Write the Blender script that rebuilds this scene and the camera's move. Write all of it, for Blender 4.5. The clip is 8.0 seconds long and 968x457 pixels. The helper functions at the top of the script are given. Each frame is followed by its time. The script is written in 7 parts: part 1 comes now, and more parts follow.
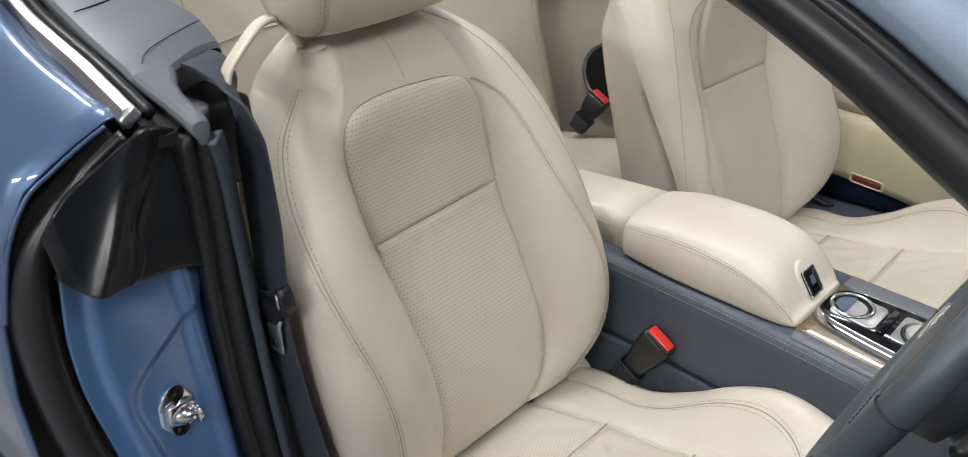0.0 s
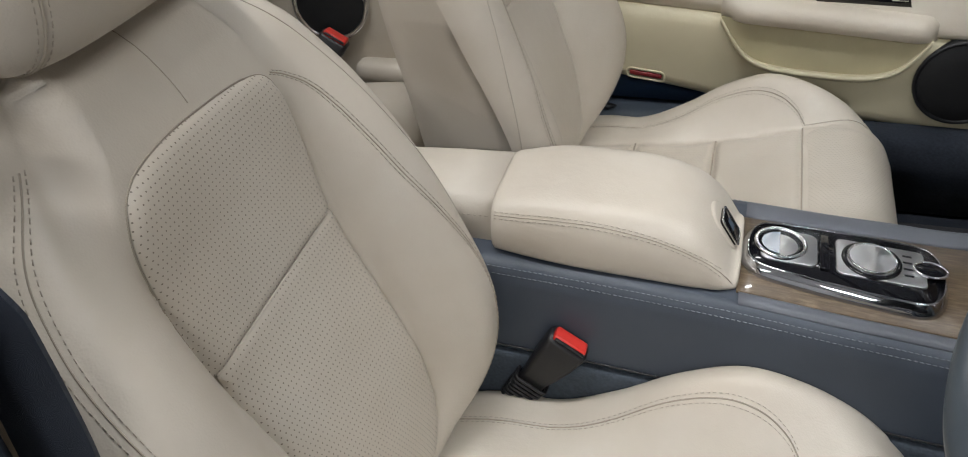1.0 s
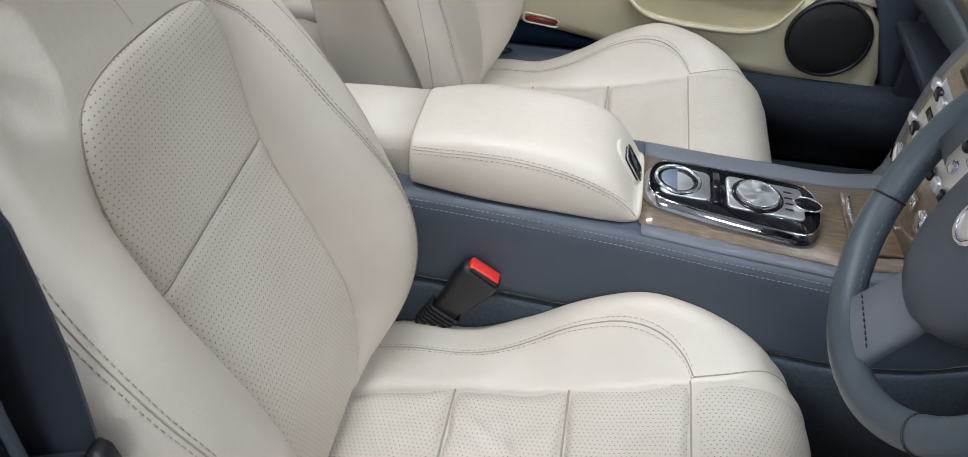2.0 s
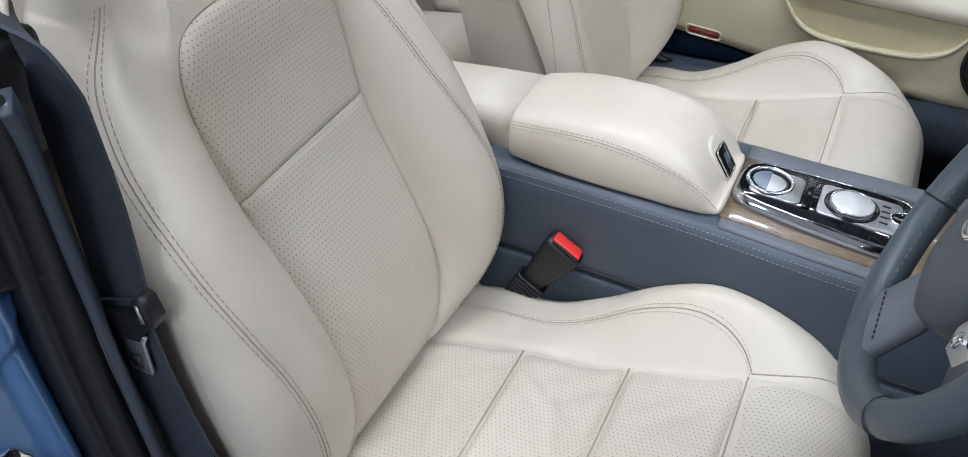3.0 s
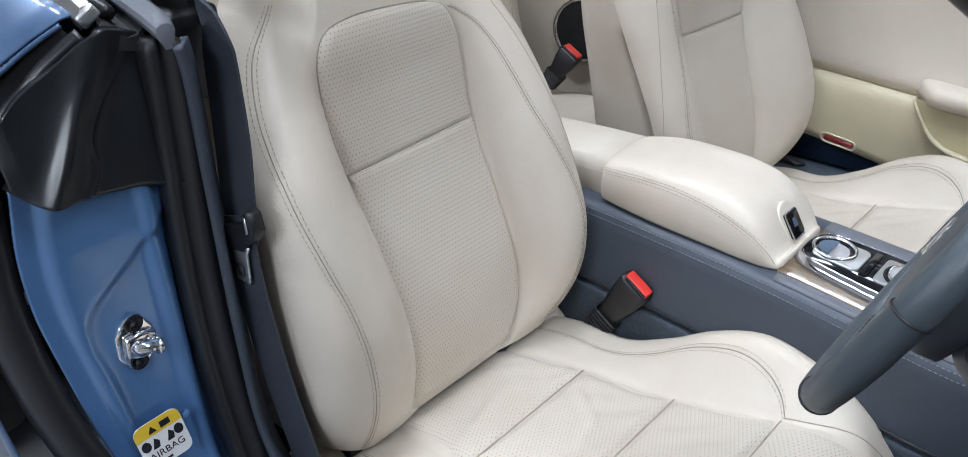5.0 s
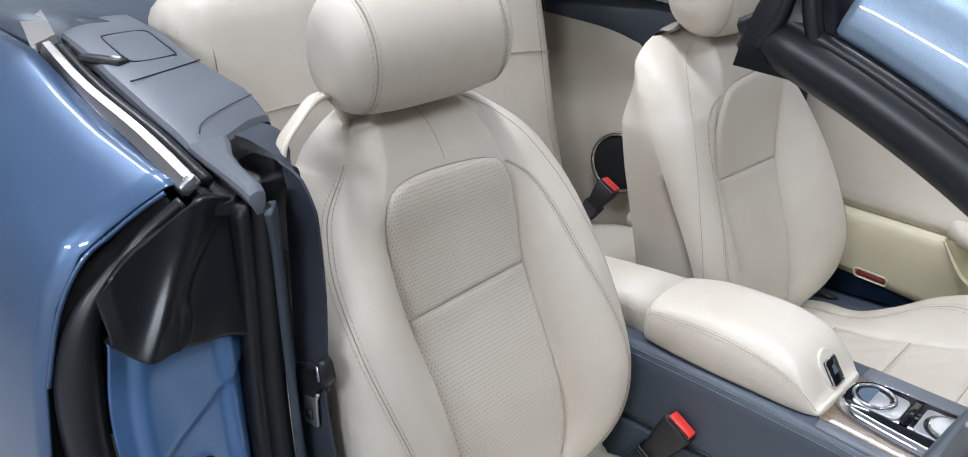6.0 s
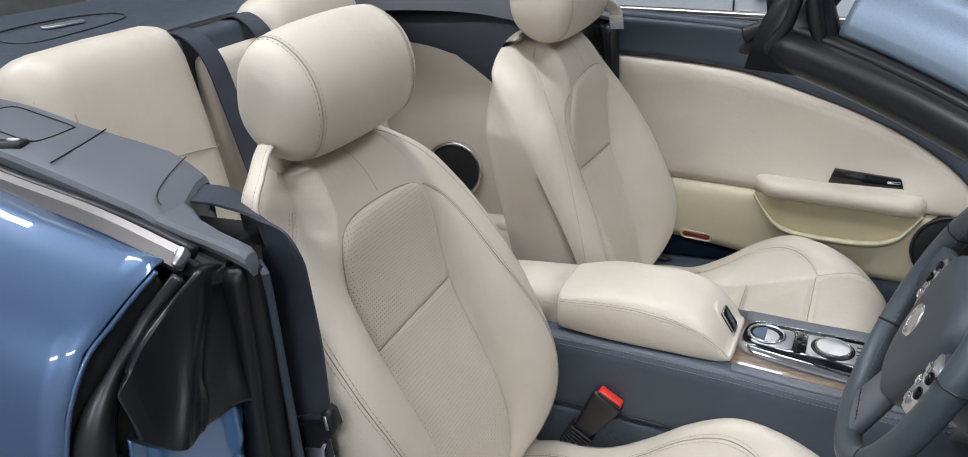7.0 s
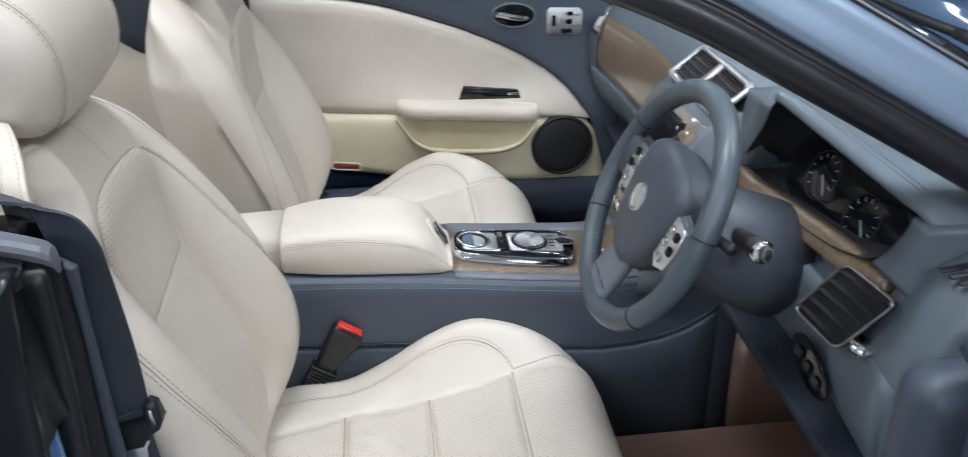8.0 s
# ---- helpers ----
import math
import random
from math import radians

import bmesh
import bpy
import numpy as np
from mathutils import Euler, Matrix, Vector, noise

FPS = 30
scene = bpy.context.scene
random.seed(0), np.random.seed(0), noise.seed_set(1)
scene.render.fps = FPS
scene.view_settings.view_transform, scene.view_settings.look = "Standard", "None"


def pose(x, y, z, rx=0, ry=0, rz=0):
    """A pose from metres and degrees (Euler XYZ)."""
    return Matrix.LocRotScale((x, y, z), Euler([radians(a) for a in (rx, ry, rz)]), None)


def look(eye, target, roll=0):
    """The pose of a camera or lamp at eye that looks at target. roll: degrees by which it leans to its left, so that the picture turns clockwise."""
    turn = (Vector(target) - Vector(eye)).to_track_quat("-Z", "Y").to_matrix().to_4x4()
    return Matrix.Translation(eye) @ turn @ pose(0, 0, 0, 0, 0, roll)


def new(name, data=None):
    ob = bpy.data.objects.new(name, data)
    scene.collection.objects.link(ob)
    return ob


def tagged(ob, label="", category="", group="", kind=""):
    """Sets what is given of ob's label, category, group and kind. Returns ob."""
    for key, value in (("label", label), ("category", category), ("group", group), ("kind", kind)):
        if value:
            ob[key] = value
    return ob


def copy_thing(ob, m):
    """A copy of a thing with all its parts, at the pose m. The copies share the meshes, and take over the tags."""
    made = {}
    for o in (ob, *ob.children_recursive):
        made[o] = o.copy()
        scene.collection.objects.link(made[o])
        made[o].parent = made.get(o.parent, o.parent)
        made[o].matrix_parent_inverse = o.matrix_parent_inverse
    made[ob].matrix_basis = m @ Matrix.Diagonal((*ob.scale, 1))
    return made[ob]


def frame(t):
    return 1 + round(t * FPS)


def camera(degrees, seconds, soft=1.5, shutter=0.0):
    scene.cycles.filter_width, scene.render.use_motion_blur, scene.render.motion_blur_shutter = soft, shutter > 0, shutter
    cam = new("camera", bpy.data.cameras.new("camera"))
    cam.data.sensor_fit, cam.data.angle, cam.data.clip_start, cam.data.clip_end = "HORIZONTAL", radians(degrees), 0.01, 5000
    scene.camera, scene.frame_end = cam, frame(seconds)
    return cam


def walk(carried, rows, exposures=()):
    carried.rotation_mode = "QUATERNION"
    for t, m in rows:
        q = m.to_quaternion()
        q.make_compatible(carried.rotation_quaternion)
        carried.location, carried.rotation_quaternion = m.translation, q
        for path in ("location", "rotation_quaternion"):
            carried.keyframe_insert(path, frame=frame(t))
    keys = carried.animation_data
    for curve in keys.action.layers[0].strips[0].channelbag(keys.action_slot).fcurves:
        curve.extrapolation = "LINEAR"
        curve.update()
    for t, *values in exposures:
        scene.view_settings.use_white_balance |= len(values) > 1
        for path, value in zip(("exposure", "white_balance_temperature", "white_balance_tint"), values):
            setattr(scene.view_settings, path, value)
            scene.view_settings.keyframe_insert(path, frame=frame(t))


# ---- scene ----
# A parked blue convertible with cream leather seats in a bright hall. x forward, y to the car's left, z up.
cam = camera(57.5, 8.0, soft=0.6, shutter=0.15)
PATH = [
    (0, (0.811, -1.079, 1.302), (-0.446, 0.164, 0.366), -3.8),
    (0.5, (0.532, -0.968, 1.289), (-0.355, 0.467, 0.215), -7.1),
    (1, (0.384, -0.886, 1.257), (-0.153, 0.637, 0.076), -5.1),
    (1.5, (0.337, -0.905, 1.253), (0.112, 0.623, -0.018), -1.0),
    (2, (0.335, -0.944, 1.269), (0.105, 0.578, -0.009), 1.9),
    (2.2, (0.37, -0.964, 1.262), (-0.031, 0.525, -0.011), 0.4),
    (3.3, (0.578, -1.03, 1.26), (-0.202, 0.379, 0.073), -2.5),
    (3.5, (0.603, -1.085, 1.25), (-0.246, 0.331, 0.121), -2.5),
    (4, (0.693, -1.112, 1.224), (-0.361, 0.188, 0.129), -2.2),
    (4.2, (0.717, -1.109, 1.214), (-0.378, 0.165, 0.127), -1.8),
    (5.3, (0.789, -1.093, 1.23), (-0.414, 0.227, 0.331), -1.4),
    (5.5, (0.79, -1.101, 1.245), (-0.437, 0.228, 0.391), -1.4),
    (6, (0.768, -1.145, 1.305), (-0.501, 0.199, 0.541), -1.0),
    (6.5, (0.695, -1.249, 1.349), (-0.394, 0.262, 0.619), -1.2),
    (7, (0.577, -1.323, 1.346), (-0.219, 0.343, 0.578), -4.4),
    (7.5, (0.445, -1.334, 1.356), (-0.042, 0.391, 0.47), -6.0),
    (7.7, (0.396, -1.353, 1.364), (0.148, 0.406, 0.446), -4.1),
    (8, (0.304, -1.395, 1.365), (0.502, 0.362, 0.429), -0.9),
]
walk(cam, [(t, look(eye, target, roll)) for t, eye, target, roll in PATH], exposures=[(0,0.0,6550,10),(0.7,-0.35,6750,10),(1.0,-0.37,6500,10),(1.4,-0.25,6100,10),(2.0,-0.03,6000,10),(3.5,0.02,5820,10),(6.0,0.17,5880,10),(6.4,0.07,5960,10),(7.0,-0.08,6180,10),(7.5,-0.16,6180,10),(8,0.12,5900,10)])

# ---- light: strip lamps under a white ceiling ----
hall = bpy.data.worlds.new("hall_air")
scene.world = hall
hall.use_nodes = True
hall.node_tree.nodes["Background"].inputs[0].default_value = (0.80, 0.86, 1.0, 1)
hall.node_tree.nodes["Background"].inputs[1].default_value = 0.16
# All lamps are out of view; the outer rows are added for side light.
LAMP_ROWS = [(-2.6, -0.3, 42.0), (-0.1, -0.3, 42.0), (2.4, -0.3, 36.0), (-1.6, -4.4, 100.0), (1.4, -4.4, 110.0), (-2.2, 3.8, 5.0), (0.6, 3.8, 5.0)]
for lx, ly, power in LAMP_ROWS:
    lamp = bpy.data.lights.new("strip_light", "AREA")
    lamp.shape, lamp.size, lamp.size_y, lamp.energy = "RECTANGLE", 1.45, 0.16, power
    lamp.color = (0.965, 0.985, 1.0)
    holder = new("strip_light", lamp)
    holder.matrix_world = pose(lx, ly, 3.34)


# ---- materials ----
def shader(name, color, rough=0.5, metal=0.0, coat=0.0, spec=0.5):
    m = bpy.data.materials.new(name)
    m.use_nodes = True
    b = m.node_tree.nodes["Principled BSDF"]
    b.inputs["Base Color"].default_value = (*color, 1)
    b.inputs["Roughness"].default_value = rough
    b.inputs["Metallic"].default_value = metal
    b.inputs["Coat Weight"].default_value = coat
    b.inputs["Coat Roughness"].default_value = 0.03
    b.inputs["Specular IOR Level"].default_value = spec
    return m, m.node_tree.nodes, m.node_tree.links, b


def coords(nodes, links, kind="Object", scale=1.0, stretch=(1, 1, 1)):
    tc, mp = nodes.new("ShaderNodeTexCoord"), nodes.new("ShaderNodeMapping")
    mp.inputs["Scale"].default_value = [scale * s for s in stretch]
    links.new(tc.outputs[kind], mp.inputs["Vector"])
    return mp.outputs["Vector"]


def noise_tex(nodes, links, vec, scale, detail=4.0, rough=0.55):
    n = nodes.new("ShaderNodeTexNoise")
    n.inputs["Scale"].default_value, n.inputs["Detail"].default_value, n.inputs["Roughness"].default_value = scale, detail, rough
    links.new(vec, n.inputs["Vector"])
    return n.outputs["Fac"]


def ramp(nodes, links, fac, stops):
    r = nodes.new("ShaderNodeValToRGB")
    while len(r.color_ramp.elements) < len(stops):
        r.color_ramp.elements.new(0.5)
    for e, (p, c) in zip(r.color_ramp.elements, stops):
        e.position, e.color = p, (*c, 1)
    links.new(fac, r.inputs["Fac"])
    return r.outputs["Color"]


def remap(nodes, links, fac, lo, hi, a=0.0, b=1.0):
    n = nodes.new("ShaderNodeMapRange")
    for k, v in zip(("From Min", "From Max", "To Min", "To Max"), (a, b, lo, hi)):
        n.inputs[k].default_value = v
    links.new(fac, n.inputs["Value"])
    return n.outputs["Result"]


def math_node(nodes, links, op, a, b):
    n = nodes.new("ShaderNodeMath")
    n.operation = op
    for i, v in enumerate((a, b)):
        if isinstance(v, (int, float)):
            n.inputs[i].default_value = v
        else:
            links.new(v, n.inputs[i])
    return n.outputs[0]


def bump(nodes, links, bsdf, height, strength, dist=0.001, base=None):
    b = nodes.new("ShaderNodeBump")
    b.inputs["Strength"].default_value, b.inputs["Distance"].default_value = strength, dist
    links.new(height, b.inputs["Height"])
    if base is not None:
        links.new(base, b.inputs["Normal"])
    links.new(b.outputs["Normal"], bsdf.inputs["Normal"])
    return b.outputs["Normal"]


def leather(name, color, worn, rough=0.40, grain=520.0, wrinkle=0.34):
    """Grained leather: pebble grain, soft wrinkles, and slight soiling."""
    m, n, l, b = shader(name, color, rough)
    v = coords(n, l)
    big = noise_tex(n, l, v, 5.0, 5.0)
    l.new(ramp(n, l, big, [(0.36, color), (0.7, worn)]), b.inputs["Base Color"])
    vo = n.new("ShaderNodeTexVoronoi")
    vo.inputs["Scale"].default_value = grain
    l.new(v, vo.inputs["Vector"])
    nb = bump(n, l, b, vo.outputs["Distance"], 0.18, 0.0006)
    wr = noise_tex(n, l, coords(n, l, "Object", 1.0, (1, 1, 1)), 28.0, 4.0)
    bump(n, l, b, wr, wrinkle, 0.004, nb)
    l.new(remap(n, l, noise_tex(n, l, v, 40.0), rough - 0.06, rough + 0.10), b.inputs["Roughness"])
    return m


def perforated(name, color, worn, hole, pitch=0.0072):
    """The same leather with rows of small punched holes, laid out in metres."""
    m, n, l, b = shader(name, color, 0.38)
    v = coords(n, l)
    big = noise_tex(n, l, v, 5.0, 5.0)
    skin = ramp(n, l, big, [(0.36, color), (0.7, worn)])
    uv = coords(n, l, "UV", 1.0 / pitch)
    sep = n.new("ShaderNodeSeparateXYZ")
    l.new(uv, sep.inputs[0])
    row = math_node(n, l, "FLOOR", sep.outputs["Y"], 0.0)
    shift = math_node(n, l, "MULTIPLY", math_node(n, l, "MODULO", row, 2.0), 0.5)
    fx = math_node(n, l, "SUBTRACT", math_node(n, l, "FRACT", math_node(n, l, "ADD", sep.outputs["X"], shift), 0.0), 0.5)
    fy = math_node(n, l, "SUBTRACT", math_node(n, l, "FRACT", sep.outputs["Y"], 0.0), 0.5)
    r2 = math_node(n, l, "ADD", math_node(n, l, "MULTIPLY", fx, fx), math_node(n, l, "MULTIPLY", fy, fy))
    dot = remap(n, l, r2, 1.0, 0.0, 0.009, 0.024)
    mix = n.new("ShaderNodeMix")
    mix.data_type = "RGBA"
    mix.inputs["B"].default_value = (*hole, 1)
    l.new(skin, mix.inputs["A"])
    l.new(dot, mix.inputs["Factor"])
    l.new(mix.outputs["Result"], b.inputs["Base Color"])
    nb = bump(n, l, b, math_node(n, l, "SUBTRACT", 1.0, dot), 0.08, 0.0005)
    bump(n, l, b, noise_tex(n, l, v, 22.0), 0.34, 0.005, nb)
    return m


def car_paint(name, color, deep):
    m, n, l, b = shader(name, color, 0.40, 0.40, 1.0)
    v = coords(n, l)
    fl = n.new("ShaderNodeTexVoronoi")
    fl.inputs["Scale"].default_value = 900.0
    l.new(v, fl.inputs["Vector"])
    mix = n.new("ShaderNodeMix")
    mix.data_type = "RGBA"
    mix.inputs["A"].default_value, mix.inputs["B"].default_value = (*color, 1), (*deep, 1)
    l.new(fl.outputs["Distance"], mix.inputs["Factor"])
    l.new(mix.outputs["Result"], b.inputs["Base Color"])
    bump(n, l, b, noise_tex(n, l, v, 9.0, 2.0), 0.02, 0.004)
    return m


def plastic(name, color, rough=0.5, grain=900.0, strength=0.12):
    m, n, l, b = shader(name, color, rough)
    v = coords(n, l)
    l.new(ramp(n, l, noise_tex(n, l, v, 7.0), [(0.3, [c * 0.88 for c in color]), (0.75, [min(1, c * 1.12) for c in color])]), b.inputs["Base Color"])
    nb = bump(n, l, b, noise_tex(n, l, v, grain, 2.0), strength, 0.0005)
    l.new(remap(n, l, noise_tex(n, l, v, 14.0), rough - 0.07, rough + 0.09), b.inputs["Roughness"])
    return m


def chrome(name, color=(0.86, 0.86, 0.88), rough=0.08):
    m, n, l, b = shader(name, color, rough, 1.0)
    l.new(remap(n, l, noise_tex(n, l, coords(n, l), 60.0), rough * 0.88, rough * 1.15), b.inputs["Roughness"])
    return m


def veneer(name):
    """Figured walnut under clear lacquer."""
    m, n, l, b = shader(name, (0.2, 0.11, 0.05), 0.3, 0.0, 0.8)
    v = coords(n, l, "Object", 1.0, (22, 150, 90))
    g = noise_tex(n, l, v, 1.6, 9.0, 0.68)
    l.new(ramp(n, l, g, [(0.28, (0.058, 0.040, 0.024)), (0.5, (0.135, 0.094, 0.056)), (0.72, (0.225, 0.162, 0.098))]), b.inputs["Base Color"])
    bump(n, l, b, g, 0.05, 0.0005)
    return m


def woven(name, color, scale=700.0, rough=0.75):
    m, n, l, b = shader(name, color, rough)
    w = n.new("ShaderNodeTexWave")
    w.inputs["Scale"].default_value = scale
    l.new(coords(n, l), w.inputs["Vector"])
    l.new(ramp(n, l, noise_tex(n, l, coords(n, l), 12.0), [(0.3, [c * 0.8 for c in color]), (0.7, [c * 1.2 for c in color])]), b.inputs["Base Color"])
    bump(n, l, b, w.outputs["Fac"], 0.3, 0.0006)
    return m


def carpet(name, color):
    m, n, l, b = shader(name, color, 0.95, spec=0.15)
    v = coords(n, l)
    l.new(ramp(n, l, noise_tex(n, l, v, 240.0, 6.0), [(0.3, [c * 0.8 for c in color]), (0.72, [c * 1.2 for c in color])]), b.inputs["Base Color"])
    bump(n, l, b, noise_tex(n, l, v, 420.0, 3.0), 0.5, 0.0015)
    return m


CREAM, CREAM_WORN = (0.63, 0.572, 0.49), (0.565, 0.497, 0.41)
M_CREAM = leather("cream_leather", CREAM, CREAM_WORN)
M_PERF = perforated("cream_perforated_leather", CREAM, CREAM_WORN, (0.20, 0.165, 0.125), 0.0055)
M_PERF_FINE = perforated("cream_fine_perforated_leather", CREAM, CREAM_WORN, (0.40, 0.35, 0.28), 0.0055)
M_CARD = leather("cream_card_leather", (0.535, 0.480, 0.400), (0.485, 0.425, 0.345), 0.45)
M_VINYL = leather("cream_vinyl", (0.555, 0.500, 0.350), (0.51, 0.455, 0.315), 0.5, 800.0, 0.05)
M_STITCH = plastic("stitch_thread", (0.41, 0.355, 0.285), 0.7)
M_THREAD = plastic("pale_thread", (0.22, 0.24, 0.27), 0.7)
M_SEAM = plastic("seam_fold", (0.40, 0.345, 0.275), 0.8)
M_SLATE = leather("slate_leather", (0.056, 0.068, 0.090), (0.044, 0.055, 0.074), 0.45, 700.0, 0.08)
M_SLATE_TRIM = plastic("slate_trim", (0.122, 0.130, 0.150), 0.46)
M_HUB = plastic("hub_slate", (0.055, 0.063, 0.078), 0.45)
M_DASH = leather("dash_leather", (0.105, 0.128, 0.146), (0.088, 0.108, 0.126), 0.46, 700.0, 0.06)
M_WHEEL = leather("wheel_leather", (0.070, 0.086, 0.100), (0.056, 0.070, 0.083), 0.38, 900.0, 0.05)
M_SILL = plastic("sill_slate", (0.046, 0.058, 0.076), 0.5)
M_BLACK = plastic("black_plastic", (0.012, 0.012, 0.014), 0.42)
M_RUBBER = plastic("black_rubber", (0.011, 0.011, 0.013), 0.36, 300.0, 0.1)
M_SHROUD = plastic("black_moulded_plastic", (0.009, 0.010, 0.012), 0.30, 300.0, 0.05)
M_GLOSS = plastic("gloss_black", (0.006, 0.006, 0.008), 0.08, 900.0, 0.0)
M_MESH = plastic("speaker_cloth", (0.008, 0.008, 0.009), 0.8, 1500.0, 0.6)
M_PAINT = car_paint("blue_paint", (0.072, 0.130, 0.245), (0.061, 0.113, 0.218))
# Body blue made paler: the ceiling's reflection on the pillars is in the colour.
M_PILLAR = car_paint("blue_paint_with_sheen", (0.29, 0.365, 0.465), (0.23, 0.30, 0.40))
# Jamb blue is lightened, so its reflections are partly in the base colour.
M_PAINT_FLAT = car_paint("lightened_jamb_paint", (0.112, 0.238, 0.49), (0.094, 0.205, 0.43))
M_CHROME = chrome("chrome")
M_SATIN = chrome("satin_metal", (0.80, 0.80, 0.81), 0.36)
M_STRIP = chrome("warm_bright_trim", (0.57, 0.535, 0.515), 0.34)
M_KNOB = chrome("turned_metal", (0.92, 0.92, 0.93), 0.33)
tang = M_KNOB.node_tree.nodes.new("ShaderNodeTangent")
tang.direction_type, tang.axis = "RADIAL", "Z"
kb = M_KNOB.node_tree.nodes["Principled BSDF"]
kb.inputs["Anisotropic"].default_value = 0.85
M_KNOB.node_tree.links.new(tang.outputs[0], kb.inputs["Tangent"])
M_SURROUND = chrome("dark_chrome", (0.50, 0.50, 0.52), 0.07)
M_WOOD = veneer("walnut_veneer")
M_BELT = woven("belt_webbing", (0.040, 0.047, 0.064), 700.0, 0.50)
M_RED = plastic("red_button", (0.62, 0.035, 0.025), 0.35)
M_REDLENS = plastic("red_lens", (0.19, 0.012, 0.016), 0.25)
M_CARPET = carpet("dark_blue_carpet", (0.034, 0.040, 0.053))
M_SIDE = carpet("slate_carpet", (0.056, 0.068, 0.084))
M_MAT = plastic("brown_floor_mat", (0.13, 0.078, 0.060), 0.38, 200.0, 0.3)
M_FLOOR_MAT = carpet("dark_grey_floor_mat", (0.060, 0.060, 0.066))
M_WHITE = plastic("white_print", (0.82, 0.82, 0.82), 0.5)
M_YELLOW = plastic("yellow_print", (0.80, 0.55, 0.03), 0.5)
M_SILVER = car_paint("silver_paint", (0.62, 0.64, 0.67), (0.5, 0.52, 0.55))
M_DARKCAR = car_paint("dark_paint", (0.03, 0.035, 0.05), (0.015, 0.018, 0.03))
M_TYRE = plastic("tyre_rubber", (0.02, 0.02, 0.02), 0.8)
M_GREY = plastic("ground_grey", (0.28, 0.28, 0.285), 0.35, 40.0, 0.1)
M_WALL = plastic("white_wall", (0.44, 0.44, 0.44), 0.8, 60.0, 0.1)
M_CEIL = plastic("white_ceiling", (0.82, 0.82, 0.82), 0.8, 60.0, 0.1)
M_DARKWALL = plastic("dark_wall", (0.03, 0.03, 0.034), 0.7, 60.0, 0.1)
M_BLUE_GREY = shader("blue_grey_gloss", (0.085, 0.115, 0.155), 0.12)[0]
M_DIAL = shader("dial_print", (0.38, 0.40, 0.43), 0.5)[0]


def glass(name):
    m, n, l, b = shader(name, (0.9, 0.95, 0.95), 0.02)
    b.inputs["Transmission Weight"].default_value, b.inputs["IOR"].default_value = 1.0, 1.1
    return m


def glow(name, color, strength):
    m, n, l, b = shader(name, color, 0.5)
    b.inputs["Emission Color"].default_value, b.inputs["Emission Strength"].default_value = (*color, 1), strength
    return m


M_GLASS = glass("clear_glass")
M_TUBE = glow("lamp_tube", (1.0, 0.985, 0.96), 24.0)


# ---- mesh helpers ----
def thing(name, label, category, at=(0, 0, 0), group="", kind=""):
    ob = new(name)
    ob.location = at
    ob.empty_display_size = 0.1
    return tagged(ob, label, category, group, kind)


FLAT = {"clasp"}
CRISP = {"waist_strip", "capping", "outlet_flange", "filler", "hood_well_finisher", "webbing"}


def part(name, bm, material, parent, label="", smooth=True, kind=""):
    """One mesh object under a thing or part; the mesh is given in world metres."""
    bmesh.ops.recalc_face_normals(bm, faces=bm.faces)
    me = bpy.data.meshes.new(name)
    bm.to_mesh(me)
    bm.free()
    me.materials.append(material)
    for p in me.polygons:
        p.use_smooth = smooth and name not in FLAT
    if name in CRISP:
        me.set_sharp_from_angle(angle=radians(24))
    ob = new(name, me)
    if parent is not None:
        ob.parent = parent
        base, top = Vector((0, 0, 0)), parent
        while top is not None:
            base += top.location
            top = top.parent
        ob.location = (0, 0, 0)
        me.transform(Matrix.Translation(-base))
    if label:
        ob["label"] = label
    if kind:
        ob["kind"] = kind
    return ob


def hermite(table):
    """A smooth function through the rows (t, value)."""
    xs, ys = np.array([r[0] for r in table], float), np.array([r[1] for r in table], float)
    slope = np.gradient(ys, xs)

    def f(t):
        t = min(max(t, xs[0]), xs[-1])
        i = min(int(np.searchsorted(xs, t, side="right")) - 1, len(xs) - 2)
        h = xs[i + 1] - xs[i]
        s = (t - xs[i]) / h
        return float((2 * s**3 - 3 * s**2 + 1) * ys[i] + (s**3 - 2 * s**2 + s) * h * slope[i] + (3 * s**2 - 2 * s**3) * ys[i + 1] + (s**3 - s**2) * h * slope[i + 1])

    return f


def smooth_path(points, steps=6, closed=False):
    """A Catmull-Rom line through the points."""
    p = [Vector(q) for q in points]
    n, out = len(p), []
    for i in range(n if closed else n - 1):
        a, b, c, d = (p[(i + k) % n] if closed else p[min(max(i + k, 0), n - 1)] for k in (-1, 0, 1, 2))
        for k in range(steps):
            s = k / steps
            out.append(0.5 * ((2 * b) + (c - a) * s + (2 * a - 5 * b + 4 * c - d) * s * s + (3 * b - a - 3 * c + d) * s**3))
    return out if closed else out + [p[-1]]


def sheet(rows, closed=False, cap=False, bm=None):
    """A skin over rows of points; closed joins each row's ends, cap closes first and last row."""
    bm = bm or bmesh.new()
    grid = [[bm.verts.new(q) for q in row] for row in rows]
    n = len(grid[0])
    for a, b in zip(grid, grid[1:]):
        for j in range(n if closed else n - 1):
            bm.faces.new((a[j], a[(j + 1) % n], b[(j + 1) % n], b[j]))
    if cap:
        bm.faces.new(grid[0])
        bm.faces.new(grid[-1])
    return bm


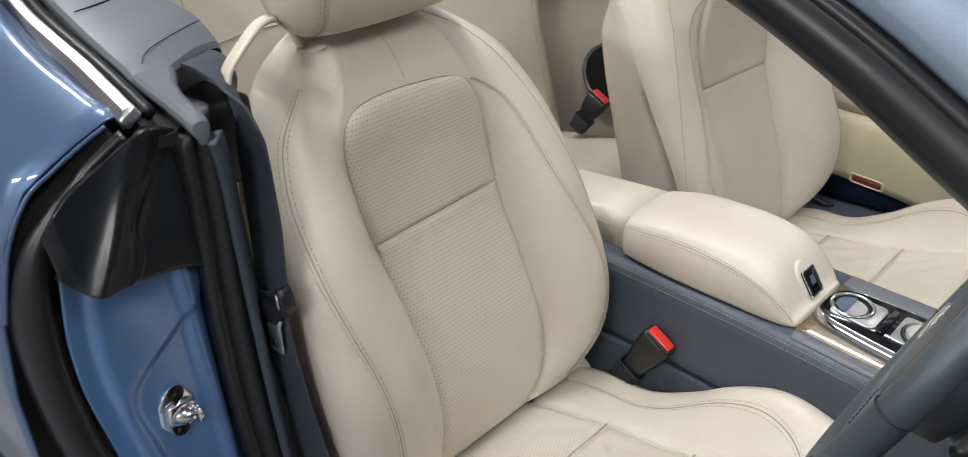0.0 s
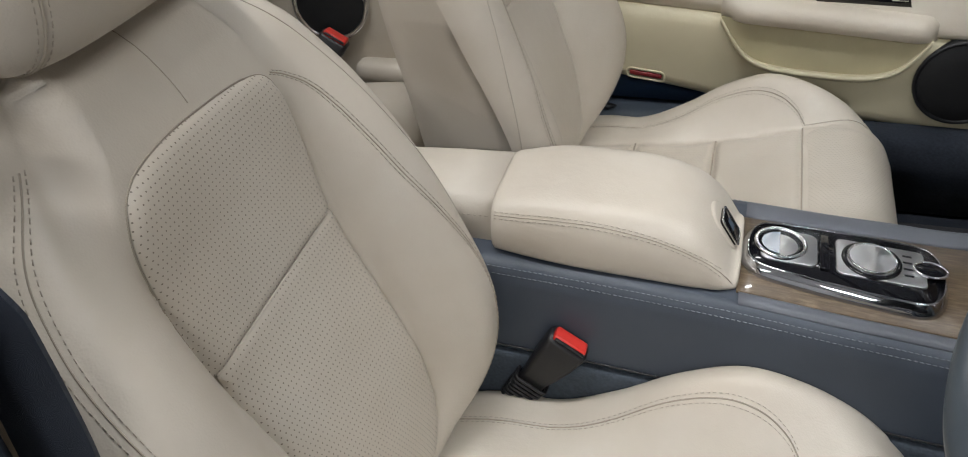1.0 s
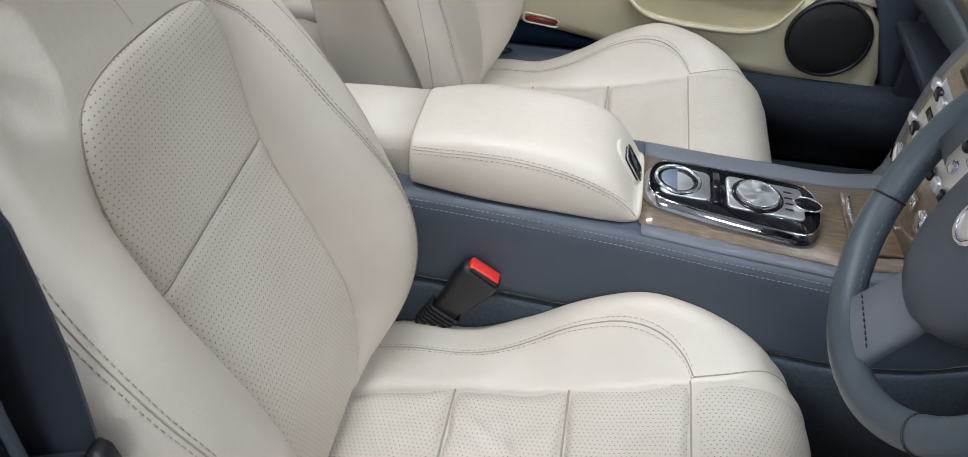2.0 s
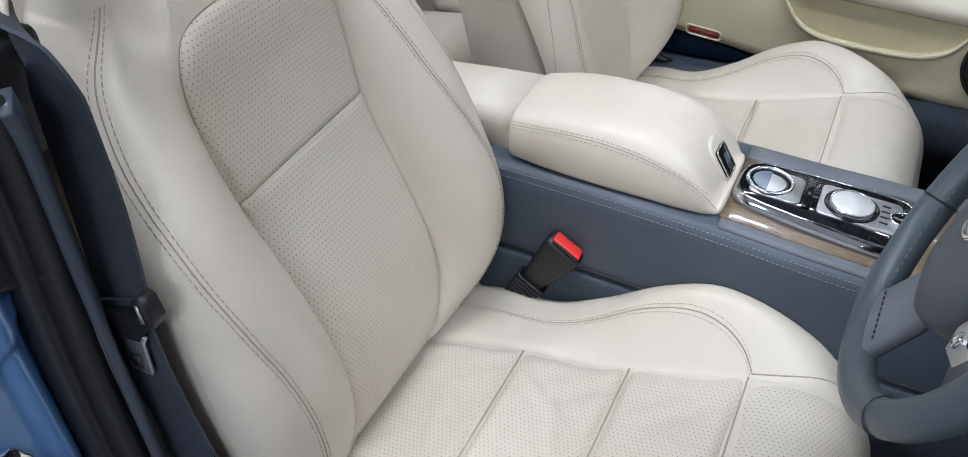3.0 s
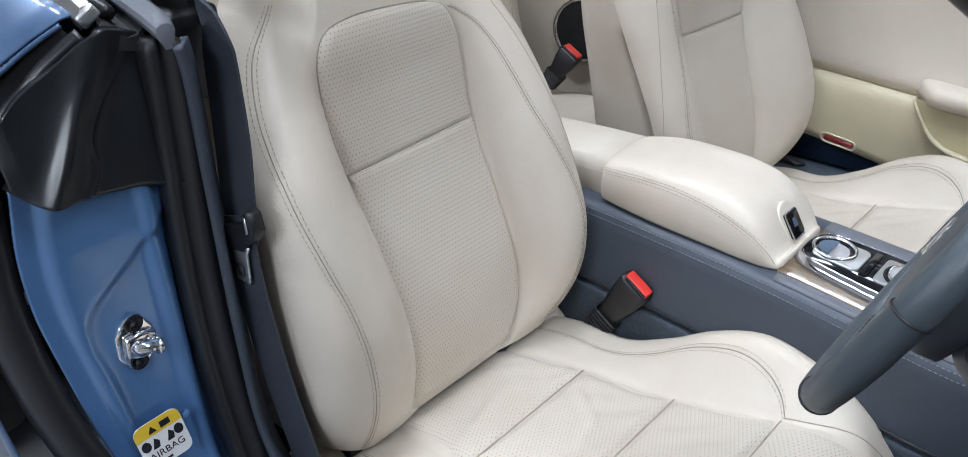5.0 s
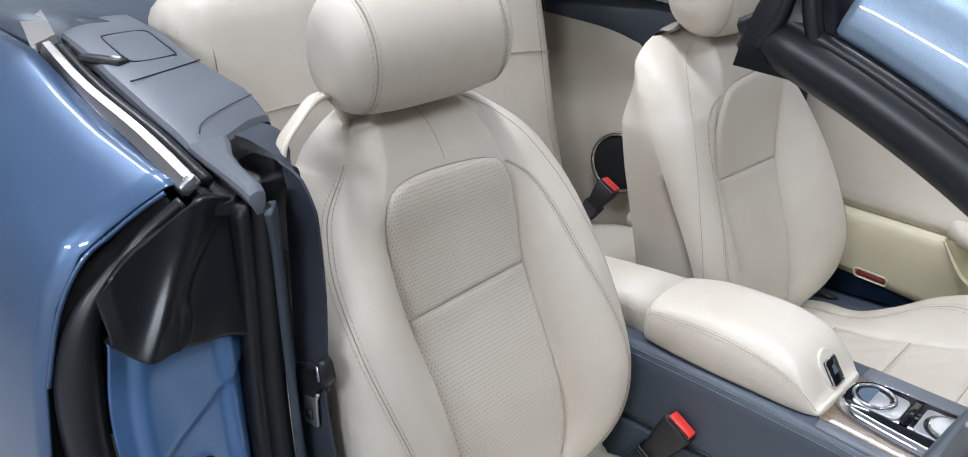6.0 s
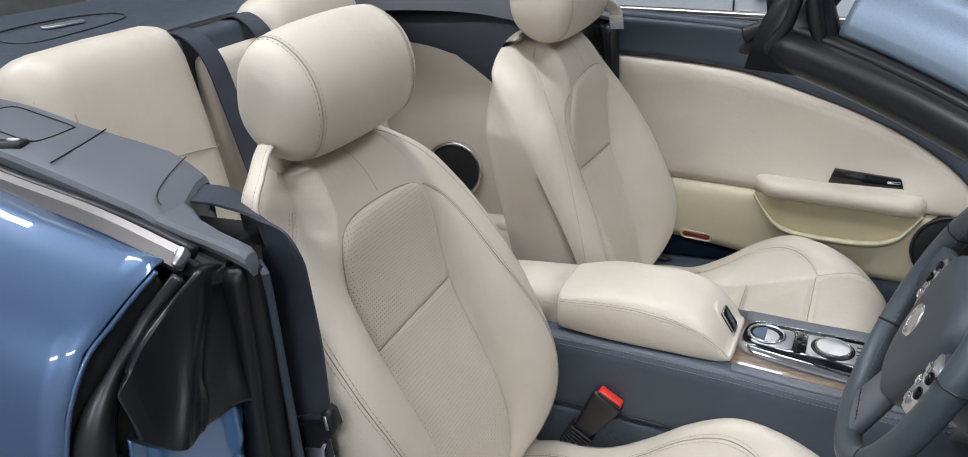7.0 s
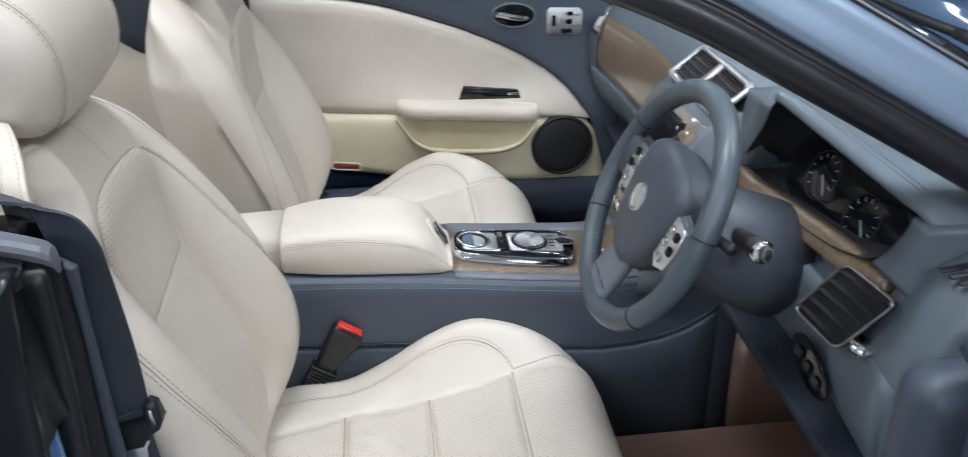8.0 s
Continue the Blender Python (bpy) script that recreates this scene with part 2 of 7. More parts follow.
def tube(points, radius, sides=8, closed=False, bm=None, flat=1.0):
    """A round bar along a line; flat squeezes its section."""
    p = [Vector(q) for q in points]
    n, rows, up = len(p), [], Vector((0.13, 0.21, 0.97))
    for i in range(n):
        d = (p[(i + 1) % n] - p[i - 1]) if closed else (p[min(i + 1, n - 1)] - p[max(i - 1, 0)])
        d.normalize()
        a = d.cross(up).normalized()
        b = d.cross(a)
        r = radius(i / max(n - 1, 1)) if callable(radius) else radius
        rows.append([p[i] + r * (math.cos(k) * a + flat * math.sin(k) * b) for k in np.arange(sides) * 2 * math.pi / sides])
    if closed:
        rows.append(rows[0])
        bm = sheet(rows, True, False, bm)
        bmesh.ops.remove_doubles(bm, verts=bm.verts, dist=1e-6)
        return bm
    return sheet(rows, True, True, bm)


def moulding(points, section, s, grow=None):
    """A rubber profile along a line; the section's first axis lies across the line outwards, its second ahead of the car."""
    p = [Vector(q) for q in points]
    rows = []
    for i, q in enumerate(p):
        d = (p[min(i + 1, len(p) - 1)] - p[max(i - 1, 0)]).normalized()
        a = (Vector((0, s, 0)) - d * d.y * s).normalized()
        b = d.cross(a)
        b = b if b.dot(Vector((1, 0, 0.6))) > 0 else -b
        g = grow(i / (len(p) - 1)) if grow else 1.0
        rows.append([q + g * u * a + g * v * b for u, v in section])
    return sheet(rows, True, True)


def ribbon(points, across, width, thick=0.0016):
    """A strap along a line; across gives its width direction, once or per point."""
    p = [Vector(q) for q in points]
    rows = []
    for i, q in enumerate(p):
        c = Vector(across[i] if isinstance(across, list) else across).normalized()
        d = (p[min(i + 1, len(p) - 1)] - p[max(i - 1, 0)]).normalized()
        nrm = d.cross(c).normalized()
        h = width / 2
        rows.append([q - h * c - thick * nrm, q + h * c - thick * nrm, q + h * c + thick * nrm, q - h * c + thick * nrm])
    bm = sheet(rows, True, True)
    for f in bm.faces:
        f.smooth = False
    return bm


def block(size, at=(0, 0, 0), bevel=0.004, segs=2, turn=None, bm=None):
    """A box with rounded edges."""
    own = bmesh.new()
    bmesh.ops.create_cube(own, size=1.0)
    bmesh.ops.scale(own, vec=size, verts=own.verts)
    if bevel:
        bmesh.ops.bevel(own, geom=own.edges[:], offset=bevel, segments=segs, affect="EDGES", profile=0.5)
    m = Matrix.Translation(at) @ (turn.to_4x4() if turn is not None else Matrix())
    bmesh.ops.transform(own, matrix=m, verts=own.verts)
    return own


def prism(outline, origin, ax, ay, depth, bevel=0.002, segs=2):
    """A plate: a flat outline in the axes ax, ay, raised by depth along their normal, with rounded rim."""
    ax, ay, o = Vector(ax).normalized(), Vector(ay).normalized(), Vector(origin)
    nz = ax.cross(ay).normalized()
    bm = bmesh.new()
    f = bm.faces.new([bm.verts.new(o + a * ax + b * ay) for a, b in outline])
    top = bmesh.ops.extrude_face_region(bm, geom=[f])["geom"]
    moved = [v for v in top if isinstance(v, bmesh.types.BMVert)]
    bmesh.ops.translate(bm, vec=nz * depth, verts=moved)
    if bevel:
        rim = [e for e in bm.edges if all(v in moved for v in e.verts)]
        bmesh.ops.bevel(bm, geom=rim, offset=bevel, segments=segs, affect="EDGES", profile=0.5)
    return bm


def round_rect(w, h, r, n=5):
    out = []
    for cx, cy, a0 in ((w / 2 - r, h / 2 - r, 0), (-w / 2 + r, h / 2 - r, 90), (-w / 2 + r, -h / 2 + r, 180), (w / 2 - r, -h / 2 + r, 270)):
        for k in range(n + 1):
            a = radians(a0 + 90 * k / n)
            out.append((cx + r * math.cos(a), cy + r * math.sin(a)))
    return out


def oval(w, h, n=28):
    return [(w / 2 * math.cos(a), h / 2 * math.sin(a)) for a in np.arange(n) * 2 * math.pi / n]


def disc(center, normal, radius, depth, bevel=0.002, n=32):
    z = Vector(normal).normalized()
    a = z.orthogonal().normalized()
    return prism(oval(2 * radius, 2 * radius, n), center, a, z.cross(a), depth, bevel)


def turned(profile, center, axis, n=32):
    """A turned body: rows (radius, height) about an axis."""
    z = Vector(axis).normalized()
    a = z.orthogonal().normalized()
    b = z.cross(a)
    c = Vector(center)
    return sheet([[c + h * z + r * (math.cos(k) * a + math.sin(k) * b) for k in np.arange(n) * 2 * math.pi / n] for r, h in profile], True, True)


def patch(surface, outline, puff, sink=0.003, rings=9, lift=0.0, roll=0.2):
    """A stuffed panel lying on surface(a, b) -> (place, normal), inside a closed outline of (a, b), with a sewn-down rim."""
    pts = smooth_path([(a, b, 0) for a, b in outline], 5, True)
    ca, cb = sum(q.x for q in pts) / len(pts), sum(q.y for q in pts) / len(pts)
    bm = bmesh.new()
    uv = bm.loops.layers.uv.new("UVMap")
    flat, rows = {}, []
    for k in range(rings + 1):
        r = 1 - (k / (rings + 0.35)) ** 1.25 if k else 1.0
        row = []
        for q in pts:
            a, b = ca + r * (q.x - ca), cb + r * (q.y - cb)
            place, nrm = surface(a, b)
            edge = 1 - r
            up = -sink + (puff + sink) * (1 - (1 - min(edge / roll, 1)) ** 2.2) + lift
            v = bm.verts.new(Vector(place) + up * Vector(nrm))
            flat[v] = (a, b)
            row.append(v)
        rows.append(row)
    n = len(pts)
    for a, b in zip(rows, rows[1:]):
        for j in range(n):
            bm.faces.new((a[j], a[(j + 1) % n], b[(j + 1) % n], b[j]))
    bm.faces.new(rows[-1])
    for f in bm.faces:
        for lo in f.loops:
            lo[uv].uv = flat[lo.vert]
    return bm


def stitches(points, length=0.0042, gap=0.0028, radius=0.00044, bm=None):
    """A row of short threads along a line."""
    bm = bm or bmesh.new()
    p = [Vector(q) for q in points]
    run, on = 0.0, None
    cum = [0.0]
    for a, b in zip(p, p[1:]):
        cum.append(cum[-1] + (b - a).length)
    pos = lambda s: (lambda i: p[i].lerp(p[i + 1], (s - cum[i]) / max(cum[i + 1] - cum[i], 1e-9)))(min(int(np.searchsorted(cum, s, side="right")) - 1, len(p) - 2))
    s = 0.0
    while s + length < cum[-1]:
        tube([pos(s), pos(s + length)], radius, 4, bm=bm)
        s += length + gap
    return bm


# ---- front seats ----
BACK_MID = hermite([(0.34, 0.045), (0.40, 0.070), (0.47, 0.082), (0.56, 0.072), (0.66, 0.036), (0.76, -0.004), (0.85, -0.0185), (0.92, -0.025), (0.965, -0.043), (1.0, -0.075), (1.02, -0.11)])
BACK_CREST = hermite([(0.34, 0.02), (0.40, 0.066), (0.47, 0.112), (0.55, 0.136), (0.60, 0.134), (0.69, 0.100), (0.78, 0.052), (0.83, 0.020), (0.90, -0.028), (0.95, -0.062), (0.985, -0.096), (1.02, -0.14)])
BACK_HALF = hermite([(0.34, 0.185), (0.40, 0.215), (0.48, 0.243), (0.58, 0.252), (0.70, 0.250), (0.80, 0.240), (0.88, 0.219), (0.94, 0.184), (0.98, 0.142), (1.005, 0.105), (1.02, 0.075)])
BACK_REAR = hermite([(0.34, -0.05), (0.6, -0.105), (0.85, -0.155), (0.95, -0.165), (1.0, -0.155), (1.02, -0.145)])
# half widths of the sewn-in panel, on the door's side and on the console's side
PANEL_DOOR = hermite([(0.34, 0.098), (0.45, 0.096), (0.50, 0.090), (0.60, 0.091), (0.70, 0.099), (0.756, 0.106), (0.82, 0.114), (0.887, 0.121), (0.92, 0.116), (0.95, 0.10), (1.02, 0.08)])
PANEL_TUNNEL = hermite([(0.34, 0.09), (0.44, 0.106), (0.48, 0.121), (0.53, 0.130), (0.60, 0.132), (0.70, 0.1300), (0.764, 0.1285), (0.84, 0.126), (0.886, 0.119), (0.916, 0.110), (0.95, 0.10), (1.02, 0.08)])
GROOVE = hermite([(0.34, 0.003), (0.45, 0.0075), (0.60, 0.0070), (0.75, 0.0050), (0.85, 0.0030), (0.92, 0.0012), (0.95, 0.0), (1.02, 0.0)])


PLUMP = 1.0
SIDE = -1
INNER_EXTRA = hermite([(0.34, 0.0), (0.55, 0.0), (0.62, 0.004), (0.70, 0.013), (0.80, 0.027), (0.88, 0.038), (0.94, 0.042), (0.98, 0.036), (1.02, 0.022)])


SQUARE = hermite([(0.34, 0.0), (0.86, 0.0), (0.92, 0.010), (0.96, 0.028), (0.99, 0.046), (1.01, 0.052), (1.02, 0.048)])


def half_at(u, z):
    return BACK_HALF(z) + (INNER_EXTRA(z) + (SQUARE(z) if SIDE > 0 else 0.0) if u * SIDE < 0 else 0.0)


def back_x(u, z):
    """How far forward the backrest's face lies, u across from its middle."""
    a, mid, crest, half = abs(u), BACK_MID(z), BACK_CREST(z), half_at(u, z)
    ins = PANEL_TUNNEL(z) if u * SIDE < 0 else PANEL_DOOR(z)
    plump = PLUMP if u * SIDE < 0 else 1.0
    crest = mid + plump * (crest - mid) if crest > mid else crest
    top = 0.79 * half
    fold = GROOVE(z) * ((1.0 if SIDE > 0 else 1.6) if u * SIDE < 0 else 1.7 if SIDE > 0 else 0.45) * math.exp(-(((a - ins) / 0.0065) ** 2))
    if a <= ins:
        return mid - fold
    if a <= top:
        s = (a - ins) / (top - ins)
        return mid + (crest - mid) * (1 - (1 - s) ** 2.3) - fold
    s = min((a - top) / (half - top), 1.0)
    drop = max(0.004, min(0.062, 0.75 * (crest - BACK_REAR(z))))
    return crest - drop * (1 - math.sqrt(max(1 - s * s, 0.0)))


def back_ring(z, n=150):
    half, wide, rear = half_at(-1, z), half_at(1, z), BACK_REAR(z)
    row = []
    for k in range(n + 1):
        a = -1 + 2 * k / n
        u = (wide if a > 0 else half) * math.sin(a * math.pi / 2) * 0.999
        row.append((back_x(u, z), u))
    edge = row[-1][0]
    slim = 0.16 + 0.42 * min(max((z - 0.86) / 0.15, 0), 1) ** 1.3
    for k in range(1, 8):
        s = k / 8
        row.append((edge + (rear - edge) * s**0.9, wide * (1 - slim * s**1.9)))
    for k in range(0, 9):
        row.append((rear - 0.012 * math.sin(math.pi * k / 8), (wide if k < 4 else half) * (1 - slim) * (1 - 2 * k / 8)))
    for k in range(7, 0, -1):
        s = k / 8
        row.append((edge + (rear - edge) * s**0.9, -half * (1 - slim * s**1.9)))
    return row


SEAT_ROWS = [((-0.02, 0.376), (0.0, 0.384)), ((0.10, 0.405), (0.12, 0.413)), ((0.20, 0.418), (0.20, 0.417)), ((0.27, 0.419), (0.275, 0.452)), ((0.34, 0.427), (0.345, 0.497)), ((0.41, 0.442), (0.415, 0.523)), ((0.48, 0.458), (0.48, 0.512)), ((0.54, 0.468), (0.54, 0.482)), ((0.588, 0.456), (0.582, 0.445)), ((0.622, 0.418), (0.614, 0.402)), ((0.640, 0.355), (0.628, 0.34)), ((0.636, 0.265), (0.622, 0.265))]
CUSH_MX, CUSH_MZ = (hermite([(i, r[0][k]) for i, r in enumerate(SEAT_ROWS)]) for k in (0, 1))
CUSH_CX, CUSH_CZ = (hermite([(i, r[1][k]) for i, r in enumerate(SEAT_ROWS)]) for k in (0, 1))
CUSH_INS = hermite([(0, 0.105), (2, 0.127), (4, 0.145), (6, 0.157), (8, 0.17), (11, 0.17)])


def cushion_at(i, u):
    """The cushion's skin: i runs along the seat from the back, u across."""
    a, ins, crest, half = abs(u), CUSH_INS(i), 0.222, 0.258
    mid, top = Vector((CUSH_MX(i), 0, CUSH_MZ(i))), Vector((CUSH_CX(i), 0, CUSH_CZ(i)))
    if a <= ins:
        q = mid
    elif a <= crest:
        s = (a - ins) / (crest - ins)
        q = mid.lerp(top, 0.45 * (1 - (1 - s) ** 2) + 0.55 * s * s * (3 - 2 * s))
        q.z -= 0.0045 * math.exp(-((s / 0.10) ** 2)) if i < 7 else 0
    else:
        s = min((a - crest) / (half - crest), 1.0)
        q = top - Vector((0, 0, 0.045 * (1 - math.sqrt(max(1 - s * s, 0)))))
        q.x -= 0.012 * s * s if i > 8 else 0
    return Vector((q.x, u, q.z))


def normal_of(f, a, b, e=0.004, flip=1):
    du, dv = f(a + e, b) - f(a - e, b), f(a, b + e) - f(a, b - e)
    return (du.cross(dv)).normalized() * flip


def front_seat(side, label, lean=0.0, shift=0.0):
    """side: -1 for the car's right, +1 for its left. The backrest leans by some degrees about its foot."""
    yc = 0.37 * side
    skin = M_PERF if side < 0 else M_PERF_FINE
    hinge = Vector((0.03, 0, 0.36))
    rock = Matrix.Translation(hinge) @ Matrix.Rotation(radians(lean), 4, "Y") @ Matrix.Translation(-hinge)
    setting = Matrix.Translation((shift, yc, 0))
    back_m = setting @ rock
    setting = Matrix.Translation((shift - (0.017 if side > 0 else 0.0), yc, 0))

    def place(bm, m):
        bmesh.ops.transform(bm, matrix=m, verts=bm.verts)
        return bm

    seat = thing("car_seat", label, "car seat", (0.25, yc, 0.235), "front seats")
    # backrest
    zs = list(np.linspace(0.427, 0.93, 96)) + list(np.linspace(0.945, 1.02, 9))
    rows = [[(x, u, z) for x, u in back_ring(z)] for z in zs]
    foot_row = rows[0]
    fc = sum(p[0] for p in foot_row) / len(foot_row)
    for s, dz in ((0.965, 0.006), (0.88, 0.0085), (0.6, 0.009)):
        rows.insert(0, [(fc + (p[0] - fc) * s, p[1] * s, 0.427 - dz) for p in foot_row])
    last = rows[-1]
    cx = sum(p[0] for p in last) / len(last)
    for s, dz in ((0.8, 0.007), (0.5, 0.012), (0.2, 0.014)):
        rows.append([(cx + (p[0] - cx) * s, p[1] * s, 1.02 + dz) for p in last])
    backrest = part("backrest", place(sheet(rows, True, True), back_m), M_CREAM, seat)

    def on_back(u, z, up=0.0):
        q = Vector((back_x(u, z), u, z))
        f = lambda a, b: Vector((back_x(a, b), a, b))
        nrm = normal_of(f, u, z)
        return back_m @ (q + up * nrm), back_m.to_3x3() @ nrm

    g = lambda u, z: on_back(u, z)
    o_in = -side
    tuck = lambda u: 0.7575 + 0.034 * u
    upper = [(u, tuck(u) + 0.0004) for u in np.linspace(-0.104, 0.1255, 7)] + [(0.1280, 0.776), (0.1275, 0.80), (0.1255, 0.84), (0.1195, 0.88), (0.110, 0.905), (0.093, 0.924), (0.060, 0.932), (0.010, 0.9365), (-0.041, 0.938), (-0.082, 0.933), (-0.103, 0.923), (-0.114, 0.905), (-0.1175, 0.884), (-0.1160, 0.846), (-0.113, 0.80), (-0.1075, 0.768)]
    lower = [(u, tuck(u) - 0.0004) for u in np.linspace(0.1265, -0.1035, 7)] + [(-0.1035, 0.745), (-0.100, 0.71), (-0.095, 0.66), (-0.0910, 0.60), (-0.0895, 0.54), (-0.0905, 0.50), (-0.094, 0.455), (-0.082, 0.436), (0.0, 0.431), (0.085, 0.435), (0.106, 0.447), (0.120, 0.475), (0.1300, 0.53), (0.1320, 0.60), (0.1310, 0.66), (0.1295, 0.715), (0.1285, 0.748)]
    upper, lower = ([(o_in * a, b) for a, b in q] for q in (upper, lower))
    part("upper_insert", patch(g, upper, 0.0046, 0.0004, rings=18, lift=0.0016, roll=0.11), skin, backrest, "perforated cream leather panel")
    g_low = lambda u, z: on_back(u, z, 0.0030 * math.exp(-max(0.0, tuck(o_in * u) - z) / 0.014))
    part("lower_insert", patch(g_low, lower, 0.0034, 0.0004, rings=18, lift=0.0010, roll=0.07), skin, backrest, "perforated cream leather panel")
    part("seam", tube([on_back(o_in * u, tuck(u) - 0.0002, 0.0030)[0] for u in np.linspace(-0.103, 0.126, 30)], 0.0015, 8), M_CREAM, backrest)
    trace = smooth_path([(a, b, 0) for a, b in upper[7:] + upper[:1]], 5)
    part("seam", tube([on_back(q.x * 1.008, q.y + 0.0010 * (q.y > 0.93), 0.0004)[0] for q in trace], 0.0008, 6), M_SEAM, backrest)
    fold = smooth_path([(o_in * a, b, 0) for a, b in ((0.1295, 0.757), (0.1300, 0.715), (0.1318, 0.66), (0.1328, 0.60), (0.1308, 0.53), (0.1212, 0.477))], 6)
    part("seam", tube([on_back(q.x, q.y, 0.0002)[0] for q in fold], 0.0010, 6), M_SEAM, backrest)
    # bolster seams: a fold and two thread rows each side
    for sg in (-1, 1):
        inner = ((0.113, 0.917), (0.135, 0.904), (0.158, 0.884), (0.172, 0.855), (0.181, 0.815), (0.188, 0.770), (0.201, 0.715), (0.213, 0.660), (0.213, 0.610), (0.201, 0.545), (0.180, 0.480), (0.166, 0.436))
        outer = ((0.135, 0.962), (0.176, 0.925), (0.200, 0.885), (0.215, 0.840), (0.222, 0.771), (0.218, 0.709), (0.211, 0.655), (0.207, 0.567), (0.202, 0.474), (0.195, 0.43))
        line = smooth_path([(sg * a, b, 0) for a, b in (outer if sg == side else inner)], 8)
        part("seam", tube([on_back(q.x, q.y, 0.0001)[0] for q in line], 0.0008, 6), M_SEAM, backrest)
        th = stitches([on_back(q.x - 0.004 * sg, q.y, 0.0006)[0] for q in line])
        part("stitching", stitches([on_back(q.x + 0.004 * sg, q.y, 0.0006)[0] for q in line], bm=th), M_STITCH, backrest)
        if sg == side:
            continue
        rim = smooth_path([(sg * a, b, 0) for a, b in ((0.105, 1.002), (0.150, 0.975), (0.188, 0.930), (0.214, 0.870), (0.232, 0.780), (0.241, 0.690), (0.243, 0.590), (0.236, 0.500), (0.218, 0.43))], 8)
        part("seam", tube([on_back(q.x, q.y, 0.0001)[0] for q in rim], 0.0006, 6), M_SEAM, backrest)
    # seam from the headrest down to the insert
    mid = [on_back(0.0, z, 0.0001)[0] for z in np.linspace(0.946, 1.012, 8)]
    part("seam", tube(mid, 0.0005, 6), M_SEAM, backrest)

    # headrest: a soft loaf with two piped side panels
    big = 1.0 if side < 0 else 1.08
    def head_section(s, grow=1.0):
        pts = [(-0.138, 1.090), (-0.128, 1.050), (-0.100, 1.024), (-0.064, 1.016), (-0.036, 1.030), (-0.021, 1.066), (-0.022, 1.108), (-0.040, 1.146), (-0.072, 1.171), (-0.102, 1.171), (-0.127, 1.143)]
        ring = smooth_path([(a, 0, b) for a, b in pts], 4, True)
        c = Vector((-0.08, 0, 1.094))
        return [c + Vector((0, 0, 0.004)) + (q - c) * s * grow * big for q in ring]

    dome = ((0.0, 1.035), (0.03, 1.032), (0.06, 1.022), (0.085, 1.004), (0.103, 0.978), (0.113, 0.955))
    nudge = 0.0 if side < 0 else -0.010
    rows = [[Vector((q.x, u * big + nudge, q.z)) for q in head_section(s)] for u, s in [(-u, s) for u, s in dome[::-1]] + list(dome[1:])]
    headrest = part("headrest", place(sheet(rows, True, True), back_m), M_CREAM, seat)
    for sg in (-1, 1):
        rows = [[Vector((q.x, sg * u * big + nudge, q.z)) for q in head_section(s)] for u, s in ((0.111, 0.945), (0.1145, 0.950), (0.123, 0.915), (0.132, 0.85), (0.140, 0.74), (0.1465, 0.58), (0.150, 0.38), (0.1515, 0.18), (0.152, 0.04))]
        part("side_panel", place(sheet(rows, True, True), back_m), M_CREAM, headrest)
        ring = [back_m @ Vector((q.x, sg * 0.1135 * big + nudge, q.z)) for q in head_section(0.953)]
        part("piping", tube(ring, 0.0013, 6, True), M_SEAM, headrest)
        th = stitches([back_m @ Vector((q.x, sg * 0.108 * big + nudge, q.z)) for q in head_section(0.969)])
        part("stitching", stitches([back_m @ Vector((q.x, sg * 0.1185 * big + nudge, q.z)) for q in head_section(0.938)], bm=th), M_STITCH, headrest)
    for u in (-0.05, 0.05):
        part("headrest_post", tube([back_m @ Vector((-0.12, u, 0.96)), back_m @ Vector((-0.10, u, 1.05))], 0.007, 10), M_CHROME, headrest)
    # cushion
    rows = []
    for i in np.linspace(0, 11, 66):
        ring = [cushion_at(i, 0.2575 * math.sin(a * math.pi / 2)) for a in np.linspace(-1, 1, 121)]
        e, w = ring[-1], ring[0]
        rows.append([Vector((w.x, w.y * 0.97, 0.255)), Vector((w.x, w.y, (w.z + 0.255) / 2))] + ring + [Vector((e.x, e.y, (e.z + 0.255) / 2)), Vector((e.x, e.y * 0.97, 0.255))])
    cushion = part("cushion", place(sheet(rows, True, True), setting), M_CREAM, seat)

    def on_cushion(i, u, up=0.0):
        q = cushion_at(i, u)
        nrm = normal_of(lambda a, b: cushion_at(a, b), i, u, 0.03)
        return setting @ (q + up * nrm), nrm

    steps = np.linspace(0, 8.0, 400)
    reach = [CUSH_MX(k) for k in steps]

    def along(x):
        return float(np.interp(x, reach, steps))

    cuts = [0.045, 0.200, 0.339, 0.481]
    for x0, x1 in zip(cuts, cuts[1:]):
        xa, xb = x0 + 0.002, x1 - 0.002
        folds = ((0.255, 0.055, 0.9, 0.050), (0.285, 0.020, 0.35, 0.060), (0.300, -0.045, -0.5, 0.055), (0.150, -0.030, 0.25, 0.070), (0.235, -0.060, 0.1, 0.045)) if side < 0 else ()

        def crease(a, b):
            h = 0.0
            for fa, fb, turn, reach_ in folds:
                p = (a - fa) * math.cos(turn) + (b - fb) * math.sin(turn)
                q = -(a - fa) * math.sin(turn) + (b - fb) * math.cos(turn)
                h += 0.0034 * math.exp(-((p / 0.0085) ** 2) - (q / reach_) ** 2)
            return h

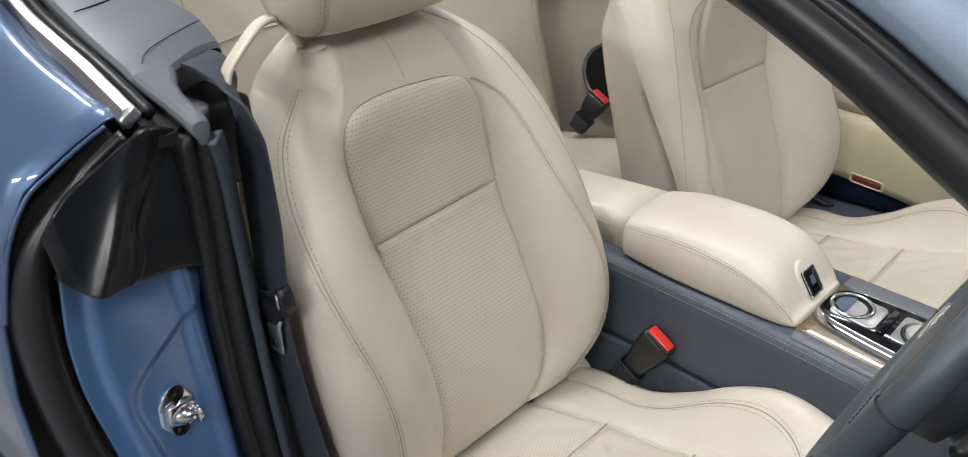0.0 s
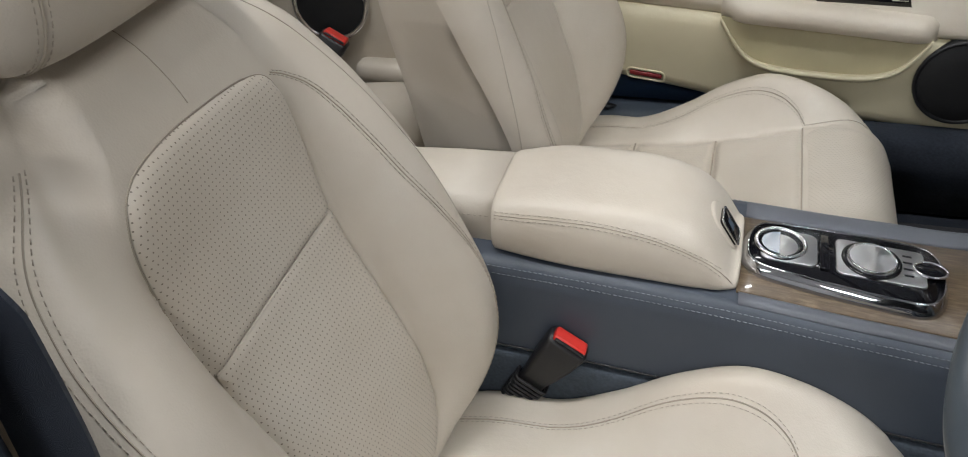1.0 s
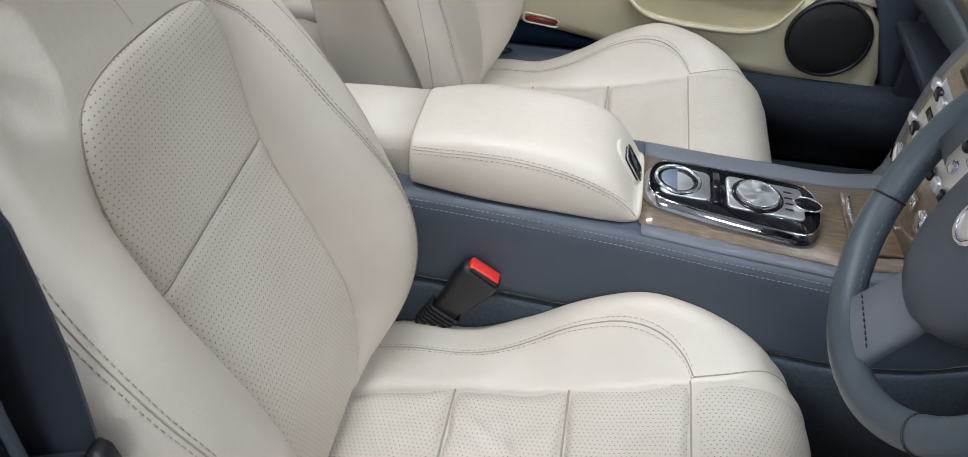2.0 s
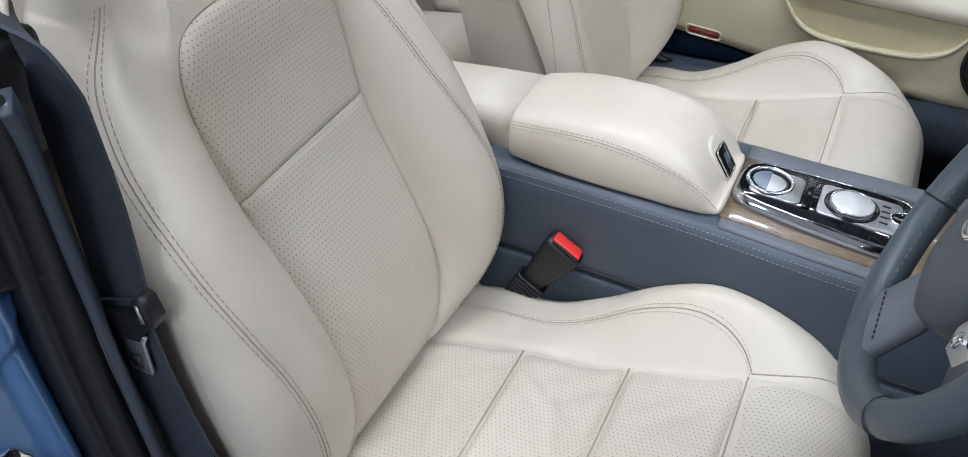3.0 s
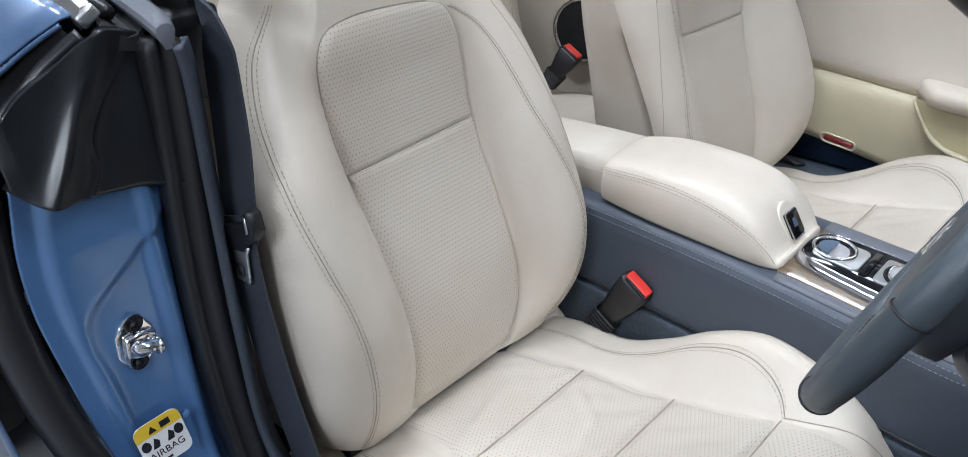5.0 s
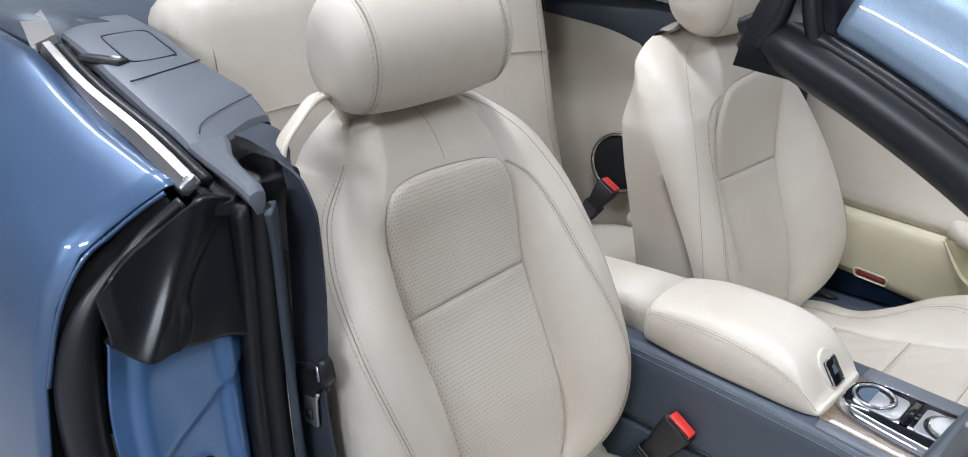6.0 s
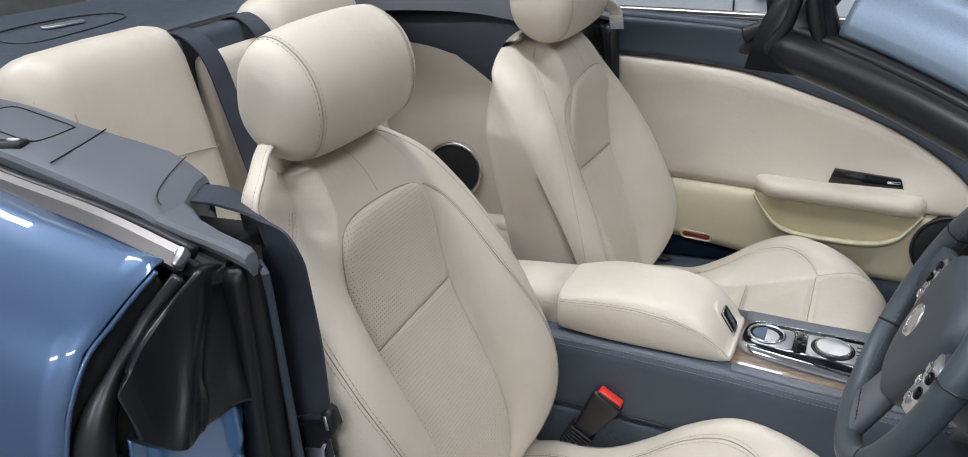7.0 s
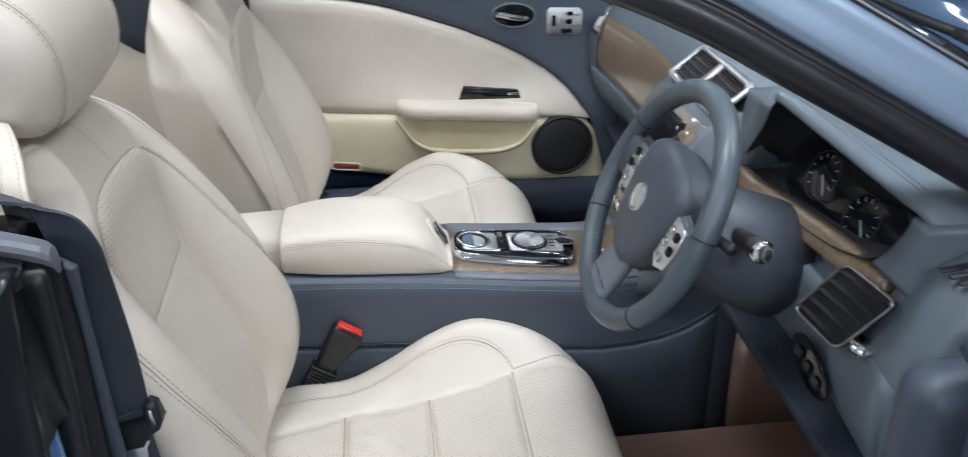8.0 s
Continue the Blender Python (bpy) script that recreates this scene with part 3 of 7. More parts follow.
        pa = lambda a, b: on_cushion(along(a), b, crease(a, b) + 0.0011 * math.sin(46 * a + 19 * b) * math.sin(33 * b - 11 * a) + 0.0007 * math.sin(95 * a - 60 * b + 2 * math.sin(40 * b)))
        w0, w1 = CUSH_INS(along(xa)) - 0.004, CUSH_INS(along(xb)) - 0.004
        n, out = 4, []
        out += [(xa, -w0 + 2 * w0 * k / n) for k in range(n + 1)]
        out += [(xa + (xb - xa) * k / 4, w0 + (w1 - w0) * k / 4) for k in range(1, 4)]
        out += [(xb, w1 - 2 * w1 * k / n) for k in range(n + 1)]
        out += [(xb + (xa - xb) * k / 4, -w1 - (w0 - w1) * k / 4) for k in range(1, 4)]
        part("cushion_insert", patch(pa, out, 0.0065, 0.003, rings=26), skin, cushion, "perforated cream leather panel")
    for xs in cuts[1:3]:
        w = CUSH_INS(along(xs)) - 0.002
        part("seam", tube([on_cushion(along(xs), u, 0.0006)[0] for u in np.linspace(-w, w, 24)], 0.0014, 6), M_SEAM, cushion)
    # front roll of the cushion, perforated too
    pa = lambda a, b: on_cushion(a * 10, b)
    i0 = along(0.485) / 10
    out = [(i0, -0.150 + 0.3 * k / 4) for k in range(5)] + [(0.72, 0.162), (0.80, 0.163), (0.87, 0.160)] + [(0.93, 0.15 - 0.3 * k / 4) for k in range(5)] + [(0.87, -0.160), (0.80, -0.163), (0.72, -0.162)]
    bm = patch(pa, out, 0.004, rings=7)
    uvl = bm.loops.layers.uv.active
    for f in bm.faces:
        for lo in f.loops:
            lo[uvl].uv = (lo[uvl].uv[0] * 0.52, lo[uvl].uv[1])
    part("front_roll", bm, skin, cushion, "perforated cream leather roll")
    for sg in (-1, 1):
        line = smooth_path([(i, sg * u, 0) for i, u in ((0.6, 0.186), (1.6, 0.188), (2.55, 0.188), (3.6, 0.198), (4.55, 0.199), (5.35, 0.192), (5.80, 0.180), (6.05, 0.164))], 8)
        part("seam", tube([on_cushion(q.x, q.y, 0.0002)[0] for q in line], 0.0009, 6), M_SEAM, cushion)
        th = stitches([on_cushion(q.x, q.y + 0.004, 0.0006)[0] for q in line])
        part("stitching", stitches([on_cushion(q.x, q.y - 0.004, 0.0006)[0] for q in line], bm=th), M_STITCH, cushion)
        fore = smooth_path([(i, sg * u, 0) for i, u in ((6.05, 0.163), (6.9, 0.172), (7.9, 0.194), (9.0, 0.215), (10.0, 0.222))], 8)
        part("seam", tube([on_cushion(q.x, q.y, 0.0002)[0] for q in fore], 0.0008, 6), M_SEAM, cushion)
        edge = smooth_path([(i, sg * u, 0) for i, u in ((0.8, 0.246), (2.5, 0.249), (4.5, 0.250), (6.5, 0.249), (8.0, 0.246), (9.5, 0.244))], 8)
        part("seam", tube([on_cushion(q.x, q.y, 0.0)[0] for q in edge], 0.0008, 6), M_SEAM, cushion)
    # cross seam between the insert and the front roll, out to the bolsters
    i1 = along(0.481)
    part("seam", tube([on_cushion(i1, u, 0.0002)[0] for u in np.linspace(-0.16, 0.16, 24)], 0.0012, 6), M_SEAM, cushion)
    # Black block put in for the deep shade at the backrest's foot.
    part("gap_shade", place(block((0.10, 0.40, 0.10), (0.010, 0, 0.372), 0.006), setting), M_BLACK, seat, "black block for the shade under the backrest")
    # plastic skirt, hinge cover and runners down to the carpet
    part("seat_base", place(block((0.50, 0.46, 0.07), (0.32, 0, 0.265), 0.02, 3), setting), M_SLATE_TRIM, seat, "slate plastic seat base")
    for sg in (-1, 1):
        part("runner", place(block((0.50, 0.035, 0.04), (0.28, sg * 0.19, 0.253), 0.006), setting), M_BLACK, seat, "black steel seat runner")
        rows = [[Vector((0.03 + dx * s, sg * u, 0.36 + dz * s)) for dx, dz in oval(0.12, 0.11, 24)] for u, s in ((0.205, 0.96), (0.246, 1.0), (0.252, 0.93), (0.255, 0.7), (0.256, 0.2))]
        part("hinge_cover", place(sheet(rows, True, True), setting), M_CREAM, seat)
    # belt loop on the outer shoulder
    o = side
    loop = smooth_path([(-0.118, 0.094 * o, 1.000), (-0.102, 0.118 * o, 1.034), (-0.085, 0.146 * o, 1.051), (-0.068, 0.178 * o, 1.053), (-0.053, 0.212 * o, 1.039), (-0.045, 0.238 * o, 1.022), (-0.042, 0.2465 * o, 1.006)], 6)
    wide = Matrix.Rotation(radians(16 * o), 3, "Z") @ Vector((1, 0, 0))
    rows = []
    for i, q in enumerate(loop):
        d = (loop[min(i + 1, len(loop) - 1)] - loop[max(i - 1, 0)]).normalized()
        nrm = d.cross(wide).normalized()
        w = 0.0125 + 0.0025 * i / len(loop)
        rows.append([q + a * w * wide + b * 0.0036 * nrm for a, b in ((-1, 0), (-0.9, 0.7), (-0.6, 1), (0, 0.8), (0.6, 1), (0.9, 0.7), (1, 0), (0.9, -0.7), (0, -1), (-0.9, -0.7))])
    strap = part("belt_loop", place(sheet(rows, True, True), back_m), M_CREAM, seat, "cream leather belt guide loop")
    for sg in (-1, 1):
        part("stitching", place(stitches([r[4 if sg > 0 else 2] for r in rows], 0.0036, 0.0024, 0.0004), back_m), M_STITCH, strap)
    low = [(-0.042, 0.2465 * o, 1.009), (-0.040, 0.2475 * o, 0.992), (-0.037, 0.2465 * o, 0.974)]
    part("clasp", place(ribbon(low, tuple(wide), 0.030, 0.0030), back_m), M_CHROME, strap, "polished metal clasp")
    return seat


front_seat(-1, "cream perforated leather driver's seat with piped headrest and belt loop")
PLUMP, SIDE = 0.62, 1
front_seat(1, "cream perforated leather passenger seat beside the console", lean=3.5, shift=0.018)


# ---- centre console ----
console = thing("center_console", "slate leather console with cream armrest lid and walnut top", "console", (0.3, 0, 0.235))
CON_TOP = hermite([(-0.30, 0.60), (0.12, 0.602), (0.39, 0.585), (0.55, 0.570), (0.70, 0.565), (0.80, 0.590), (0.90, 0.66)])
CON_HALF = hermite([(-0.30, 0.095), (0.12, 0.108), (0.39, 0.114), (0.60, 0.122), (0.90, 0.130)])
rows = []
for x in np.linspace(-0.28, 0.90, 40):
    t, h = CON_TOP(x), CON_HALF(x)
    rows.append([(x, -h - 0.012, 0.228), (x, -h - 0.008, 0.42), (x, -h - 0.002, t - 0.03), (x, -h + 0.001, t - 0.012), (x, -h + 0.008, t - 0.003), (x, -h + 0.020, t), (x, 0, t + 0.001), (x, h - 0.020, t), (x, h - 0.008, t - 0.003), (x, h - 0.001, t - 0.012), (x, h + 0.002, t - 0.03), (x, h + 0.008, 0.42), (x, h + 0.012, 0.228)])
body = part("console_body", sheet(rows, True, True), M_SLATE, console, "slate blue leather sides")
for sg in (-1, 1):
    run = np.linspace(-0.02, 0.86, 60)
    th = stitches([(x, sg * (CON_HALF(x) - 0.0035), CON_TOP(x) - 0.0055) for x in run], 0.0040, 0.0024, 0.0006)
    part("stitching", stitches([(x, sg * (CON_HALF(x) - 0.0006), CON_TOP(x) - 0.0140) for x in run], 0.0040, 0.0024, 0.0006, th), M_THREAD, body)
    low = [(x, sg * (CON_HALF(x) + 0.0085), CON_TOP(x) - 0.122) for x in np.linspace(-0.1, 0.86, 40)]
    part("seam", tube(low, 0.0014, 6), M_BLACK, body)
    rows = [[(x, sg * (CON_HALF(x) + 0.0075), CON_TOP(x) - 0.126), (x, sg * (CON_HALF(x) + 0.0125), CON_TOP(x) - 0.14), (x, sg * (CON_HALF(x) + 0.016), 0.232), (x, sg * (CON_HALF(x) - 0.01), 0.232)] for x in np.linspace(-0.1, 0.86, 20)]
    part("lower_panel", sheet(rows, True, True), M_SIDE, body, "carpeted lower side")

# armrest lid
ARM_TOP = hermite([(0.112, 0.670), (0.16, 0.680), (0.24, 0.682), (0.29, 0.679), (0.325, 0.670), (0.35, 0.657), (0.367, 0.640), (0.380, 0.620), (0.392, 0.598)])
ARM_LOW = hermite([(0.112, 0.606), (0.392, 0.585)])
ARM_HALF = hermite([(0.112, 0.077), (0.16, 0.083), (0.30, 0.085), (0.36, 0.082), (0.380, 0.078), (0.392, 0.071)])
ARM_Y = -0.009
ARM_SIDE = [(0.90, -1.0), (0.97, -0.95), (1.0, -0.82), (1.012, -0.45), (1.005, -0.10), (0.985, 0.18), (0.950, 0.42), (0.89, 0.63), (0.80, 0.79), (0.67, 0.90), (0.48, 0.965), (0.24, 0.993)]


def arm_ring(x, grow=1.0):
    t, lo, h = ARM_TOP(x), ARM_LOW(x), ARM_HALF(x)
    c = (t + lo) / 2
    prof = [(-a, b) for a, b in ARM_SIDE] + [(0, 1.0)] + ARM_SIDE[::-1]
    return [Vector((x, ARM_Y + a * h * grow, c + b * (t - lo) / 2 * grow)) for a, b in prof]


def arm_skin(x, z, sg, up=0.0):
    """The point of the lid's side at a given height."""
    t, lo = ARM_TOP(x), ARM_LOW(x)
    b = (z - (t + lo) / 2) / ((t - lo) / 2)
    a = float(np.interp(b, [q[1] for q in ARM_SIDE], [q[0] for q in ARM_SIDE]))
    return Vector((x, ARM_Y + sg * (a * ARM_HALF(x) + up), z))


rows = [[Vector((0.1085, q.y, q.z)) for q in arm_ring(0.112, 0.86)], [Vector((0.109, q.y, q.z)) for q in arm_ring(0.112, 0.95)]] + [arm_ring(x) for x in np.linspace(0.113, 0.391, 44)]
rows += [[Vector((x, ARM_Y + (q.y - ARM_Y) * s, 0.589 + (q.z - 0.589) * s)) for q in arm_ring(0.391)] for x, s in ((0.3945, 0.975), (0.397, 0.92), (0.3985, 0.8), (0.399, 0.5), (0.399, 0.2))]
lid = part("armrest_lid", sheet(rows, True, True), M_CREAM, console, "padded cream leather armrest lid")
ARM_SEAM = hermite([(0.112, 0.654), (0.19, 0.661), (0.26, 0.658), (0.31, 0.648), (0.345, 0.635), (0.368, 0.621), (0.382, 0.607), (0.391, 0.594)])
for sg in (-1, 1):
    run = np.linspace(0.114, 0.391, 46)
    part("seam", tube([arm_skin(x, ARM_SEAM(x), sg) for x in run], 0.0006, 6), M_SEAM, lid)
    th = stitches([arm_skin(x, ARM_SEAM(x) + 0.0034, sg, 0.0004) for x in run[:-2]])
    part("stitching", stitches([arm_skin(x, ARM_SEAM(x) - 0.0034, sg, 0.0004) for x in run[:-2]], bm=th), M_STITCH, lid)
btn = Matrix.Rotation(radians(59), 3, "Y")
bx, bz = btn @ Vector((1, 0, 0)), btn @ Vector((0, 0, 1))
seatb = Vector((0.3775, ARM_Y, 0.6205))
recess = [(a - 0.004, b) for a, b in round_rect(0.062, 0.050, 0.023)]
part("button_recess", prism(recess, seatb - 0.004 * bz, bx, (0, 1, 0), 0.0072, 0.003, 3), M_CREAM, lid)
rel = part("release_button", prism(round_rect(0.038, 0.031, 0.004), seatb + 0.001 * bz, bx, (0, 1, 0), 0.0070, 0.0015), M_GLOSS, lid, "glossy dark release button")
part("button_rim", tube([seatb + 0.0070 * bz + a * bx + b * Vector((0, 1, 0)) for a, b in round_rect(0.039, 0.032, 0.004)], 0.0013, 6, True), M_CHROME, rel)
# Blue-grey shape painted on for the reflection in the black button.
part("button_glint", prism([(-0.009, -0.004), (-0.009, 0.004), (0.004, 0.006), (0.004, -0.006)], seatb + 0.0079 * bz, bx, (0, 1, 0), 0.0006, 0), M_BLUE_GREY, rel, "", False)
# rear section of the armrest, between the seats
rows = [[Vector((x, a * 0.064, 0.626 + b * 0.040 - 0.012 * s)) for a, b in ((-0.95, -1), (-1, -0.8), (-1, 0.3), (-0.92, 0.75), (-0.7, 0.95), (0, 1), (0.7, 0.95), (0.92, 0.75), (1, 0.3), (1, -0.8), (0.95, -1))] for x, s in ((-0.12, 1), (-0.05, 0.6), (0.03, 0.2), (0.106, 0))]
rear_pad = part("rear_pad", sheet(rows, True, True), M_CREAM, console, "cream leather rear pad")
for sg in (-1, 1):
    part("stitching", stitches([(x, sg * 0.0645, 0.639 + 0.012 * (x - 0.1)) for x in np.linspace(-0.1, 0.105, 20)]), M_STITCH, rear_pad)

# walnut plate and selector panel
rows = []
for x in np.linspace(0.397, 0.80, 24):
    t, a, b = CON_TOP(x) + 0.0035, CON_HALF(x) - 0.031, CON_HALF(x) - 0.050
    rows.append([(x, -a, t - 0.004), (x, -a + 0.002, t), (x, 0, t + 0.0015), (x, b - 0.002, t), (x, b, t - 0.004)])
plate = part("wood_plate", sheet(rows, True, True), M_WOOD, console, "figured walnut veneer")
for near, far in ((-1, 0.031), (1, 0.050)):
    rows = []
    for x in np.linspace(0.400, 0.79, 20):
        t, a, b = CON_TOP(x), CON_HALF(x) - far + 0.0008, CON_HALF(x) - 0.013
        rows.append([(x, near * y, t + dz) for y, dz in ((a, -0.004), (a, 0.0035), (a + 0.003, 0.0048), (b - 0.006, 0.0036), (b, 0.0012), (b, -0.004))])
    part("plate_border", sheet(rows, True, True), M_SLATE_TRIM, console, "smooth slate border strip")
slope = math.degrees(math.atan2(CON_TOP(0.62) - CON_TOP(0.41), 0.21))
turn = Matrix.Rotation(-radians(slope), 3, "Y")
px, pz = turn @ Vector((1, 0, 0)), turn @ Vector((0, 0, 1))
base = Vector((0.512, -0.004, CON_TOP(0.512) + 0.006))


def on_panel(a, b, h=0.0):
    return base + a * px + Vector((0, b, 0)) + h * pz


edge = [(-0.114, -0.018), (-0.109, -0.036), (-0.092, -0.049), (-0.05, -0.057), (0.0, -0.063), (0.055, -0.068), (0.085, -0.068), (0.103, -0.058), (0.113, -0.036), (0.116, -0.006), (0.112, 0.030), (0.100, 0.049), (0.075, 0.055), (0.0, 0.055), (-0.085, 0.050), (-0.105, 0.038), (-0.113, 0.015)]
edge = [(q.x, q.y) for q in smooth_path([(a, b, 0) for a, b in edge], 4, True)]
inner = [(a * 0.945, b * 0.86) for a, b in edge]
selector = part("selector_panel", prism(inner[::-1], on_panel(0, 0, -0.004), px, (0, 1, 0), 0.0165, 0.0), M_GLOSS, console, "gloss black selector panel")
rows = [[on_panel(a * (1 - 0.6 * k), b * (1 - 1.45 * k), h) for a, b in edge] for k, h in ((0.0, -0.004), (0.0, 0.0005), (0.010, 0.0045), (0.035, 0.0085), (0.070, 0.0125), (0.088, 0.0142), (0.098, 0.0142), (0.103, 0.0125), (0.103, 0.008))]
part("bright_rim", sheet(rows, True), M_SURROUND, selector, "broad dark chrome surround")
part("start_plate", prism(round_rect(0.064, 0.060, 0.010), on_panel(-0.062, 0.0, 0.0125), px, (0, 1, 0), 0.003, 0.001), M_SATIN, selector, "brushed metal plate")
part("start_ring", tube([on_panel(-0.072 + a, b, 0.0175) for a, b in oval(0.056, 0.056)], 0.0030, 8, True), M_CHROME, selector)
part("start_button", turned([(0.0255, 0.013), (0.0255, 0.017), (0.02, 0.0155), (0.001, 0.0145)], base - 0.072 * px, pz, 32), M_GLOSS, selector, "black start button")
part("start_face", prism([(0.0, 0.0)] + [(0.021 * math.cos(a), 0.021 * math.sin(a)) for a in np.linspace(math.pi / 2, 1.5 * math.pi, 14)], on_panel(-0.073, 0, 0.0172), px, (0, 1, 0), 0.0006, 0), M_BLUE_GREY, selector, "blue-grey glazed face", False)
part("selector_plate", prism(round_rect(0.098, 0.066, 0.008), on_panel(0.040, 0.0, 0.0125), px, (0, 1, 0), 0.003, 0.001), M_SATIN, selector, "brushed metal plate")
kc = base + 0.030 * px
part("selector_collar", turned([(0.0335, 0.014), (0.0335, 0.0168), (0.0305, 0.0178), (0.0275, 0.0166), (0.0270, 0.014)], kc, pz, 40), M_GLOSS, selector)
part("selector_knob", turned([(0.0266, 0.014), (0.0266, 0.0185), (0.0256, 0.0200), (0.0240, 0.0202), (0.001, 0.0190)], kc, pz, 40), M_KNOB, selector, "turned metal rotary selector")
part("knob_rim", tube([kc + 0.0198 * pz + a * px + Vector((0, b, 0)) for a, b in oval(0.0535, 0.0535)], 0.0014, 6, True), M_CHROME, selector)
part("divider", block((0.010, 0.064, 0.006), on_panel(-0.022, 0, 0.0145), 0.001, 1, turn), M_GLOSS, selector)
part("brake_button", prism(oval(0.034, 0.026, 20), on_panel(0.094, 0.0, 0.0138), px, (0, 1, 0), 0.004, 0.0012), M_GLOSS, selector)
part("button_rim", tube([on_panel(0.094 + a, b, 0.0172) for a, b in oval(0.036, 0.028, 20)], 0.0018, 6, True), M_CHROME, selector)
bm = bmesh.new()
for k in range(4):
    own = block((0.010, 0.0028, 0.0006), on_panel(0.070, 0.020 - 0.012 * k, 0.0158), 0, 1, turn)
    me = bpy.data.meshes.new("tmp")
    own.to_mesh(me)
    own.free()
    bm.from_mesh(me)
    bpy.data.meshes.remove(me)
part("marks", bm, M_BLACK, selector, "", False)
# ashtray lid ahead of the selector
lidp = part("tray_lid", prism(round_rect(0.115, 0.130, 0.012), (0.715, -0.004, CON_TOP(0.715) + 0.0045), (1, 0, 0.05), (0, 1, 0), 0.004, 0.0015), M_WOOD, console, "walnut tray lid")
part("pull", tube(smooth_path([(0.668, -0.045, CON_TOP(0.67) + 0.010), (0.663, -0.025, CON_TOP(0.67) + 0.017), (0.661, 0.0, CON_TOP(0.67) + 0.018), (0.663, 0.025, CON_TOP(0.67) + 0.017), (0.668, 0.045, CON_TOP(0.67) + 0.010)], 5), 0.0035, 8), M_CHROME, lidp)


# ---- belt buckles beside the cushions ----
def belt_buckle(foot, head, label):
    f, h = Vector(foot), Vector(head)
    d = (h - f).normalized()
    side = Vector((0, 1, 0))
    up = d.cross(side).normalized()
    ob = thing("belt_buckle", label, "seat belt", foot)
    m = Matrix((d, side, up)).transposed()
    L = (h - f).length
    rows = []
    for s, w, t in ((0.0, 0.012, 0.005), (0.2, 0.017, 0.008), (0.42, 0.018, 0.009), (0.55, 0.021, 0.012), (0.75, 0.0255, 0.0135), (0.97, 0.0275, 0.014), (1.0, 0.026, 0.0125)):
        rows.append([f + d * L * s + up * a + side * b for a, b in [(q[0], q[1]) for q in round_rect(2 * w, 2 * t, min(w, t) * 0.55, 3)]])
    part("housing", sheet(rows, True, True), M_BLACK, ob, "black plastic housing")
    for k in range(7):
        c = f + d * L * (0.06 + 0.052 * k)
        part("rib", tube([c + up * a + side * b for a, b in round_rect(0.037 + 0.001 * k, 0.018 + 0.0012 * k, 0.005, 3)], 0.0022, 6, True), M_BLACK, ob)
    part("button", block((0.010, 0.020, 0.044), h + d * 0.002, 0.003, 2, m), M_RED, ob, "red release button")
    part("slot", block((0.003, 0.0035, 0.040), h + d * 0.004 - side * 0.0115, 0.0005, 1, m), M_BLACK, ob)
    return ob


belt_buckle((0.135, -0.128, 0.395), (0.213, -0.130, 0.513), "black belt buckle with red button beside the driver's seat")
belt_buckle((-0.385, 0.425, 0.535), (-0.340, 0.455, 0.612), "black rear belt buckle with red button on the rear seat")


def mirror_y(pts, s):
    return [(p[0], s * p[1], p[2]) for p in pts]


# ---- doors ----
# The face of a door card: y as a function of height, and the border lines of its panels along x.
CARD_Y = hermite([(0.28, 0.690), (0.45, 0.700), (0.58, 0.704), (0.64, 0.722), (0.75, 0.742), (0.88, 0.740), (0.95, 0.728), (0.99, 0.716)])
CREAM_TOP = hermite([(-0.10, 0.902), (0.0, 0.894), (0.14, 0.880), (0.28, 0.857), (0.42, 0.812), (0.55, 0.762), (0.67, 0.700), (0.745, 0.645), (0.80, 0.580), (0.838, 0.50), (0.858, 0.42)])
CARD_TOP = hermite([(-0.12, 0.998), (0.3, 0.958), (0.6, 0.925), (0.90, 0.885)])
CARD_LOW = hermite([(-0.12, 0.47), (0.14, 0.452), (0.24, 0.436), (0.40, 0.408), (0.58, 0.392), (0.84, 0.375), (0.90, 0.372)])
LEDGE = hermite([(-0.12, 0.612), (0.14, 0.600), (0.32, 0.587), (0.50, 0.574), (0.68, 0.560), (0.84, 0.552)])


def card_grid(x0, x1, low, high, off, back=0.02, nx=40, nz=14, s=1.0, bow=0.0):
    """A padded panel on the door card between two border lines."""
    front, rear = [], []
    for x in np.linspace(x0, x1, nx):
        a, b = low(x), high(x)
        fr, re = [], []
        for k in range(nz + 1):
            z = a + (b - a) * k / nz
            e = min(k, nz - k) / nz
            y = CARD_Y(z) - off * (1 - (1 - min(e / 0.12, 1)) ** 2) - bow * math.sin(math.pi * k / nz)
            fr.append((x, y * s, z))
        rows_back = [(x, (CARD_Y(b) + back) * s, b), (x, (CARD_Y(a) + back) * s, a)]
        front.append(fr + rows_back)
    return sheet(front, True, True)


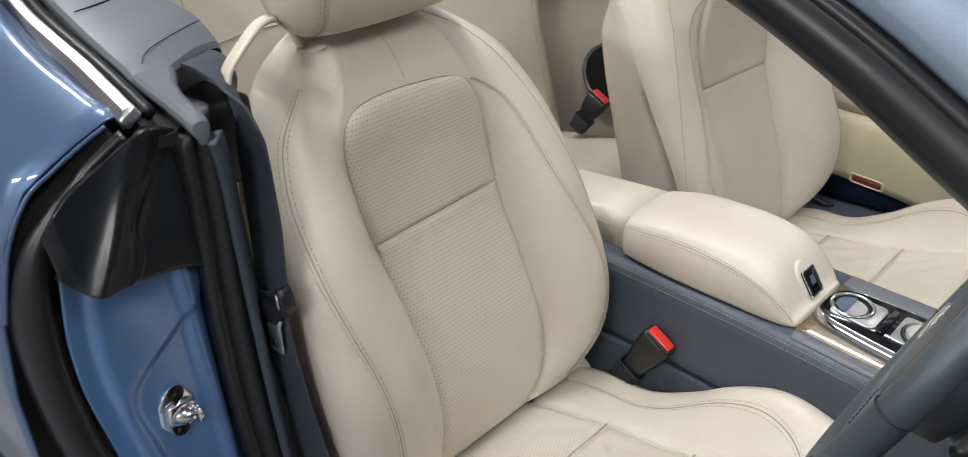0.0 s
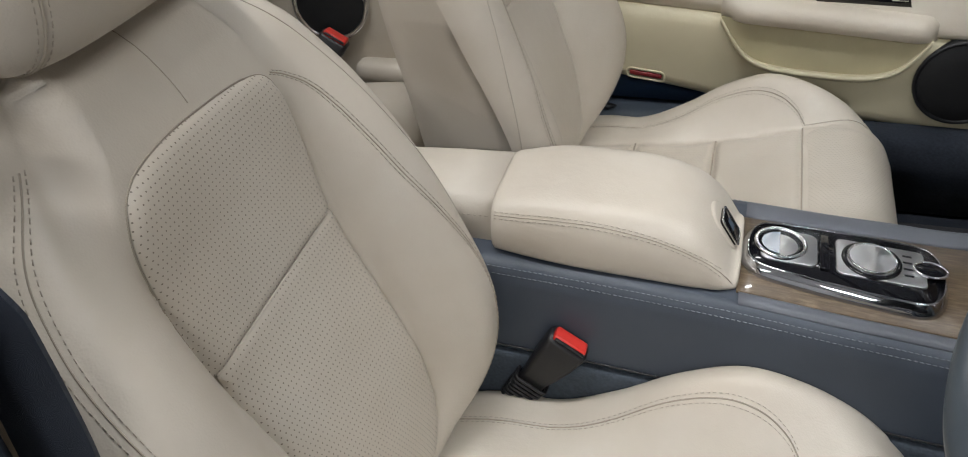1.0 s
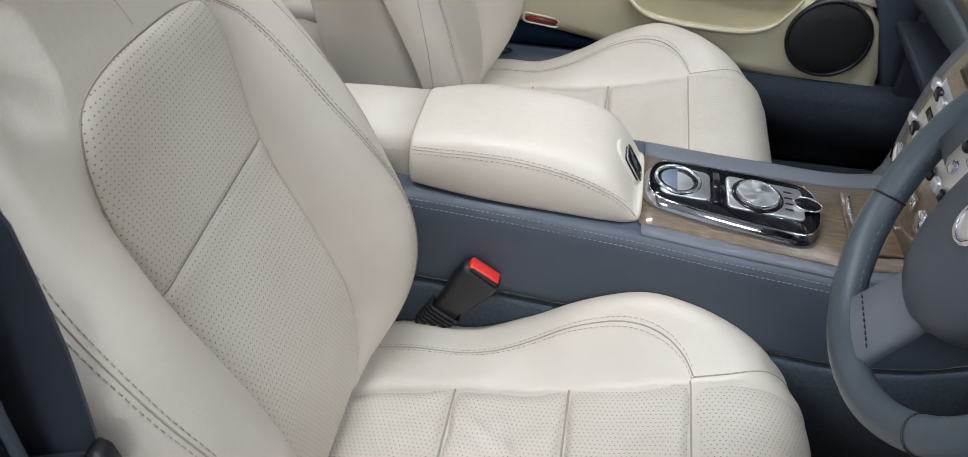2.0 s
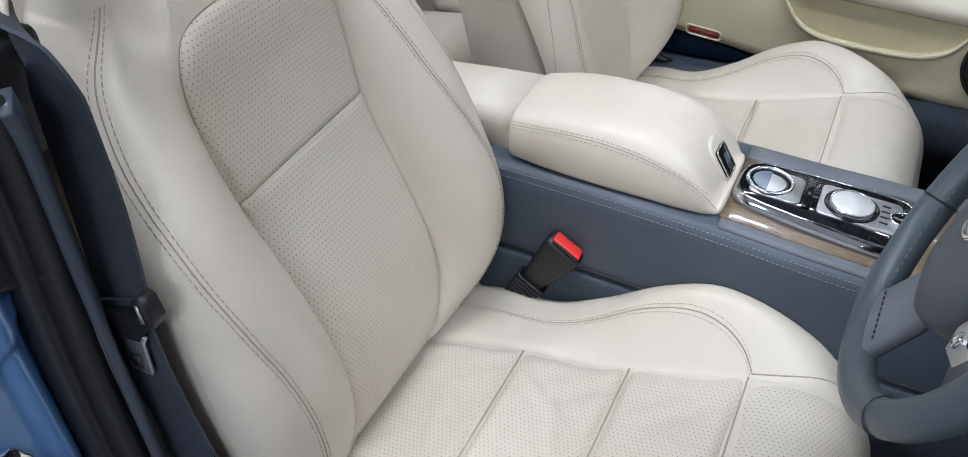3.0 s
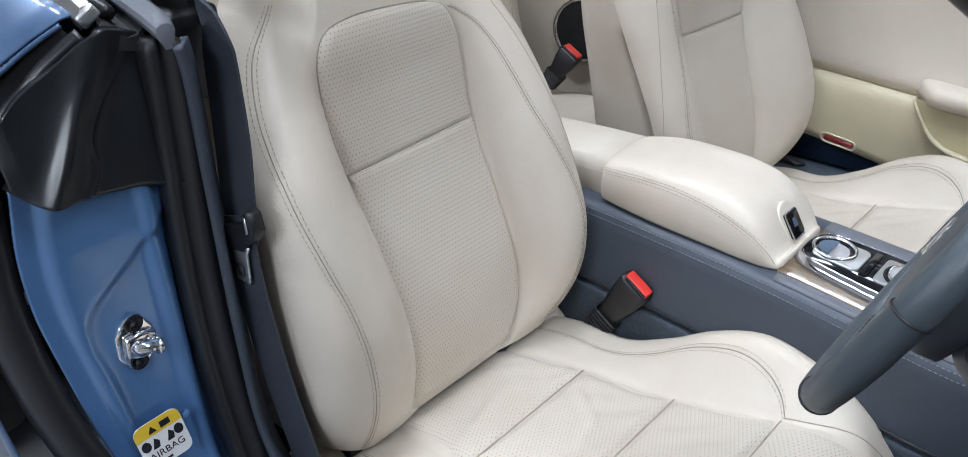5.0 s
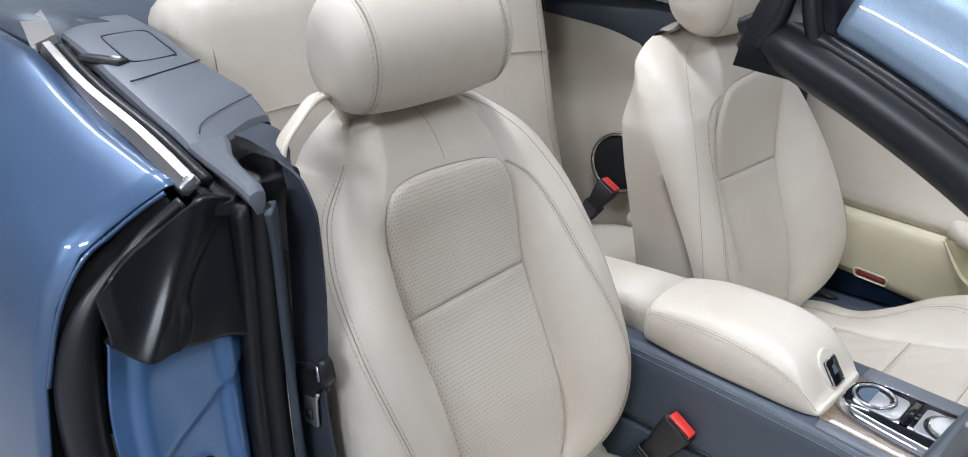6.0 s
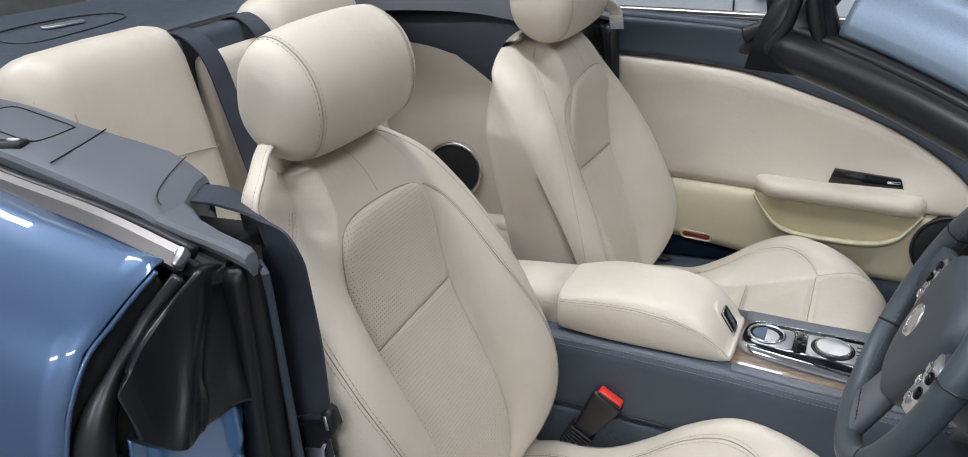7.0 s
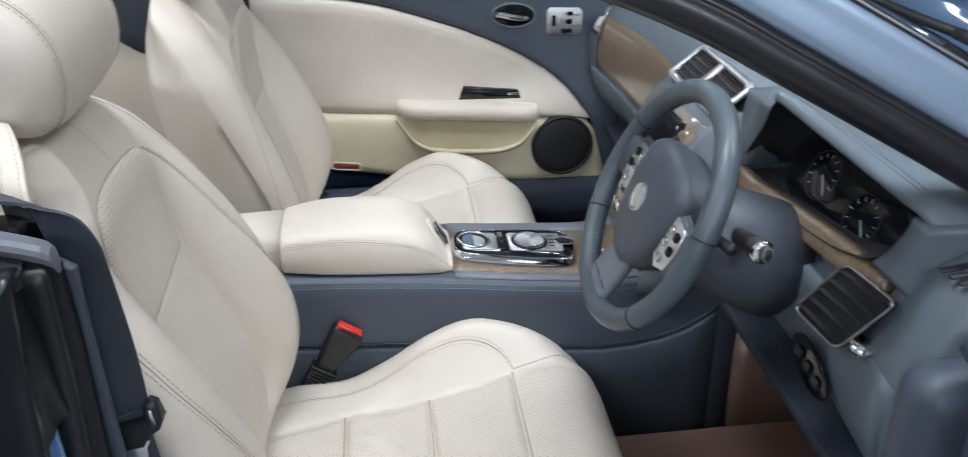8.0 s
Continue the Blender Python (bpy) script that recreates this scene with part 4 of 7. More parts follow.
def car_door(side, label, move=None):
    """side +1: the car's left. Built shut, then swung by move."""
    s = side
    door = thing("car_door", label, "car door", (0.93, 0.84 * s, 0.60), "doors")
    m = move or Matrix()

    def put(name, bm, mat, parent, text="", smooth=True):
        bmesh.ops.transform(bm, matrix=m, verts=bm.verts)
        return part(name, bm, mat, parent, text, smooth)

    # outer skin
    rows = []
    for x in np.linspace(-0.055, 0.93, 30):
        top = 0.985 - 0.055 * (x + 0.05)
        prof = [(0.775, top), (0.800, top - 0.004), (0.835, top - 0.05), (0.872, top - 0.14), (0.892, top - 0.27), (0.892, 0.62), (0.880, 0.50), (0.862, 0.40), (0.845, 0.33), (0.80, 0.325), (0.775, 0.4), (0.765, 0.7)]
        rows.append([(x, y * s, z) for y, z in prof])
    skin = put("outer_skin", sheet(rows, True, True), M_PAINT, door, "metallic blue outer skin")
    put("bright_strip", tube([(x, 0.792 * s, 0.994 - 0.055 * (x + 0.05)) for x in np.linspace(-0.05, 0.92, 20)], 0.0085, 8), M_STRIP, door, "bright metal waist strip")
    put("glass_seal", block((0.97, 0.030, 0.020), (0.437, 0.765 * s, 0.962), 0.006, 2, Matrix.Rotation(0.055, 3, "Y")), M_RUBBER, door, "black rubber glass seal")
    hx, hz = 0.12, 0.755
    grip = smooth_path([(hx - 0.11, 0.893 * s, hz + 0.01), (hx - 0.08, 0.922 * s, hz + 0.008), (hx, 0.930 * s, hz), (hx + 0.08, 0.922 * s, hz - 0.010), (hx + 0.115, 0.893 * s, hz - 0.014)], 6)
    put("door_handle", tube(grip, lambda t: 0.013 + 0.006 * math.sin(math.pi * t), 10), M_PAINT, door, "blue pull handle")
    # card: slate upper, cream middle, cream lower
    upper = put("upper_card", card_grid(-0.10, 0.90, lambda x: max(CREAM_TOP(x), 0.40) if x < 0.858 else 0.372, CARD_TOP, 0.006, 0.03, s=s), M_SLATE, door, "slate leather upper panel")
    put("middle_card", card_grid(-0.10, 0.815, lambda x: LEDGE(x), lambda x: max(CREAM_TOP(x) - 0.003, LEDGE(x) + 0.004), 0.012, 0.02, s=s), M_CARD, door, "cream leather middle panel")
    put("lower_card", card_grid(-0.10, 0.856, CARD_LOW, lambda x: min(LEDGE(x), max(CREAM_TOP(x), CARD_LOW(x) + 0.02)) - 0.002, 0.010, 0.02, s=s), M_VINYL, door, "pale yellow vinyl lower panel")
    # armrest bar with tapered back end
    rows = []
    for x in np.linspace(0.318, 0.690, 24):
        w = 0.056 * min(1, 0.35 + (x - 0.318) / 0.06) * min(1, 0.55 + (0.690 - x) / 0.05)
        t, b = LEDGE(x) + 0.040, LEDGE(x) - 0.006
        y0 = 0.728
        rows.append([(x, y0 * s, t + 0.002), (x, (y0 - w * 0.6) * s, t), (x, (y0 - w) * s, t - 0.010), (x, (y0 - w - 0.004) * s, t - 0.024), (x, (y0 - w) * s, b + 0.004), (x, (y0 - w * 0.8) * s, b), (x, y0 * s, b)])
    put("armrest", sheet(rows, True, True), M_CARD, door, "padded cream armrest")
    # pocket: a shallow scoop with a raised lip
    lip = smooth_path([(0.322, 0.684, 0.588), (0.345, 0.680, 0.545), (0.372, 0.676, 0.505), (0.415, 0.674, 0.482), (0.49, 0.673, 0.472), (0.58, 0.674, 0.470), (0.632, 0.677, 0.487), (0.660, 0.680, 0.520), (0.682, 0.684, 0.556)], 5)
    lip = [Vector((q.x, q.y, 0.588 - 0.84 * (0.588 - q.z))) for q in lip]
    rows = [[(q.x, (q.y + 0.004) * s, q.z), (q.x, (q.y - 0.006) * s, q.z + 0.003), (q.x, (q.y - 0.004) * s, q.z - 0.007), (q.x, 0.702 * s, q.z - 0.024), (q.x, 0.705 * s, q.z)] for q in lip]
    put("pocket_lip", sheet(rows, True, True), M_VINYL, door, "raised pocket lip")
    # Nearly flat sheet; the pocket's shade is in its darker olive colour.
    pocket = []
    for k in range(6):
        d = k / 5
        pocket.append([(0.50 + (q.x - 0.50) * (1 - 0.95 * d), (0.6855 + 0.001 * d) * s, 0.585 + (q.z - 0.585) * (1 - 0.97 * d)) for q in lip])
    put("pocket", sheet(pocket), plastic_dark, door, "shadowed olive pocket lining")
    put("window_switch_plate", prism([(0, -0.004), (0.012, 0.032), (0.150, 0.024), (0.160, -0.004), (0.150, -0.014), (0.02, -0.012)], (0.482, 0.712 * s, 0.622), (1, 0, -0.06), (0, -0.25 * s, 1), 0.010 * (1 if s < 0 else -1) * -1, 0.0), M_GLOSS, door, "gloss window switch plate")
    put("window_switch", block((0.028, 0.012, 0.007), (0.618, 0.702 * s, 0.628), 0.002, 2), M_CHROME, door, "chrome window switch")
    put("speaker_rim", tube([(0.744 + a, 0.680 * s, 0.486 + b) for a, b in oval(0.154, 0.154, 48)], 0.004, 8, True), M_BLACK, door)
    put("speaker_grille", turned([(0.077, -0.060), (0.077, 0.0), (0.072, 0.004), (0.04, 0.006), (0.001, 0.0065)], (0.744, 0.682 * s, 0.486), (0, -s, 0), 48), M_MESH, door, "round black speaker grille")
    put("handle_recess", prism(oval(0.105, 0.056, 28), (0.625, 0.738 * s, 0.815), (1, 0, -0.05), (0, 0, 1), 0.003 * s, 0.001), M_GLOSS, door, "dark handle recess")
    put("recess_rim", tube([(0.625 + a, 0.734 * s, 0.815 + b - 0.05 * a) for a, b in oval(0.107, 0.058, 28)], 0.003, 6, True), M_SLATE_TRIM, door)
    put("inner_handle", tube(smooth_path([(0.583, 0.732 * s, 0.818), (0.592, 0.716 * s, 0.822), (0.612, 0.712 * s, 0.818), (0.636, 0.718 * s, 0.812), (0.655, 0.732 * s, 0.808)], 5), 0.010, 10, flat=0.8), M_CHROME, door, "chrome inner door handle")
    pad = put("seat_control_pad", prism(round_rect(0.090, 0.068, 0.014), (0.752, 0.736 * s, 0.795), (1, 0, -0.05), (0, 0, 1), 0.004 * s, 0.001), M_SATIN, door, "metal seat control pad")
    for k, (a, b, w, h) in enumerate(((-0.028, 0.004, 0.010, 0.026), (-0.012, 0.006, 0.008, 0.026), (0.012, 0.020, 0.016, 0.009), (0.030, 0.019, 0.014, 0.009), (0.010, 0.0, 0.016, 0.012), (0.028, -0.006, 0.018, 0.009), (0.004, -0.022, 0.028, 0.010))):
        put("control_button", block((w, 0.010, h), (0.752 + a, 0.728 * s, 0.795 + b), 0.003, 2), M_SATIN if k % 2 else M_GLOSS, door)
    put("courtesy_lamp", block((0.064, 0.010, 0.011), (0.190, 0.692 * s, 0.460), 0.004, 2, Matrix.Rotation(0.12, 3, "Y")), M_REDLENS, door, "red door courtesy lamp")
    put("lamp_frame", tube([(0.190 + a, 0.689 * s, 0.460 + b - 0.12 * a) for a, b in round_rect(0.072, 0.019, 0.008)], 0.0022, 6, True), M_VINYL, door)
    # waist capping along the glass
    put("waist_rail", tube([(x, 0.735 * s, CARD_TOP(x) + 0.002) for x in np.linspace(-0.10, 0.90, 16)], 0.013, 8), M_SLATE, door)
    return door


# Olive vinyl darkened to hold the shade inside the door pocket.
plastic_dark = plastic("shaded_olive_vinyl", (0.38, 0.335, 0.21), 0.6)
car_door(1, "closed passenger door with cream card, pocket and speaker")
hinge = Vector((0.90, -0.82, 0))
car_door(-1, "wide open blue driver's door with chrome waist strip", Matrix.Translation(hinge) @ Matrix.Rotation(radians(72), 4, "Z") @ Matrix.Translation(-hinge))


# ---- car body ----
body = thing("convertible_car", "metallic blue convertible body with the roof folded away", "car", (0.1, 0, 0.12))


def haunch(side):
    """Rear quarter: outer skin from the door gap back round the wheel."""
    s = side
    prof = [(0.727, 1.001), (0.748, 0.998), (0.778, 0.984), (0.808, 0.966), (0.838, 0.944), (0.868, 0.895), (0.892, 0.820), (0.905, 0.730), (0.908, 0.640), (0.902, 0.550), (0.890, 0.460), (0.870, 0.360), (0.84, 0.30)]
    gap = [-0.055, -0.056, -0.060, -0.066, -0.074, -0.080, -0.082, -0.082, -0.076, -0.056, -0.020, 0.035, 0.08]
    rows = []
    for k in range(46):
        t = k / 45
        row = []
        for (y, z), g in zip(prof, gap):
            x = g + (-1.75 - g) * t
            rise = 0.085 * min(1, max(0, -(x + 0.03) / 0.43)) - 0.10 * max(0, -(x + 0.75)) ** 1.4
            up = max(0.0, (z - 0.55) / 0.45)
            swell = 0.035 * math.exp(-(((x + 0.95) / 0.45) ** 2)) * max(0, 1 - abs(z - 0.72) / 0.35)
            inn = 0.17 * max(0, -(x + 0.2)) ** 1.25 * up + 0.20 * max(0, -(x + 1.0)) ** 2
            row.append((x, (y + swell - inn) * s, z + rise * up))
        rows.append(row)
    return sheet(rows)


for s in (-1, 1):
    skin = part("rear_quarter", haunch(s), M_PAINT, body, "metallic blue rear quarter")
    mod = skin.modifiers.new("thick", "SOLIDIFY")
    mod.thickness, mod.offset = 0.003, 0
    lip = smooth_path(mirror_y([(-0.0545, 0.750, 0.9985), (-0.0585, 0.778, 0.9855), (-0.0645, 0.808, 0.9675), (-0.0725, 0.838, 0.9455), (-0.0785, 0.868, 0.8965), (-0.0805, 0.892, 0.822)], s), 6)
    part("rolled_edge", tube(lip, 0.0028, 8), M_PAINT, skin)
    strip = smooth_path(mirror_y([(-0.043, 0.729, 1.009), (-0.15, 0.722, 1.037), (-0.30, 0.708, 1.060), (-0.42, 0.686, 1.074), (-0.515, 0.664, 1.082)], s), 6)
    facets = ((-0.011, 0.001), (-0.006, 0.0062), (0.004, 0.0045), (0.0095, -0.009), (0.008, -0.016), (-0.011, -0.010))
    st = part("waist_strip", sheet([[q + Vector((0, a * s, b)) for a, b in facets] for q in strip], True, True), M_STRIP, body, "bright metal waist strip")
    part("strip_end", block((0.008, 0.022, 0.015), strip[0] + Vector((0.003, 0, -0.004)), 0.003, 2, Matrix.Rotation(-0.6 * s, 3, "X")), M_SATIN, st)
    part("strip_gasket", tube([q - Vector((0, 0.021 * s, 0.007)) for q in strip], 0.008, 8), M_RUBBER, body, "black rubber gasket")
    # bright finisher going on round the hood well
    fin = smooth_path(mirror_y([(-0.523, 0.662, 1.083), (-0.75, 0.590, 1.090), (-1.00, 0.520, 1.085), (-1.30, 0.430, 1.06), (-1.55, 0.22, 1.035), (-1.62, 0.0, 1.03)], s), 8)
    part("hood_well_finisher", ribbon(fin, (0.15, 0.95 * s, -0.25), 0.040, 0.006), M_STRIP, body, "bright hood well finisher")

# door shut pillar on each side: painted jamb, black shroud, seals
for s in (-1, 1):
    outer_edge = hermite([(0.30, 0.765), (0.42, 0.790), (0.524, 0.820), (0.66, 0.844), (0.74, 0.854), (0.80, 0.853), (0.862, 0.843)])
    fold_line = hermite([(0.30, 0.775), (0.46, 0.785), (0.55, 0.792), (0.63, 0.802), (0.685, 0.812), (0.705, 0.808), (0.765, 0.738), (0.80, 0.70), (0.862, 0.66)])
    rows = []
    for k in range(100):
        z = 0.30 + (0.868 - 0.30) * k / 99
        row = []
        for j in range(72):
            far = outer_edge(z)
            y = 0.685 + (far - 0.685) * j / 71
            fwd = 0.10 * max(0, (0.52 - z) / 0.22) ** 2
            step = -0.0075 / (1 + math.exp(max(-30, min(30, (y - fold_line(z)) / 0.0028))))
            swage = 0.0085 * math.exp(-(((y - 0.722 + 0.03 * (0.80 - z)) / 0.0085) ** 2))
            flange = -0.010 / (1 + math.exp(max(-30, min(30, (y - far + 0.026) / -0.0025)))) * min(1, max(0, (z - 0.45) / 0.1))
            row.append((-0.030 + fwd + step + swage + flange, y * s, z))
        rows.append(row)
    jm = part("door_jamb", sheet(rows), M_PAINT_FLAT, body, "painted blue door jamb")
    mod = jm.modifiers.new("thick", "SOLIDIFY")
    mod.thickness, mod.offset = 0.004, -1
    # seal channel following the rear edge of the opening
    seal = smooth_path(mirror_y([(-0.046, 0.742, 0.990), (-0.056, 0.778, 0.966), (-0.062, 0.800, 0.946), (-0.068, 0.830, 0.920), (-0.072, 0.857, 0.870), (-0.072, 0.871, 0.790), (-0.068, 0.870, 0.690), (-0.056, 0.858, 0.590), (-0.030, 0.838, 0.500), (0.02, 0.824, 0.425), (0.10, 0.822, 0.355), (0.20, 0.83, 0.325), (0.90, 0.83, 0.325)], s), 6)
    band = [(-0.020, -0.030), (-0.0205, 0.004), (-0.017, 0.012), (-0.008, 0.0165), (0.004, 0.015), (0.014, 0.008), (0.020, -0.004), (0.021, -0.020), (0.016, -0.032)]
    seal = [q + Vector((0.014, 0.0, 0)) for q in seal]
    part("outer_seal", moulding(seal, band, s, lambda t: 0.28 + 0.72 * min(1.0, max(0.0, (t - 0.24) / 0.15))), M_RUBBER, body, "broad black rubber door seal")
    # Added matt black backing that stops light showing between paint edge and shroud.
    closer = [q + Vector((-0.030, 0.0, -0.004)) for q in seal[:34]]
    part("gap_closer", moulding(closer, [(-0.045, -0.012), (-0.045, 0.003), (0.013, 0.003), (0.013, -0.012)], s), M_MESH, body, "matt black backing added to close the gap behind the seal")
    inner = smooth_path(mirror_y([(-0.008, 0.684, 0.980), (-0.009, 0.685, 0.93), (-0.010, 0.687, 0.86), (-0.014, 0.690, 0.74), (-0.010, 0.690, 0.60), (0.008, 0.686, 0.47), (0.05, 0.690, 0.385), (0.15, 0.70, 0.355), (0.9, 0.70, 0.35)], s), 6)
    lip = [(0.016, -0.020), (0.016, 0.002), (0.012, 0.0075), (0.005, 0.0085), (0.0005, 0.004), (-0.003, 0.004), (-0.007, 0.012), (-0.014, 0.0165), (-0.022, 0.014), (-0.027, 0.006), (-0.028, -0.004), (-0.022, -0.020)]
    part("inner_seal", moulding(inner, lip, s, lambda t: min(1, 0.55 + 14 * t)), M_BLACK, body, "black rubber door seal with a rolled lip")
# black moulded shroud at the top of the shut pillar
for s in (-1, 1):
    rows = []
    shroud_low = hermite([(0.660, 0.812), (0.690, 0.817), (0.720, 0.828), (0.750, 0.835), (0.780, 0.842), (0.805, 0.847), (0.825, 0.851), (0.842, 0.866), (0.858, 0.890)])
    shroud_top = hermite([(0.660, 0.976), (0.690, 0.984), (0.735, 0.996), (0.780, 0.972), (0.825, 0.946), (0.845, 0.925), (0.858, 0.905)])
    for j in range(80):
        y = 0.660 + 0.188 * j / 79
        a, b = shroud_low(y), shroud_top(y)
        row = []
        for k in range(56):
            t = k / 55
            z = a + (b - a) * t
            mid = 0.822 - 0.084 * ((z - 0.85) / 0.14)
            d = y - mid
            nose = (0.017 - 0.007 * t) * math.exp(-((d / (0.018 if d > 0 else 0.030)) ** 2))
            nose += 0.0045 * math.exp(-(((d - 0.004) / 0.0055) ** 2)) * math.sin(math.pi * min(1, 1.2 * t))
            crease = 0.0035 * math.exp(-(((y - mid + 0.030 + 0.010 * math.sin(9 * t)) / 0.004) ** 2)) * (1 - t)
            hollow = -0.006 * math.exp(-(((y - 0.725 + 0.015 * t) / 0.030) ** 2)) * (1 - t) ** 0.7
            wave = 0.0018 * math.sin(38 * z + 60 * y) * math.sin(math.pi * t)
            under = -0.022 * max(0.0, 1 - t / 0.06) ** 2
            row.append((-0.004 + nose + crease + hollow + wave + under - 0.020 * t - 0.5 * max(0, y - 0.834), y * s, z))
        rows.append(row)
    sh = part("pillar_shroud", sheet(rows), M_SHROUD, body, "black moulded pillar shroud")
    mod = sh.modifiers.new("thick", "SOLIDIFY")
    mod.thickness, mod.offset = 0.012, -1
    for dz, dy in ((0.655, 0.697), (0.54, 0.735)):
        part("bolt", turned([(0.006, 0), (0.006, 0.004), (0.004, 0.006), (0.001, 0.006)], (-0.024, dy * s, dz), (1, 0, 0), 12), M_PAINT_FLAT, body)

# striker on the driver's jamb
striker = thing("door_striker", "polished steel door striker bolted to the blue jamb", "latch", (-0.038, -0.766, 0.657))
hull = [(0.034, -0.006), (0.030, 0.012), (0.012, 0.023), (-0.014, 0.022), (-0.032, 0.010), (-0.034, -0.008), (-0.022, -0.020), (0.014, -0.022)]
part("plate", prism(hull, (-0.041, -0.766, 0.657), (0, 0.12, 1), (0, -1, 0.12), 0.012, 0.004, 3), M_CHROME, striker)
part("boss", prism([(-0.014, -0.016), (0.012, -0.018), (0.016, 0.0), (0.012, 0.017), (-0.012, 0.018), (-0.017, 0.0)], (-0.030, -0.764, 0.656), (0, 0.12, 1), (0, -1, 0.12), 0.010, 0.004, 3), M_CHROME, striker)
part("pin", tube([(-0.026, -0.772, 0.657), (-0.018, -0.768, 0.656), (-0.0145, -0.760, 0.654), (-0.0135, -0.752, 0.652)], lambda t: 0.0085 - 0.0010 * t, 12), M_CHROME, striker, "polished latch pin")
part("pin_head", turned([(0.0105, 0.0), (0.0105, 0.004), (0.008, 0.006), (0.001, 0.006)], (-0.0135, -0.752, 0.652), (0.1, 1, -0.15), 20), M_CHROME, striker)
for q in ((-0.0293, -0.764, 0.681), (-0.0293, -0.768, 0.633)):
    part("bolt_recess", turned([(0.0105, 0), (0.0105, 0.0012), (0.0085, 0.0012), (0.008, 0.0004), (0.001, 0.0004)], q, (1, 0, 0), 20), M_GLOSS, striker, "dark socket bolt")
# airbag label on the jamb
lab_at, lab_x, lab_y = Vector((-0.019, -0.769, 0.5265)), Vector((0.10, 1.0, 0.14)).normalized(), Vector((-0.12, -0.13, 1.0)).normalized()
lab_n = lab_x.cross(lab_y).normalized()
label_thing = thing("warning_label", "white and yellow airbag warning label on blue jamb", "label", tuple(lab_at))
part("sheet", prism(round_rect(0.056, 0.062, 0.010), lab_at, lab_x, lab_y, 0.0012, 0), M_WHITE, label_thing, "white sticker", False)
band = [(-0.028, 0.013), (0.028, 0.013), (0.028, 0.021), (0.026, 0.027), (0.018, 0.031), (-0.018, 0.031), (-0.026, 0.027), (-0.028, 0.021)]
part("yellow_band", prism(band, lab_at + 0.0014 * lab_n, lab_x, lab_y, 0.0006, 0), M_YELLOW, label_thing, "yellow band", False)


def lettering(text, at, ax, ay, size, mat, parent, name="lettering"):
    cu = bpy.data.curves.new(name, "FONT")
    cu.body, cu.size, cu.align_x, cu.align_y, cu.extrude = text, size, "CENTER", "CENTER", 0.0002
    tmp = bpy.data.objects.new(name, cu)
    scene.collection.objects.link(tmp)
    bpy.context.view_layer.update()
    me = bpy.data.meshes.new_from_object(tmp.evaluated_get(bpy.context.evaluated_depsgraph_get()))
    bpy.data.objects.remove(tmp)
    bpy.data.curves.remove(cu)
    bm = bmesh.new()
    bm.from_mesh(me)
    bpy.data.meshes.remove(me)
    nz = Vector(ax).cross(Vector(ay))
    m = Matrix((Vector(ax), Vector(ay), nz)).transposed().to_4x4()
    m.translation = at
    bmesh.ops.transform(bm, matrix=m, verts=bm.verts)
    return part(name, bm, mat, parent, "", False)


def lab(a, b, h=0.0016):
    return lab_at + a * lab_x + b * lab_y + h * lab_n


lettering("AIRBAG", lab(0.0, -0.014), lab_x, lab_y, 0.0125, M_BLACK, label_thing)
for sg in (-1, 1):
    part("pictogram_dot", prism(oval(0.011, 0.014, 16), lab(0.020 * sg, 0.003), lab_x, lab_y, 0.0005, 0), M_BLACK, label_thing, "", False)
    part("pictogram_bar", prism([(-0.005, -0.006), (0.003, -0.006), (0.005, 0.002), (0.0, 0.008), (-0.002, 0.002)], lab(0.009 * sg, 0.001), lab_x, lab_y, 0.0005, 0), M_BLACK, label_thing, "", False)
part("small_print_bar", prism([(-0.012, -0.0015), (0.002, -0.0015), (0.002, 0.0015), (-0.012, 0.0015)], lab(0.0, -0.025), lab_x, lab_y, 0.0005, 0), M_BLACK, label_thing, "", False)
part("triangle_mark", prism([(-0.005, -0.004), (0.005, -0.004), (0.0, 0.005)], lab(-0.007, 0.021, 0.0024), lab_x, lab_y, 0.0004, 0), M_BLACK, label_thing, "", False)
part("book_mark", prism([(-0.006, -0.004), (0.006, -0.004), (0.006, 0.004), (-0.006, 0.004)], lab(0.009, 0.021, 0.0024), lab_x, lab_y, 0.0004, 0), M_BLACK, label_thing, "", False)

